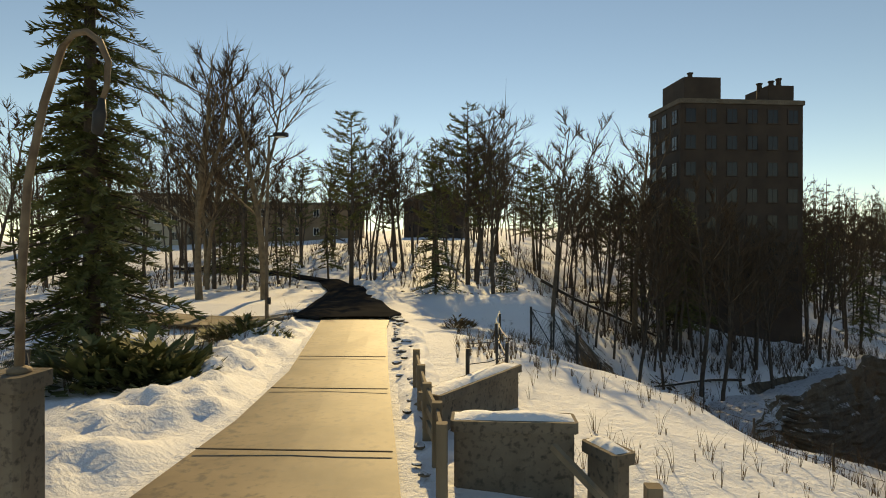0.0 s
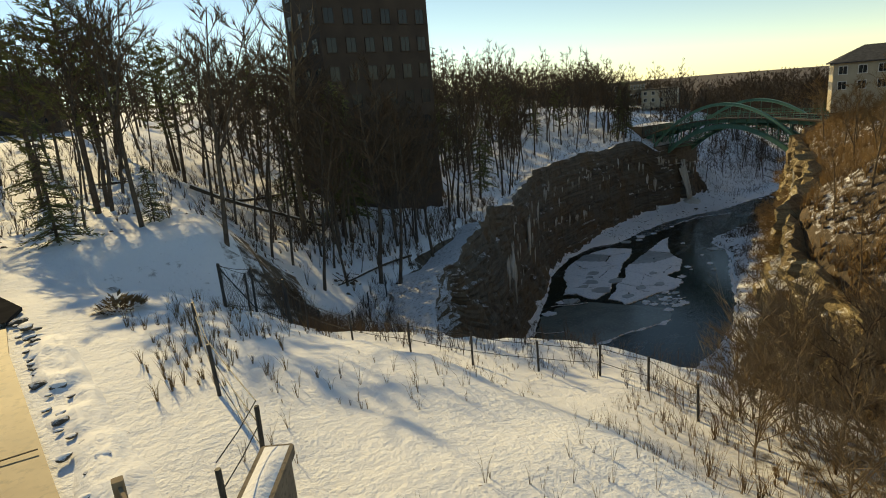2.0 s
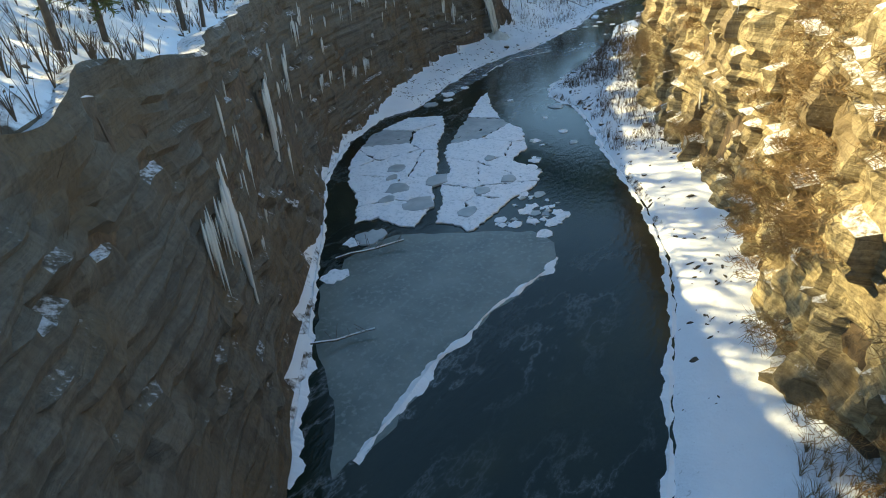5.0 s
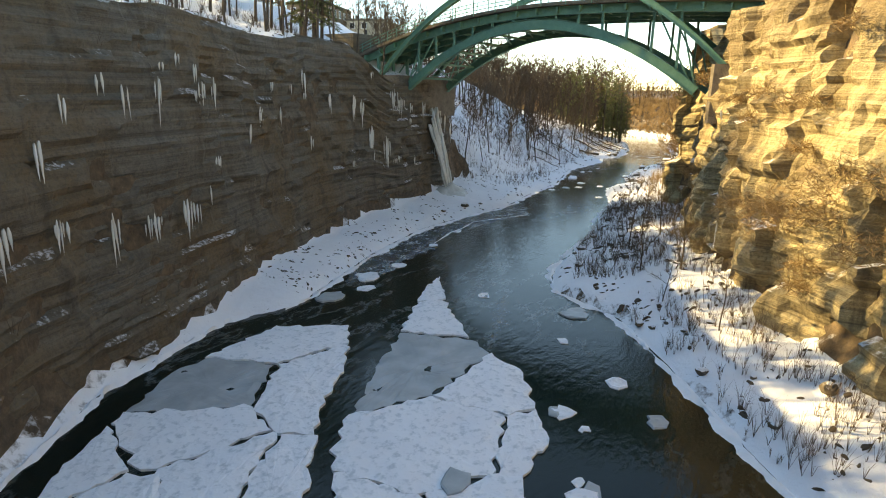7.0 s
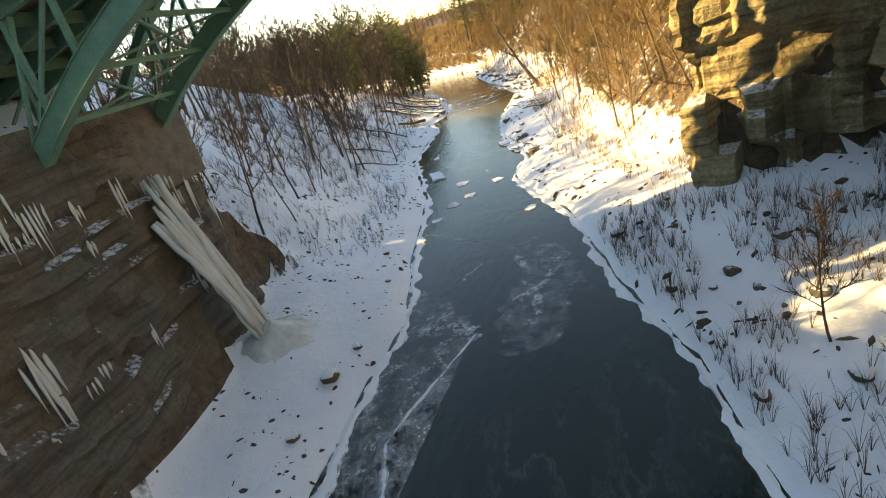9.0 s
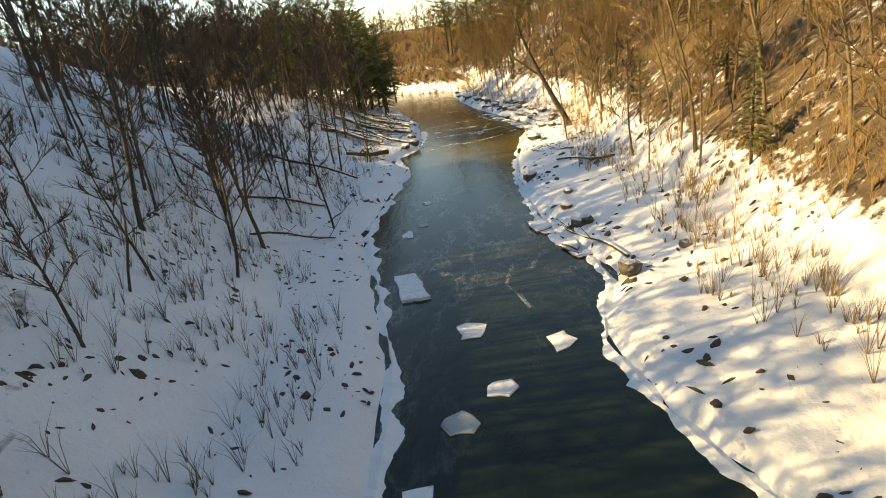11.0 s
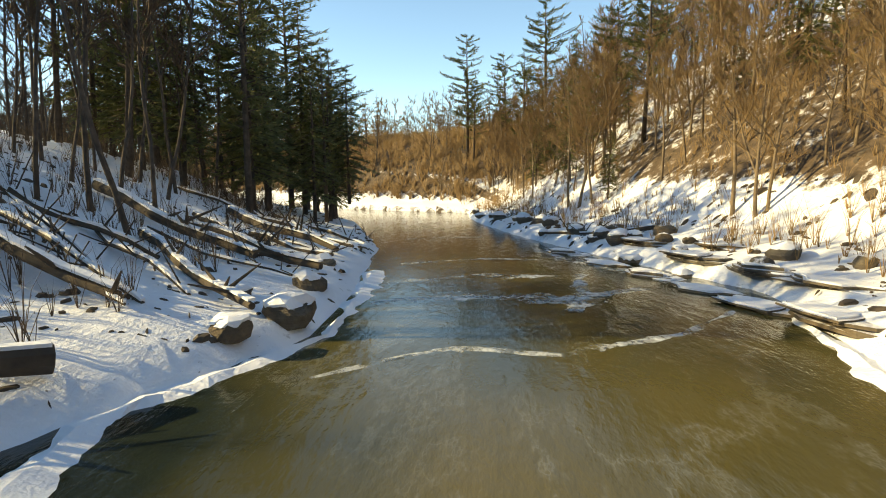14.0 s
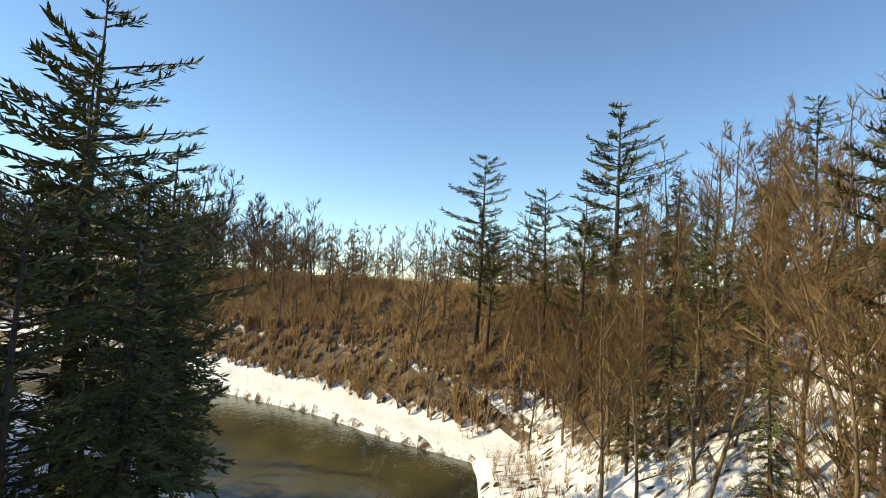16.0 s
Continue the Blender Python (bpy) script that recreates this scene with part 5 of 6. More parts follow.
FOAM = [([(160.4, 102.5), (158.7, 99.9), (156.0, 97.5), (154.5, 95.4), (152.7, 94.0), (153.7, 92.4), (154.6, 90.6)], 0.26), ([(151.5, 96.2), (149.8, 97.2), (148.7, 97.8)], 0.2), ([(149.2, 93.3), (150.6, 93.6), (151.8, 93.8)], 0.4), ([(143.3, 100.1), (143, 97.5), (141.7, 96.1), (140.6, 97.1)], 0.5),
        ([(144, 94.5), (146, 92.6), (147.4, 91)], 0.45), ([(147, 93.4), (144.4, 92.4), (142, 92.8)], 0.4), ([(121, 95), (123.5, 92), (126, 93.5)], 0.2), ([(175, 96.6), (178, 97.6), (182, 97.0)], 0.2),
        ([(186.3, 105), (188.7, 103.9), (191, 102.8), (194.8, 101.7), (199.4, 99.7)], 0.4), ([(181.5, 102.1), (180.6, 101.2), (179.5, 100.5), (181.6, 99.1)], 0.25), ([(179.9, 96.4), (181.1, 95.8), (182.8, 94.8)], 0.4), ([(182.7, 100.4), (183.2, 99.9), (183.6, 99.4)], 0.25),
        ([(203.2, 98), (202, 98.9), (199.7, 99.7), (197.1, 99.8), (195.6, 100.3), (193.6, 100.8)], 0.42), ([(199.8, 98.2), (200.2, 96.6), (201.2, 95.7)], 0.22), ([(201, 101.4), (199, 101.8), (197, 102), (195.5, 101.3)], 0.6), ([(196.4, 103.6), (197.4, 103.4), (198.6, 103.0)], 0.25),
        ([(218.6, 105.4), (221, 102.5), (220.4, 99.8), (222.4, 96.6), (225.5, 93.8)], 0.25), ([(226.4, 105.6), (227.6, 102.4), (227, 98.6), (229.5, 95.4)], 0.8), ([(230.5, 105.8), (232.4, 101.8), (232, 98)], 0.8), ([(225, 99), (228.5, 98.2), (233, 97.4)], 0.6),
        ([(236, 106), (238, 102), (237.5, 98.6)], 0.3), ([(249, 107.6), (250.5, 103.8), (250, 101)], 0.3), ([(233, 95.5), (238, 97.6), (243, 99)], 0.5), ([(110.6, 85.1), (107.6, 83.8), (104.6, 82.6), (101.8, 82.0)], 0.8), ([(106.5, 72.8), (108.8, 75.5), (107.6, 77.4)], 0.5)]
for k, (ln, w) in enumerate(FOAM):
    strip_on_water("foam", ln, [w * 1.2] + [w * 2.6] * (len(ln) - 2) + [w * 1.2], 0.035, MAT["foam"] if ln[0][0] > 216 or 141 < ln[0][0] < 160 else MAT["film"], "white broken foam on shallow rapids", 20 + k, "foam")

# boulders and shale ledges in and beside the river
for k, (x, y, r) in enumerate([(222, 106.9, 1.6), (220.2, 107.8, 1.2), (226, 107.6, 1.3), (223.6, 109, 0.9), (138.6, 104.2, 1.2), (141.5, 103.4, 0.7), (134.0, 104.8, 0.8), (231, 108.4, 1.0), (126, 87.5 - 3.6, 1.0),
                               (119.6, 82.0, 0.9), (131.8, 84.4, 0.8), (160.4, 88.2, 0.9), (184.5, 92.6, 1.3), (188, 93.0, 1.0), (191, 92.4, 0.8), (216, 92.8, 1.4), (220, 91.2, 1.2), (252.6, 97.6, 1.3), (258, 99.0, 1.1), (245, 96.0, 1.2),
                               (196.8, 108.6, 0.7), (203, 108.4, 0.6), (155.5, 104.4, 0.6), (150.2, 103.2, 0.5), (109.4, 74.2, 0.7), (103.6, 69.4, 0.8), (99.3, 65.6, 0.7), (90.6, 59.2, 0.6), (264.4, 101.2, 1.0), (239.4, 94.4, 1.5), (255, 98.6, 1.8), (250.4, 97.0, 1.4), (261, 100.4, 1.5), (268, 102.4, 1.2), (274, 103.0, 1.1), (247.6, 97.8, 0.9), (236, 94.6, 1.3), (232, 93.4, 1.1)]):
    place_rock(x, y, r, k)


rb = random.Random(77)
for k in range(50):
    x = rb.uniform(99, 150) if k < 22 else rb.uniform(176, 250) if k < 34 else rb.uniform(216, 246)
    y0 = float(edge(EDGE_R, x))
    y = y0 - (rb.uniform(0.4, 7.5) if k < 22 else rb.uniform(0.3, 3.5))
    place_rock(x, y, rb.uniform(0.35, 1.1) * (1.0 if k < 22 else 1.5), k, k % 3 == 0, "dark shale boulder lying in the snow of the bank", "bank boulders")


def ledge_mesh(seed, w, d):
    """A few thin broken plates of shale, each set back and shifted over the one below, with snow left on some treads."""
    rng = random.Random(seed)
    V, F, V2, F2 = [], [], [], []
    z = -0.05
    ox, oy = 0.0, 0.0
    for k in range(4):
        h = rng.uniform(0.05, 0.11)
        s = 1 - 0.13 * k * rng.uniform(0.7, 1.3)
        n = 9
        ox, oy = ox + rng.uniform(-0.22, 0.22), oy + rng.uniform(0.0, 0.16)
        ring = []
        for i in range(n):
            t = 2 * math.pi * (i + rng.uniform(-0.3, 0.3)) / n
            c, q = math.cos(t), math.sin(t)
            r = 1.0 / max(abs(c) ** 3 + abs(q) ** 3, 0.2) ** 0.333 * rng.uniform(0.5, 1.12)
            ring.append((ox + w * s * 0.5 * c * r, oy + d * s * 0.5 * q * r))
        tilt = rng.uniform(-0.03, 0.03)
        layers = [(V, F, z, z + h, 1.0)]
        if k in (1, 3):
            layers.append((V2, F2, z + h + 0.004, z + h + 0.05, rng.uniform(0.7, 0.92)))
        for VV, FF, z0, z1, sc in layers:
            q = len(VV)
            VV += [(ox + (x - ox) * sc, oy + (y - oy) * sc, z0 + tilt * x) for x, y in ring] + [(ox + (x - ox) * sc * 0.985, oy + (y - oy) * sc * 0.985, z1 + tilt * x) for x, y in ring]
            for i in range(n):
                FF.append((q + i, q + (i + 1) % n, q + n + (i + 1) % n, q + n + i))
            FF.append(tuple(q + n + i for i in range(n)))
        z += h
    return mesh_of("ledge", V, F, MAT["shale"]), mesh_of("snow_cap", V2, F2, MAT["snow"])


LEDGE = [ledge_mesh(k, 4.6, 2.0) for k in range(3)]
for k, (x, y, rz) in enumerate([(226, 92.8, 20), (229, 93.6, 30), (232.5, 94.6, 25), (223, 92.2, 10), (236, 95.8, 30), (229.5, 91.2, 20), (233.4, 92.4, 25), (226, 90.6, 15), (240.5, 97.2, 35), (238.5, 93.4, 20), (235.0, 90.8, 15), (182.5, 93.2, 10), (186.8, 94.6, 12)]):
    me, sc = LEDGE[k % 3]
    ob = thing("rock_ledge", me, pose(x, y, max(-0.15, lz(x, y) - 0.1), 0, 0, rz), "stepped flat shale ledge with snow on its treads", "rock ledge", "shale ledges by the rapids")
    piece("snow_cap", sc, ob)


def litter(name, seed, count, xs, ys, ok, size, mat, label):
    """Small angular stones, leaf clumps and bark bits lying on the snow, joined."""
    rng = np.random.RandomState(seed)
    X, Y = rng.uniform(*xs, count * 8), rng.uniform(*ys, count * 8)
    D, Lf = rim_distance(X, Y)
    V, F, n = [], [], 0
    for x, y, d, lf in zip(X, Y, D, Lf):
        if n >= count:
            break
        z = lz(x, y)
        if z < 0.12 or not ok(x, y, d, lf) or vnoise(x * 0.35, y * 0.35) < rng.uniform(-0.25, 0.3):
            continue
        r, a, st = rng.uniform(*size) * rng.uniform(0.4, 1.0), rng.uniform(0, 6.28), rng.uniform(0.12, 0.8)
        q = len(V)
        ca, sa, gx, gy = math.cos(a), math.sin(a), lz(x + 0.3, y) - z, lz(x, y + 0.3) - z
        for ring, up in ((1.0, -0.04), (0.62, r * rng.uniform(0.05, 0.28))):
            for k in range(6):
                t = k * 1.0472 + rng.uniform(-0.35, 0.35)
                u, v = math.cos(t) * r * ring * rng.uniform(0.6, 1.3), math.sin(t) * r * st * ring * rng.uniform(0.6, 1.3)
                ax, ay = u * ca - v * sa, u * sa + v * ca
                V.append((x + ax, y + ay, z + up + (gx * ax + gy * ay) / 0.3 + (rng.uniform(0, 0.12) * r if ring < 1 else 0)))
        F += [(q + k, q + (k + 1) % 6, q + 6 + (k + 1) % 6, q + 6 + k) for k in range(6)] + [tuple(q + 6 + k for k in range(6))]
        n += 1
    return tagged(new(name, mesh_of(name, V, F, MAT[mat])), label, "litter", kind="stuff")


litter("bank_litter", 51, 3200, (98, 270), (98, 124), lambda x, y, d, l: l and d < 12, (0.05, 0.34), "log", "dark stones and bark litter on the shaded snow bank")
litter("bank_litter", 52, 2600, (60, 290), (44, 106), lambda x, y, d, l: not l and d < 8, (0.08, 0.5), "log", "dark stones and bark litter on the sunlit snow bank")
litter("slope_litter", 53, 1300, (15, 128), (42, 130), lambda x, y, d, l: l and 1 < d < 26, (0.08, 0.3), "twig", "leaf clumps showing through snow above the cliff")
litter("slope_litter", 54, 1300, (36, 150), (0, 80), lambda x, y, d, l: not l and 1 < d < 24, (0.1, 0.5), "dead", "brown leaf clumps on the slope above the cliff")
litter("slope_litter", 55, 900, (-40, 36), (42, 100), lambda x, y, d, l: d > 2, (0.06, 0.26), "twig", "leaf clumps and bark on the wooded hill")
litter("slope_litter", 56, 1200, (286, 345), (92, 180), lambda x, y, d, l: not l and d > 0, (0.15, 0.7), "dead", "brown leaf litter on the bend")


# ============ fallen logs ============
def log(a, b, r, seed, label="snow-dusted fallen tree trunk on the bank", stubs=7):
    rng = random.Random(seed)
    a, b = Vector(a), Vector(b)
    a.z, b.z = (lz(v.x, v.y) if len(v) == 2 or v.z == 0 else v.z for v in (a, b))
    root = empty("fallen_log", Matrix.Translation(a), label, "log", "fallen logs along the bank")
    V, F = [], []
    pts = [a.lerp(b, k / 5) - a + Vector((0.1 * math.sin(k * 2 + seed), 0.1 * math.cos(k * 1.7 + seed), r + 0.12 * math.sin(k * 1.3 + seed))) for k in range(6)]
    tube(V, F, pts, [r * (1 - 0.1 * k) for k in range(6)], 9)
    piece("trunk", mesh_of("trunk", V, F, MAT["log"], False), root)
    V, F = [], []
    for k in range(5):
        p, q = pts[k], pts[k + 1]
        beam(V, F, p + Vector((0, 0, r * 0.92)), q + Vector((0, 0, r * 0.85)), r * 1.1, 0.07)
    piece("snow_cap", mesh_of("snow_cap", V, F, MAT["snow"]), root, label="strip of snow along the top")
    for k in range(stubs):
        t = rng.uniform(0.3, 0.98)
        p = pts[0].lerp(pts[-1], t)
        d = Vector((rng.uniform(-1, 1), rng.uniform(-1, 1), rng.uniform(0.2, 1.0))).normalized() * rng.uniform(0.5, 1.8)
        V, F = [], []
        tube(V, F, [p, p + d * 0.6, p + d], [r * 0.3, r * 0.2, 0.02], 5)
        piece("branch", mesh_of("branch", V, F, MAT["log"]), root)


LOGS = [((62.3, 76.0, 0.15), (67.4, 72.6, 0.5), 0.1), ((52.6, 68.8, 0.5), (56.6, 66.4, 0.3), 0.08), ((8, 62, 0), (19, 58, 0), 0.2), ((12, 66, 0), (21, 69, 0), 0.16), ((-2, 66, 0), (7, 63, 0), 0.17), ((24, 50, 0), (15, 45, 0), 0.14),
        ((178.5, 91.0, 0), (185.5, 93.8, 0.3), 0.1), ((203, 90, 0), (207, 93.6, 0), 0.1), ((240, 92.4, 0), (247, 98, 0.3), 0.14), ((196, 88, 0), (200, 92, 0), 0.12), ((199, 117, 0), (204, 110.6, 0), 0.14), ((189, 116, 0), (195, 111.4, 0), 0.12),
        ((183.6, 113.4, 0), (187.5, 109.2, 0), 0.1), ((191, 110.4, 0), (196.4, 109.8, 0), 0.08), ((216.5, 109.5, 0), (213, 113.5, 0), 0.3)]
rl = random.Random(8)
for k in range(22):
    x, y = rl.uniform(221, 250), rl.uniform(112, 121)
    dx, dy = rl.uniform(-6, -0.5), -rl.uniform(4.5, 10)
    y2 = max(y + dy, float(edge(EDGE_L, x + dx)) + rl.uniform(-0.8, 1.5))
    LOGS.append(((x, y, 0), (x + dx, y2, 0), rl.choice([0.08, 0.11, 0.15, 0.2, 0.26])))
for k, (a, b, r) in enumerate(LOGS):
    log(a, b, r, k)

# ============ trees ============
def bough(V, F, rng, start, way, length, radius, sides, segs, droop=0.0, wander=0.18):
    """Adds one crooked limb and returns the points and ways along it."""
    pts, ways = [start], [way]
    d = way.normalized()
    for k in range(segs):
        d = (d + Vector((rng.uniform(-1, 1), rng.uniform(-1, 1), rng.uniform(-0.7, 1) - droop)) * wander).normalized()
        pts.append(pts[-1] + d * length / segs)
        ways.append(d.copy())
    tube(V, F, pts, [radius * (1 - 0.82 * k / segs) for k in range(segs + 1)], sides, False)
    return pts, ways


def sprig(V, F, rng, p, w, length, r):
    """Adds one long thin twig of two crossed slivers."""
    w = w.normalized()
    side = w.cross(Vector((rng.uniform(-1, 1), rng.uniform(-1, 1), 0.8))).normalized() * r
    up = w.cross(side).normalized() * r
    e = p + w * length + Vector((0, 0, length * rng.uniform(-0.1, 0.15)))
    c = len(V)
    V.extend([p + side, p - side, p + up, p - up, e])
    F.extend([(c, c + 1, c + 4), (c + 2, c + 3, c + 4)])


def bare_tree(seed, high, spread=0.5, clear=0.35, limbs=11, twiggy=4, lean=0.0, r0=None, fork=0, subs=6, fine=0.026):
    """Trunk and limbs in one mesh, twigs in another: a leafless broadleaf tree."""
    rng = random.Random(seed)
    TV, TF, CV, CF = [], [], [], []
    r0 = r0 or high * 0.0115
    lead = Vector((lean, rng.uniform(-0.08, 0.08), 1)).normalized()
    stems = [bough(TV, TF, rng, Vector((0, 0, -0.3)), lead, high, r0, 7, 8, -0.25, 0.09)]
    for k in range(fork):
        a = rng.uniform(0, 6.28)
        i = rng.randint(1, 3)
        stems.append(bough(TV, TF, rng, stems[0][0][i], Vector((math.cos(a) * 0.45, math.sin(a) * 0.45, 1)), high * rng.uniform(0.6, 0.75), r0 * 0.6, 6, 6, -0.2, 0.1))
    for si, (pts, ways) in enumerate(stems):
        n = len(pts) - 1
        cnt = limbs if si == 0 else limbs // 2
        for k in range(cnt):
            t = clear + (1 - clear) * (k + rng.random()) / cnt
            i = min(int(t * n), n - 1)
            p = pts[i].lerp(pts[i + 1], t * n - i)
            a = k * 2.4 + rng.uniform(-0.5, 0.5)
            L = high * spread * (1.2 - t) * rng.uniform(0.6, 1.15)
            w = Vector((math.cos(a), math.sin(a), rng.uniform(0.5, 1.2)))
            lp, lw = bough(TV, TF, rng, p, w, L, r0 * 0.45 * (1.25 - t), 4, 4, -0.15, 0.2)
            for j in range(subs):
                u = rng.uniform(0.2, 1.0)
                m = min(int(u * 4), 3)
                q = lp[m].lerp(lp[m + 1], u * 4 - m)
                w2 = (lw[m] + Vector((rng.uniform(-1, 1), rng.uniform(-1, 1), rng.uniform(-0.3, 1.0))) * 0.8).normalized()
                L2 = max(0.7, L * rng.uniform(0.32, 0.6))
                e = q + w2 * L2
                tube(CV, CF, [q, e], [max(fine * 1.1, r0 * 0.16), fine * 0.5], 3, False)
                for z in range(twiggy):
                    v = rng.uniform(0.1, 1.0)
                    sprig(CV, CF, rng, q.lerp(e, v), w2 + Vector((rng.uniform(-1, 1), rng.uniform(-1, 1), rng.uniform(-0.4, 1.0))) * 0.9, L2 * rng.uniform(0.45, 0.95), fine * 0.75)
    return TV, TF, CV, CF


def conifer(seed, high, width=0.2, bare=0.1, whorls=16, plume=False, ragged=0.25, dense=1.0):
    """Trunk with branch wood in one mesh, many small needle sprays in another."""
    rng = random.Random(seed)
    TV, TF, CV, CF = [], [], [], []
    tube(TV, TF, [(0, 0, -0.3), (rng.uniform(-.1, .1), rng.uniform(-.1, .1), high * 0.5), (0, 0, high)], [high * 0.014, high * 0.009, 0.02], 7)
    for k in range(whorls):
        t = bare + (1 - bare) * (k + 0.3 * rng.random()) / whorls
        reach = high * width * ((1 - t) ** 0.75 if not plume else (0.35 + 0.65 * math.sin(math.pi * min(1, (1 - t) * 1.15)))) + 0.12
        reach *= rng.uniform(0.62, 1.15)
        n = 7 if not plume else 5
        a0 = rng.uniform(0, 6.28)
        for j in range(n):
            if rng.random() < ragged * (1.3 if plume else 0.6):
                continue
            a = a0 + j * 6.283 / n + rng.uniform(-0.3, 0.3)
            L = reach * rng.uniform(0.5, 1.2)
            z = high * t + rng.uniform(-0.2, 0.2)
            d = Vector((math.cos(a), math.sin(a), 0))
            rise = 0.28 if plume else -0.28
            tip = Vector((0, 0, z)) + d * L + Vector((0, 0, L * rise))
            tube(TV, TF, [(0, 0, z), tip], [0.03 + 0.01 * L, 0.01], 3, False)
            m = max(8, int(L * 27 * dense))
            for i in range(m):
                u = 0.18 + 0.85 * (i + rng.random()) / m
                p = Vector((0, 0, z)) + d * L * u + Vector((0, 0, L * rise * u * u))
                out = (d * rng.uniform(0.2, 1.0) + Vector((-d.y, d.x, 0)) * rng.uniform(-1, 1) + Vector((0, 0, rng.uniform(-0.55, 0.35) if not plume else rng.uniform(-0.1, 0.9)))).normalized()
                ln = rng.uniform(0.2, 0.45) * (1.0 + 0.25 * (1 - t)) * (high / 12) ** 0.5 / dense ** 0.6
                sd = out.cross(Vector((rng.uniform(-.4, .4), rng.uniform(-.4, .4), 1))).normalized() * ln * 0.09
                lift = out.cross(sd).normalized() * ln * 0.12
                c = len(CV)
                CV.extend([p, p + out * ln * 0.5 + sd + lift, p + out * ln, p + out * ln * 0.5 - sd])
                CF.append((c, c + 1, c + 2, c + 3))
    return TV, TF, CV, CF


KINDS, RAW = {}, {}


def kind_of(name, parts, bark, leaf):
    TV, TF, CV, CF = parts
    RAW[name] = ((np.array(TV), TF), (np.array(CV), CF))
    KINDS[name] = (mesh_of("trunk", TV, TF, MAT[bark], True), mesh_of("crown", CV, CF, MAT[leaf]))


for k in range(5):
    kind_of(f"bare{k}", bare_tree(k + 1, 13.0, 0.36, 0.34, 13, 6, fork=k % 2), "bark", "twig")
    kind_of(f"lit{k}", bare_tree(k + 31, 12.5, 0.36, 0.24, 14, 9, fork=k % 2, fine=0.019), "lit_bark", "lit_rusty_twig")
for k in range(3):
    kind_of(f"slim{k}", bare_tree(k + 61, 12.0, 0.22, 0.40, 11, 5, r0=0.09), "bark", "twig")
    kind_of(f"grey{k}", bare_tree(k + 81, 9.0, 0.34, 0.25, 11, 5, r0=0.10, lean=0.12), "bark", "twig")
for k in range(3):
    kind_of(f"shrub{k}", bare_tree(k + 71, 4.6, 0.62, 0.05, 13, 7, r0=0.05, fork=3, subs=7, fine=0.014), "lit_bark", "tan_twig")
kind_of("oak0", bare_tree(91, 15.0, 0.42, 0.28, 15, 6, r0=0.27, fork=2), "lit_bark", "twig")
kind_of("oak1", bare_tree(92, 16.0, 0.38, 0.33, 15, 6, r0=0.25, fork=1), "lit_bark", "twig")
kind_of("leaner", bare_tree(95, 14.0, 0.34, 0.45, 9, 6, r0=0.36, lean=0.5), "bark", "lit_rusty_twig")
for k in range(3):
    kind_of(f"hemlock{k}", conifer(k + 5, 14.0, 0.215, 0.16, 24, False, 0.6), "bark", "needle")
    kind_of(f"pine{k}", conifer(k + 15, 16.0, 0.19, 0.32, 20, True, 0.35), "bark", "pine")
kind_of("spruce", conifer(41, 20.0, 0.125, 0.04, 62, False, 0.2, 2.0), "bark", "needle")
kind_of("young_spruce", conifer(42, 5.2, 0.3, 0.05, 14, False, 0.1), "bark", "needle")

WORDS = {"bare": ("bare_tree", "leafless grey-brown broadleaf tree standing in snow", "bare trees in the woods"),
         "lit": ("bare_tree", "leafless russet-twigged tree on the sunlit slope", "russet trees on the slope"),
         "slim": ("bare_tree", "slim leafless young tree standing in snow", "slim trees in the woods"),
         "grey": ("bare_tree", "small crooked leafless tree on the snowy bank", "small trees on the bank"),
         "shrub": ("shrub", "tangled leafless tan shrub on the lip of the gorge", "shrubs on the lip"),
         "oak": ("oak_tree", "large leafless spreading tree with heavy limbs", "large trees by the drive"),
         "leaner": ("bare_tree", "thick leafless tree leaning over the river", ""),
         "hemlock": ("hemlock_tree", "dark green shaggy hemlock with drooping boughs", "dark conifers"),
         "pine": ("pine_tree", "tall ragged pine with yellow-green plumes", "tall pines"),
         "spruce": ("spruce_tree", "tall dense dark spruce beside the footpath", ""),
         "young_spruce": ("spruce_tree", "young dark spruce standing in the snow", "")}


def plant(kind, x, y, scale=1.0, rz=0.0, tilt=0.0, z=None):
    base = kind.rstrip("0123456789")
    name, label, group = WORDS[base]
    root = empty(name, pose(x, y, lz(x, y) if z is None else z, tilt, 0, rz) @ Matrix.Scale(scale, 4), label, "tree", group)
    piece("trunk", KINDS[kind][0], root)
    piece("crown", KINDS[kind][1], root)
    return root


BUSY = [(-2.0, 10, 5.0), (-2.5, 18, 4.5), (-3.5, 26, 5), (-6, 33, 5), (-8, 42, 5), (-10, 51, 5), (-16, 60, 5), (-28, 67, 5), (29.5, 68.5, 9), (117, 54.2, 9), (169, 152, 13), (178, 168, 15), (164, 141, 2), (-48, 128, 26), (-9, 140, 11), (-70, 118, 14), (142, 130, 12), (141, 62, 14), (9, 16, 9), (13, 24, 6), (-14, 29, 6), (-25, 28, 6)]


def free(x, y):
    if 203 < x < 221 and 112.5 < y < 165:  # sunny clearing on the left bank
        return False
    return all((x - a) ** 2 + (y - b) ** 2 > r * r for a, b, r in BUSY)


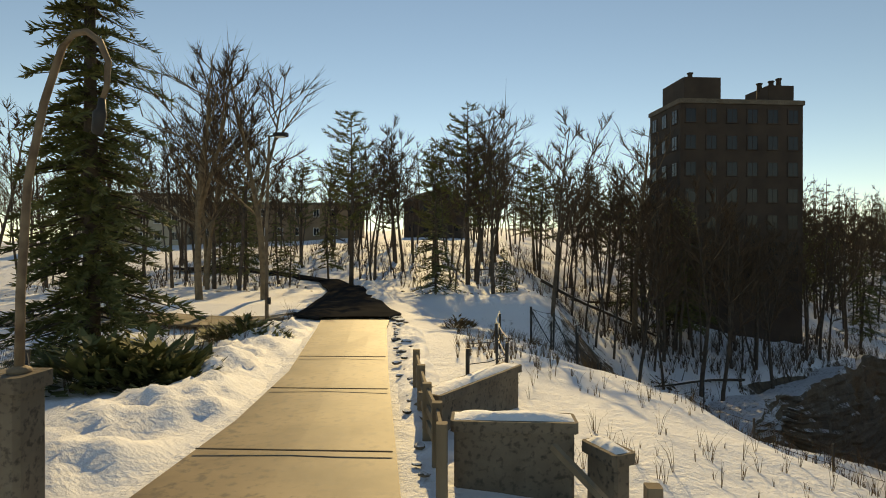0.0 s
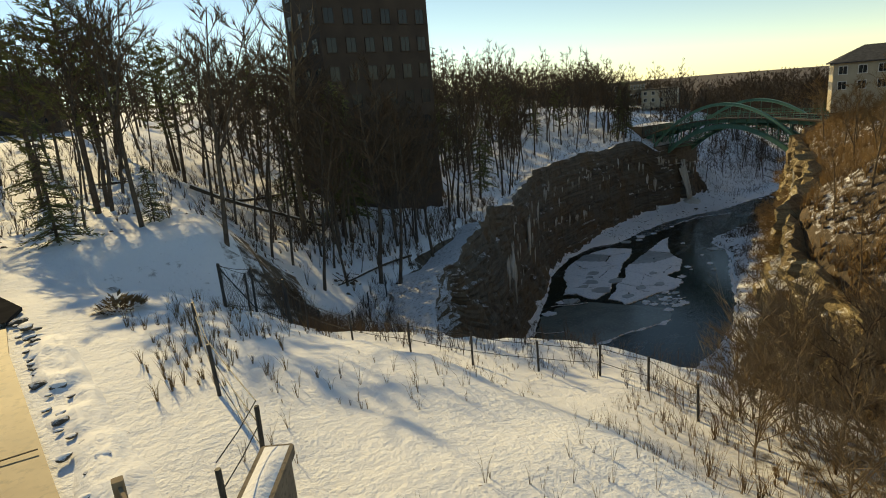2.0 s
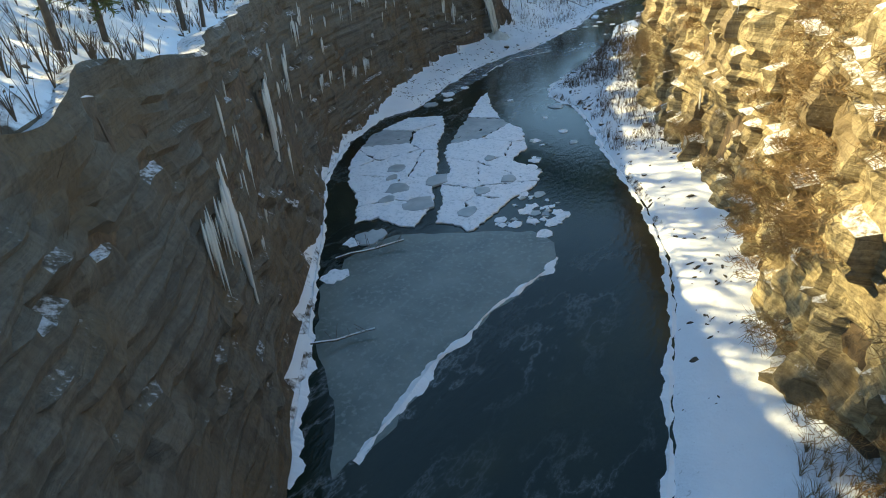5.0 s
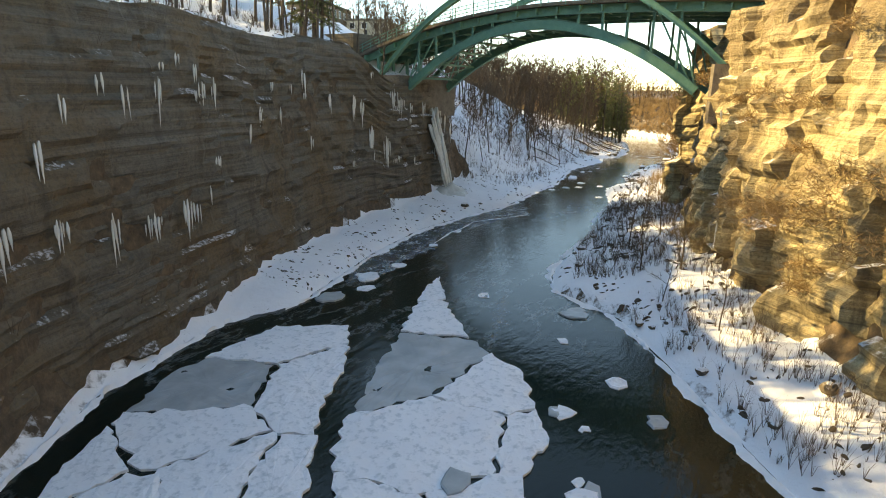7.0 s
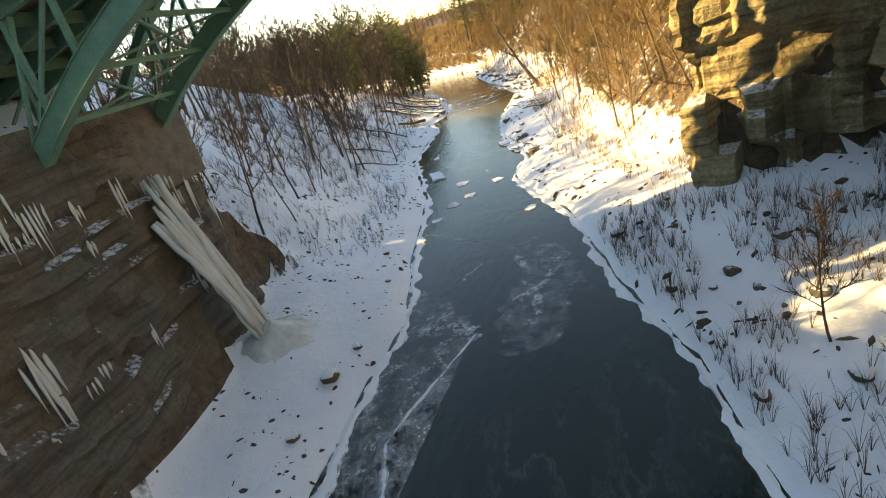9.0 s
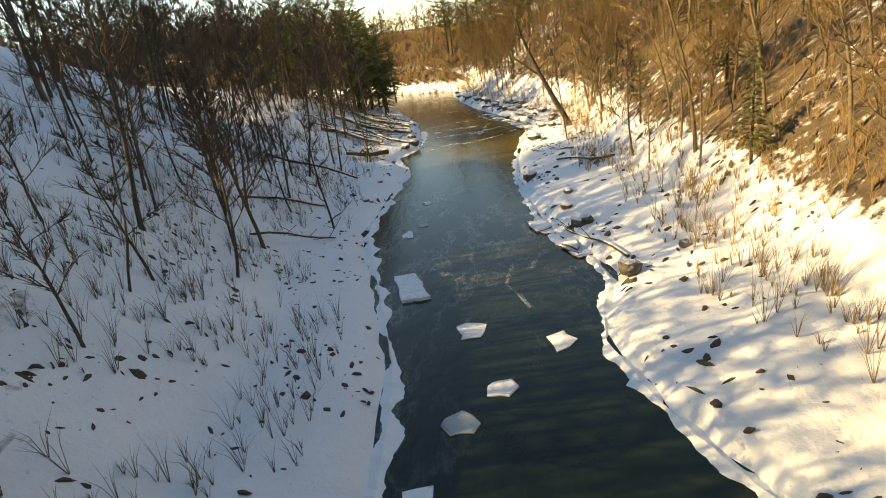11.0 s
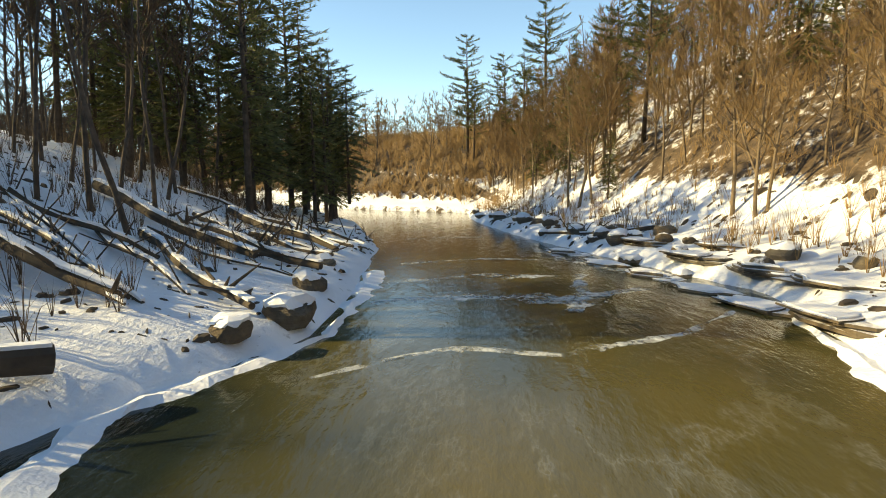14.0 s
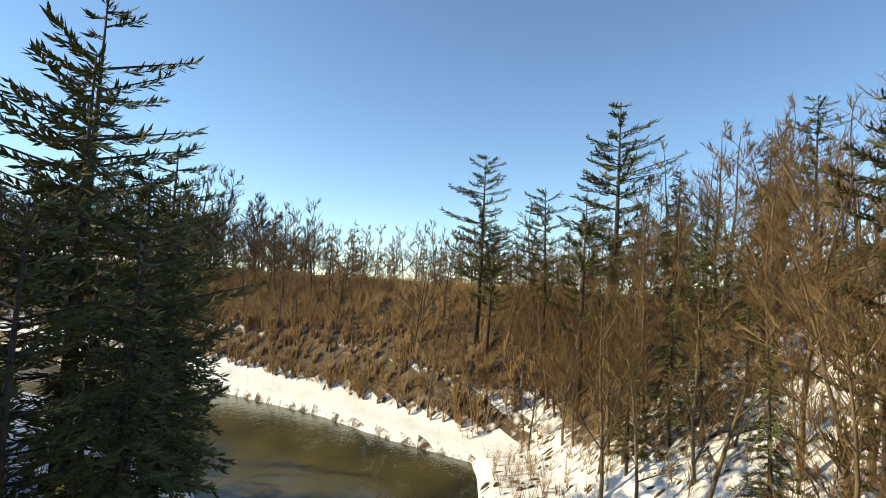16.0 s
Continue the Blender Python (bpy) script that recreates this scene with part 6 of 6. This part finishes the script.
def scatter(seed, count, xs, ys, kinds, sizes, ok, gap=1.6):
    """Random planting within a box where ok(x, y, distance from the rim, left) allows it."""
    rng = np.random.RandomState(seed)
    X, Y = rng.uniform(*xs, count * 12), rng.uniform(*ys, count * 12)
    D, Lf = rim_distance(X, Y)
    done, out = [], []
    for x, y, d, lf in zip(X, Y, D, Lf):
        if len(out) >= count:
            break
        if not ok(x, y, d, lf) or not free(x, y) or any((x - a) ** 2 + (y - b) ** 2 < gap * gap for a, b in done):
            continue
        done.append((x, y))
        out.append((kinds[rng.randint(len(kinds))], float(x), float(y), float(rng.uniform(*sizes)), float(rng.uniform(0, 360)), float(rng.uniform(-4, 4))))
    return out


B, L5, S3, G3 = [f"bare{k}" for k in range(5)], [f"lit{k}" for k in range(5)], [f"slim{k}" for k in range(3)], [f"grey{k}" for k in range(3)]
HM, PN = [f"hemlock{k}" for k in range(3)], [f"pine{k}" for k in range(3)]
NEAR = []
# wooded hill behind the path
NEAR += scatter(1, 122, (-40, 34), (44, 92), B + S3 * 2, (0.85, 1.3), lambda x, y, d, l: d > 3, 1.3)
NEAR += scatter(2, 13, (-30, 32), (54, 100), PN, (0.75, 1.0), lambda x, y, d, l: d > 4, 6)
NEAR += scatter(3, 7, (-24, -12), (42, 58), HM, (0.4, 0.65), lambda x, y, d, l: True, 2.0)
NEAR += scatter(19, 20, (16, 46), (50, 64), B + S3 + HM[:1], (0.8, 1.15), lambda x, y, d, l: d > 4, 1.1)
# above the south wall
NEAR += scatter(4, 78, (18, 128), (44, 140), B + S3, (0.95, 1.4), lambda x, y, d, l: l and 3.2 < d < 24, 1.4)
NEAR += scatter(5, 8, (50, 120), (90, 140), HM, (0.6, 0.85), lambda x, y, d, l: l and 6 < d < 24, 6)
NEAR += scatter(18, 16, (36, 100), (72, 130), PN + HM[:1], (0.75, 1.05), lambda x, y, d, l: l and 6 < d < 26, 4)
# left bank below the bridge
NEAR += scatter(6, 62, (150, 230), (108, 140), G3 * 2 + S3 + B, (0.6, 1.05), lambda x, y, d, l: l and (1.2 if x > 160 else 3) < d < 24, 1.3)
NEAR += scatter(7, 20, (236, 280), (113, 140), HM + PN, (0.85, 1.15), lambda x, y, d, l: l and 0.8 < d < 14, 2.2)
NEAR += scatter(16, 22, (112, 134), (112, 128), B + HM[:1], (0.8, 1.15), lambda x, y, d, l: l and 3.2 < d < 18, 1.5)
NEAR += scatter(8, 60, (196, 246), (110, 140), S3, (0.9, 1.35), lambda x, y, d, l: l and 1.0 < d < 20)
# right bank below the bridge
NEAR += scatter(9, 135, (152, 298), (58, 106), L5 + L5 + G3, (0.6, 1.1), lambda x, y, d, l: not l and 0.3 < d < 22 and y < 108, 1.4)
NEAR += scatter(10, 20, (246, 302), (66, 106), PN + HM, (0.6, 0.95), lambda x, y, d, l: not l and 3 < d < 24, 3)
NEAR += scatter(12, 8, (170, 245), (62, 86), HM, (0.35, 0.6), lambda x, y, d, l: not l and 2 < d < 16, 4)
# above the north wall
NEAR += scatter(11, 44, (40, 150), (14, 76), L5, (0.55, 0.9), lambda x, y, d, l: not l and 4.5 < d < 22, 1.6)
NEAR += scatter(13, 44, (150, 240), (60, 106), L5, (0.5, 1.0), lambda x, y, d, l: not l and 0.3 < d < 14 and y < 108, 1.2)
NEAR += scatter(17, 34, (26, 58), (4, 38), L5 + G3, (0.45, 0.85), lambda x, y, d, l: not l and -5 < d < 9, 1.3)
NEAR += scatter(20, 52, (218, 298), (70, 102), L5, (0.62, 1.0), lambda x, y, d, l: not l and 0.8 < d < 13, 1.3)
NEAR += scatter(21, 18, (196, 292), (70, 100), HM + PN, (0.32, 0.58), lambda x, y, d, l: not l and 1.5 < d < 11, 3)
NEAR += scatter(14, 16, (262, 296), (84, 110), L5 + HM[:1], (0.5, 0.9), lambda x, y, d, l: not l and 0.2 < d < 7, 1.3)
NEAR += scatter(15, 24, (150, 232), (108, 128), S3 + G3, (0.5, 1.0), lambda x, y, d, l: l and (1.2 if x > 160 else 3) < d < 14, 1.2)
_dist, _ = rim_distance(np.array([r[1] for r in NEAR]), np.array([r[2] for r in NEAR]))
_order = sorted(range(len(NEAR)), key=lambda i: _dist[i])
_single, _rest, _count = [], [], 0
for i in _order:
    if not NEAR[i][0].startswith(("hemlock", "pine")):
        _count += 1
        if _count > 265:
            _rest.append(NEAR[i])
            continue
    _single.append(NEAR[i])
for row in _single:
    plant(*row)


def joined_trees(name, rows, label):
    """The trees further back, joined."""
    V, F, M = [], [], []
    mats = [MAT["bark"], MAT["twig"], MAT["lit_bark"], MAT["lit_rusty_twig"]]
    for kind, x, y, sc, rz, tilt in rows:
        c, sn, z = math.cos(radians(rz)) * sc, math.sin(radians(rz)) * sc, lz(x, y)
        for k, (P, polys) in enumerate(RAW[kind]):
            q = len(V)
            V.extend(np.c_[x + P[:, 0] * c - P[:, 1] * sn, y + P[:, 0] * sn + P[:, 1] * c, z + P[:, 2] * sc].tolist())
            F.extend([tuple(i + q for i in f) for f in polys])
            M.extend([k + (2 if kind.startswith("lit") else 0)] * len(polys))
    me = bpy.data.meshes.new(name)
    me.from_pydata(V, [], F)
    for m in mats:
        me.materials.append(m)
    me.polygons.foreach_set("material_index", M)
    tagged(new(name, me), label, "woods", kind="stuff")


joined_trees("woods", _rest, "leafless trees further back in the woods")
# trees that stand out one by one
plant("spruce", -10.9, 17.0, 1.0, 20)
plant("young_spruce", -1.6, 41.0, 1.3)
plant("young_spruce", 3.4, 44, 0.7, 80)
plant("oak0", -17.2, 37, 1.0, 40)
plant("oak1", -12.9, 37.4, 1.0, 200)
plant("oak0", -23, 50, 0.95, 120)
plant("oak1", -20, 44, 0.8, 300)
plant("leaner", 214.4, 88.6, 1.0, 105)
plant("slim0", 211.5, 110.6, 1.0, 20)
plant("slim1", 210.9, 110.9, 0.9, 140)
plant("grey1", 189.7, 109.8, 0.9, 60)
plant("slim2", 207.6, 113.6, 1.1, 60)
plant("slim0", 205.2, 112.4, 1.05, 200)
plant("slim1", 209.2, 89.8, 0.9, 40)
plant("grey0", 193.0, 113.7, 0.95, 10)
plant("grey1", 185.6, 115.4, 1.1, 200)
plant("grey2", 184.9, 115.2, 1.0, 90)
plant("pine0", 296.4, 104.6, 1.12, 10)
plant("pine1", 288.6, 93.8, 1.3, 80)
plant("pine2", 285.2, 96.8, 1.0, 10)
plant("hemlock1", 254.8, 113.0, 0.78, 0, 0, 2.6)
plant("pine0", -9.0, 46.5, 0.92, 30)
plant("pine1", 0.5, 50.5, 1.0, 70)
plant("oak1", 16.6, 57.0, 1.2, 20)
plant("slim1", 15.8, 45.0, 1.2, 0)
plant("bare1", 6.4, 38.0, 1.0, 30)
plant("bare3", 2.6, 42.5, 1.05, 250)
for k, (x, y, sc) in enumerate([(16.4, 10.6, 0.5), (18.2, 12.6, 0.6), (19.6, 10.2, 0.7), (17.2, 8.2, 0.6), (20.8, 14.4, 0.55), (21.4, 12.0, 0.7), (15.4, 7.4, 0.5), (18.6, 6.4, 0.75), (22.6, 9.4, 0.8), (20.4, 7.6, 0.8), (23.6, 13.0, 0.6), (14.2, 5.4, 0.5)]):
    plant(("grey0", "shrub1", "grey2")[k % 3], x, y, sc * (1.6 if k % 3 == 1 else 1.0), 70 * k)
for k, (x, y, sc) in enumerate([(15.2, 12.2, 0.7), (16.8, 9.4, 0.9), (14.0, 9.2, 0.7), (19.0, 8.6, 1.1), (21.0, 10.6, 1.1), (17.4, 14.0, 0.6), (13.4, 6.6, 0.8), (16.4, 5.6, 1.0), (19.6, 5.0, 1.2)]):
    plant(("shrub0", "shrub1", "shrub2")[k % 3], x, y, sc, 50 * k)
for k, (x, y, sc) in enumerate([(246, 117.6, 1.2), (250, 119.4, 1.3), (242.5, 116.4, 1.1), (254, 119.6, 1.25), (258, 121, 1.2), (260, 118.4, 1.35), (264, 121, 1.4)]):
    plant(("hemlock0", "hemlock1", "pine1", "hemlock2")[k % 4], x, y, sc, 63 * k)
plant("hemlock0", 262.5, 116.2, 1.02, 0)
plant("hemlock1", 265.8, 118.0, 1.1, 47)
plant("pine2", 268.6, 119.8, 1.12, 94)
plant("pine1", 259.4, 115.6, 0.95, 141)
plant("hemlock1", 256.2, 115.0, 0.86, 188)
plant("pine0", 252.8, 114.4, 0.82, 235)
plant("hemlock0", 249.0, 114.2, 0.78, 282)
plant("hemlock1", 271.4, 121.6, 1.15, 329)
plant("lit1", 118.6, 73.4, 0.6, 0, 0, 2.0)
plant("grey1", 121.5, 77.0, 0.6, 50)
plant("grey0", 126.8, 79.4, 0.7, 10)
plant("grey2", 133.5, 81.2, 0.65, 110)
plant("grey1", 108.6, 69.2, 0.5, 200)
plant("grey0", 129.4, 80.6, 0.55, 150)
plant("grey2", 117.4, 76.2, 0.5, 20)
plant("lit2", 131.0, 77.4, 0.55, 80)
plant("grey1", 136.6, 80.4, 0.6, 240)
plant("grey0", 112.4, 73.4, 0.45, 310)


# ============ far woods and undergrowth ============
def woods(name, seed, count, xs, ys, ok, sizes, kinds, label, mat_twig):
    """Many simplified trees joined as one wood."""
    rng = np.random.RandomState(seed)
    X, Y = rng.uniform(*xs, count * 10), rng.uniform(*ys, count * 10)
    D, Lf = rim_distance(X, Y)
    V, F, M, n = [], [], [], 0
    for x, y, d, lf in zip(X, Y, D, Lf):
        if n >= count:
            break
        if not ok(x, y, d, lf) or not free(x, y):
            continue
        tv, tf, cv, cf = kinds[rng.randint(len(kinds))]
        s, a = rng.uniform(*sizes), rng.uniform(0, 6.28)
        c, sn = math.cos(a) * s, math.sin(a) * s
        z = lz(x, y)
        for vv, ff, mi in ((tv, tf, 0), (cv, cf, 1)):
            q = len(V)
            P = np.array(vv)
            V.extend(np.c_[x + P[:, 0] * c - P[:, 1] * sn, y + P[:, 0] * sn + P[:, 1] * c, z + P[:, 2] * s].tolist())
            F.extend([tuple(i + q for i in f) for f in ff])
            M.extend([mi] * len(ff))
        n += 1
    me = mesh_of(name, V, F, [MAT["bark"], MAT[mat_twig]])
    me.polygons.foreach_set("material_index", M)
    return tagged(new(name, me), label, "woods", kind="stuff")


LOW = [bare_tree(200 + k, 13.0, 0.38, 0.24, 9, 6, subs=4, fine=0.03) for k in range(4)]
THIN = [bare_tree(240 + k, 13.0, 0.42, 0.14, 9, 6, subs=5, fine=0.045) for k in range(3)]
LOWC = [conifer(220 + k, 13.0, 0.19, 0.15, 9, ragged=0.4) for k in range(2)]
woods("far_woods", 21, 190, (-140, 60), (88, 210), lambda x, y, d, l: d > 5, (0.85, 1.3), LOW + LOWC[:1], "leafless woods on the hill", "twig")
woods("far_woods", 22, 140, (40, 140), (108, 190), lambda x, y, d, l: l and d > 22, (1.0, 1.5), LOW + LOWC[:1], "leafless woods above the cliff", "twig")
woods("far_woods", 23, 160, (150, 300), (122, 200), lambda x, y, d, l: l and d > 20, (0.7, 1.1), LOW + LOWC, "mixed bare woods beyond the left bank", "twig")
woods("far_woods", 24, 210, (150, 330), (10, 92), lambda x, y, d, l: (not l) and d > 16, (0.7, 1.1), LOW, "russet bare woods above the sunlit bank", "lit_rusty_twig")
woods("far_woods", 25, 440, (294, 400), (70, 240), lambda x, y, d, l: (not l) and d > 0.6, (0.4, 0.85), THIN + LOWC[:1], "russet and evergreen woods at the river bend", "lit_rusty_twig")
woods("far_woods", 28, 260, (140, 360), (190, 300), lambda x, y, d, l: d > 8, (1.0, 1.6), THIN + LOWC[:1], "distant bare woods beyond the bridge", "twig")
woods("far_woods", 31, 260, (250, 428), (150, 268), lambda x, y, d, l: d > 8, (1.1, 1.7), THIN, "distant bare woods along the skyline", "twig")
woods("far_woods", 32, 120, (150, 225), (128, 225), lambda x, y, d, l: d > 14, (1.0, 1.4), LOW, "bare woods on the upland behind the bridge", "twig")
woods("far_woods", 29, 220, (150, 420), (-60, 40), lambda x, y, d, l: d > 8, (1.0, 1.6), THIN, "distant bare woods on the far upland", "lit_rusty_twig")
woods("far_woods", 26, 90, (20, 150), (-30, 60), lambda x, y, d, l: (not l) and d > 16, (0.6, 0.95), LOW, "bare woods behind the house", "lit_rusty_twig")
woods("far_woods", 27, 60, (-110, -18), (0, 90), lambda x, y, d, l: x < -30 or y > 60, (0.8, 1.2), LOW + LOWC, "bare woods beyond the lane", "twig")


def stalks(name, seed, count, xs, ys, ok, high, mat, label, fan=5, thick=0.012):
    """Tufts of thin stems: weeds, saplings and dry brush."""
    rng = np.random.RandomState(seed)
    X, Y = rng.uniform(*xs, count * 8), rng.uniform(*ys, count * 8)
    D, Lf = rim_distance(X, Y)
    V, F, n = [], [], 0
    for x, y, d, lf in zip(X, Y, D, Lf):
        if n >= count:
            break
        if not ok(x, y, d, lf):
            continue
        z = lz(x, y)
        H = rng.uniform(*high)
        for k in range(fan):
            a, t = rng.uniform(0, 6.28), rng.uniform(0.1, 0.6)
            top = (x + math.cos(a) * H * t, y + math.sin(a) * H * t, z + H * rng.uniform(0.6, 1.0))
            mid = (x + math.cos(a) * H * t * 0.35, y + math.sin(a) * H * t * 0.35, z + H * 0.45)
            q = len(V)
            V += [(x - thick, y, z - 0.1), (x + thick, y, z - 0.1), (x, y + thick, z - 0.1), (mid[0] - thick * .7, mid[1], mid[2]), (mid[0] + thick * .7, mid[1], mid[2]), (mid[0], mid[1] + thick * .7, mid[2]), top]
            F += [(q, q + 1, q + 4, q + 3), (q + 1, q + 2, q + 5, q + 4), (q + 2, q, q + 3, q + 5), (q + 3, q + 4, q + 6), (q + 4, q + 5, q + 6), (q + 5, q + 3, q + 6)]
        n += 1
    return tagged(new(name, mesh_of(name, V, F, MAT[mat])), label, "brush", kind="stuff")


stalks("dry_weeds", 31, 760, (2, 19), (8, 32), lambda x, y, d, l: d > 1 and vnoise(x * 0.5, y * 0.5) > -0.1, (0.12, 0.75), "dead", "dry brown weed stalks poking through snow", 4, 0.005)
stalks("dry_weeds", 32, 600, (8, 24), (12, 46), lambda x, y, d, l: 0 < d < 6, (0.3, 1.5), "twig", "dry weeds and saplings along the rim", 4, 0.009)
stalks("dry_grass", 33, 90, (0.6, 4.6), (17, 26), lambda x, y, d, l: True, (0.3, 0.8), "dead", "tawny dry grass tufts in the snow", 9, 0.006)
stalks("dry_weeds", 34, 60, (-12, -6.5), (12, 27), lambda x, y, d, l: True, (0.5, 1.2), "dead", "leafless garden shrubs in snow", 9, 0.007)
stalks("brush", 35, 800, (15, 130), (40, 130), lambda x, y, d, l: l and 0.5 < d < 16, (0.8, 2.4), "twig", "bare brush along the cliff top", 6, 0.016)
stalks("brush", 36, 2600, (34, 152), (5, 84), lambda x, y, d, l: not l and 1.5 < d < 16, (0.8, 2.4), "lit_rusty_twig", "russet brush on the slope above the cliff", 9, 0.035)
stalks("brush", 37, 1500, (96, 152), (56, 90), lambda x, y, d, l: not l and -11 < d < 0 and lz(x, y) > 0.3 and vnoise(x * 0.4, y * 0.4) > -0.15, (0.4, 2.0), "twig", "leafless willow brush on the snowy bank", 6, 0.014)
stalks("brush", 38, 4200, (150, 300), (60, 106), lambda x, y, d, l: not l and -3 < d < 18 and lz(x, y) > 0.4 and vnoise(x * 0.3, y * 0.3) > -0.25, (0.3, 2.6), "lit_rusty_twig", "russet undergrowth on the sunlit bank", 7, 0.016)
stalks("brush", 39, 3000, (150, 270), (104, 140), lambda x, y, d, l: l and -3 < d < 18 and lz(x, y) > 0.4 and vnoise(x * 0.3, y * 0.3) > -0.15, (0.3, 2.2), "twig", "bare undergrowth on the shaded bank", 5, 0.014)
stalks("brush", 46, 360, (14, 48), (48, 72), lambda x, y, d, l: l and d > 2.5, (0.8, 2.8), "twig", "dense bare thicket below the tower", 7, 0.02)
stalks("brush", 41, 1500, (-40, 34), (44, 100), lambda x, y, d, l: d > 3 and free(x, y), (0.5, 2.2), "twig", "bare undergrowth on the wooded hill", 5, 0.016)
stalks("brush", 42, 900, (8, 24), (26, 40), lambda x, y, d, l: 0 < d < 9 and free(x, y), (0.4, 1.6), "twig", "tangled bushes in the hollow by the rim", 7, 0.01)
stalks("brush", 44, 600, (11.5, 27), (-2, 17), lambda x, y, d, l: x > 11.8 + 0.5 * max(0, y - 11) and d > -1, (0.4, 1.9), "tan_twig", "leafless shrubs on the lip of the gorge", 6, 0.009)
stalks("brush", 45, 220, (11.5, 27), (-2, 15), lambda x, y, d, l: x > 11.8 + 0.5 * max(0, y - 11) and d > -1, (0.3, 1.3), "dead", "dry brown bracken on the lip of the gorge", 7, 0.012)
stalks("brush", 43, 2200, (28, 60), (2, 40), lambda x, y, d, l: not l and -7 < d < 8, (0.6, 2.2), "lit_rusty_twig", "dense dry brush below the rim", 8, 0.02)
stalks("brush", 40, 3800, (288, 345), (95, 180), lambda x, y, d, l: not l and 0 < d < 24, (1.0, 3.0), "lit_rusty_twig", "russet brush on the bend", 9, 0.05)


def juniper(x, y, r, seed, mat="needle"):
    rng = random.Random(seed)
    V, F = [], []
    for k in range(int(420 * r)):
        a, u = rng.uniform(0, 6.28), rng.random() ** 0.6
        p = Vector((math.cos(a) * r * u, math.sin(a) * r * u * 0.8, rng.uniform(0.02, 0.62) * r * (1.1 - u)))
        out = (Vector((math.cos(a), math.sin(a), rng.uniform(0.1, 0.9))) + Vector((rng.uniform(-.6, .6), rng.uniform(-.6, .6), 0))).normalized()
        ln = rng.uniform(0.2, 0.5) * r
        sd = out.cross(Vector((0.2, 0.1, 1))).normalized() * ln * 0.16
        c = len(V)
        V += [p, p + out * ln * 0.5 + sd, p + out * ln, p + out * ln * 0.5 - sd]
        F += [(c, c + 1, c + 2), (c, c + 2, c + 3)]
    thing("juniper_shrub", mesh_of("juniper_shrub", V, F, MAT[mat]), pose(x, y, lz(x, y)), "low spreading dark green juniper shrub in snow", "shrub", "juniper shrubs by the path")


for k, (x, y, r) in enumerate([(-7.2, 13.9, 1.7), (-8.6, 13.6, 1.8), (-7.2, 20.4, 1.4), (-6.4, 20.1, 0.9), (-8.2, 20.7, 1.0), (-6.4, 13.6, 1.1)]):
    juniper(x, y, r, k)
juniper(0.6, 27.0, 0.8, 20, "dead")
juniper(-6.4, 18.8, 0.5, 21, "dead")


def brush_mound(x, y, r, seed, label, z=None, mat="lit_rusty_twig", h=1.0):
    """A hanging tangle of dry stems."""
    rng = random.Random(seed)
    V, F = [], []
    for k in range(int(150 * r)):
        a, u = rng.uniform(0, 6.28), rng.random() ** 0.5
        p = Vector((math.cos(a) * r * u, math.sin(a) * r * u, rng.uniform(0, 0.8) * h * r * (1 - u * 0.7)))
        out = Vector((rng.uniform(-1, 1), rng.uniform(-1, 1), rng.uniform(-0.7, 0.9))).normalized() * rng.uniform(0.4, 1.0)
        tube(V, F, [p, p + out * 0.6 + Vector((0, 0, -0.05)), p + out], [0.02, 0.014, 0.004], 3, False)
    thing("brush_mound", mesh_of("brush_mound", V, F, MAT[mat]), pose(x, y, lz(x, y) if z is None else z), label, "brush", "brush tangles")


for k in range(100):
    rngk = random.Random(300 + k)
    x = rngk.uniform(62, 146) if k < 46 else rngk.uniform(46, 80)
    p, nrm, d = wall_point(RIGHT_FEET, x)
    zz = rngk.uniform(3, 20) if k < 46 else rngk.uniform(2, 18)
    o = 0.9 - 0.1 * zz
    brush_mound(p.x + nrm.x * o, p.y + nrm.y * o, rngk.uniform(0.8, 1.9), k, "russet dry brush clinging to the sunlit cliff", zz)
for k, (x, y, z, r) in enumerate([(108, 66.2, 9.5, 3.0), (105.4, 64.0, 11.5, 2.4), (103, 62.4, 8.5, 2.2), (110.5, 67.6, 8.0, 2.2)]):
    brush_mound(x, y, r, 50 + k, "large tangle of russet dry brush on a cliff ledge", z)
for k, (x, y, r) in enumerate([(294.5, 108.5, 2.2), (297, 112.6, 2.6), (299.8, 116.4, 2.4), (302.4, 120.4, 2.4), (306, 126, 2.6), (291.5, 103.5, 2.2)]):
    brush_mound(x, y, r, 120 + k, "russet tangle of dry brush on the bend", None, "lit_rusty_twig", 0.8)
for k, (x, y, r) in enumerate([(10.2, 33.6, 1.6), (12.4, 34.4, 1.9), (14.6, 35.2, 1.7), (16.6, 36.2, 1.4), (9.0, 31.6, 1.2)]):
    brush_mound(x, y, r, 80 + k, "dark leafless bush tangle in the hollow", None, "twig", 0.8)
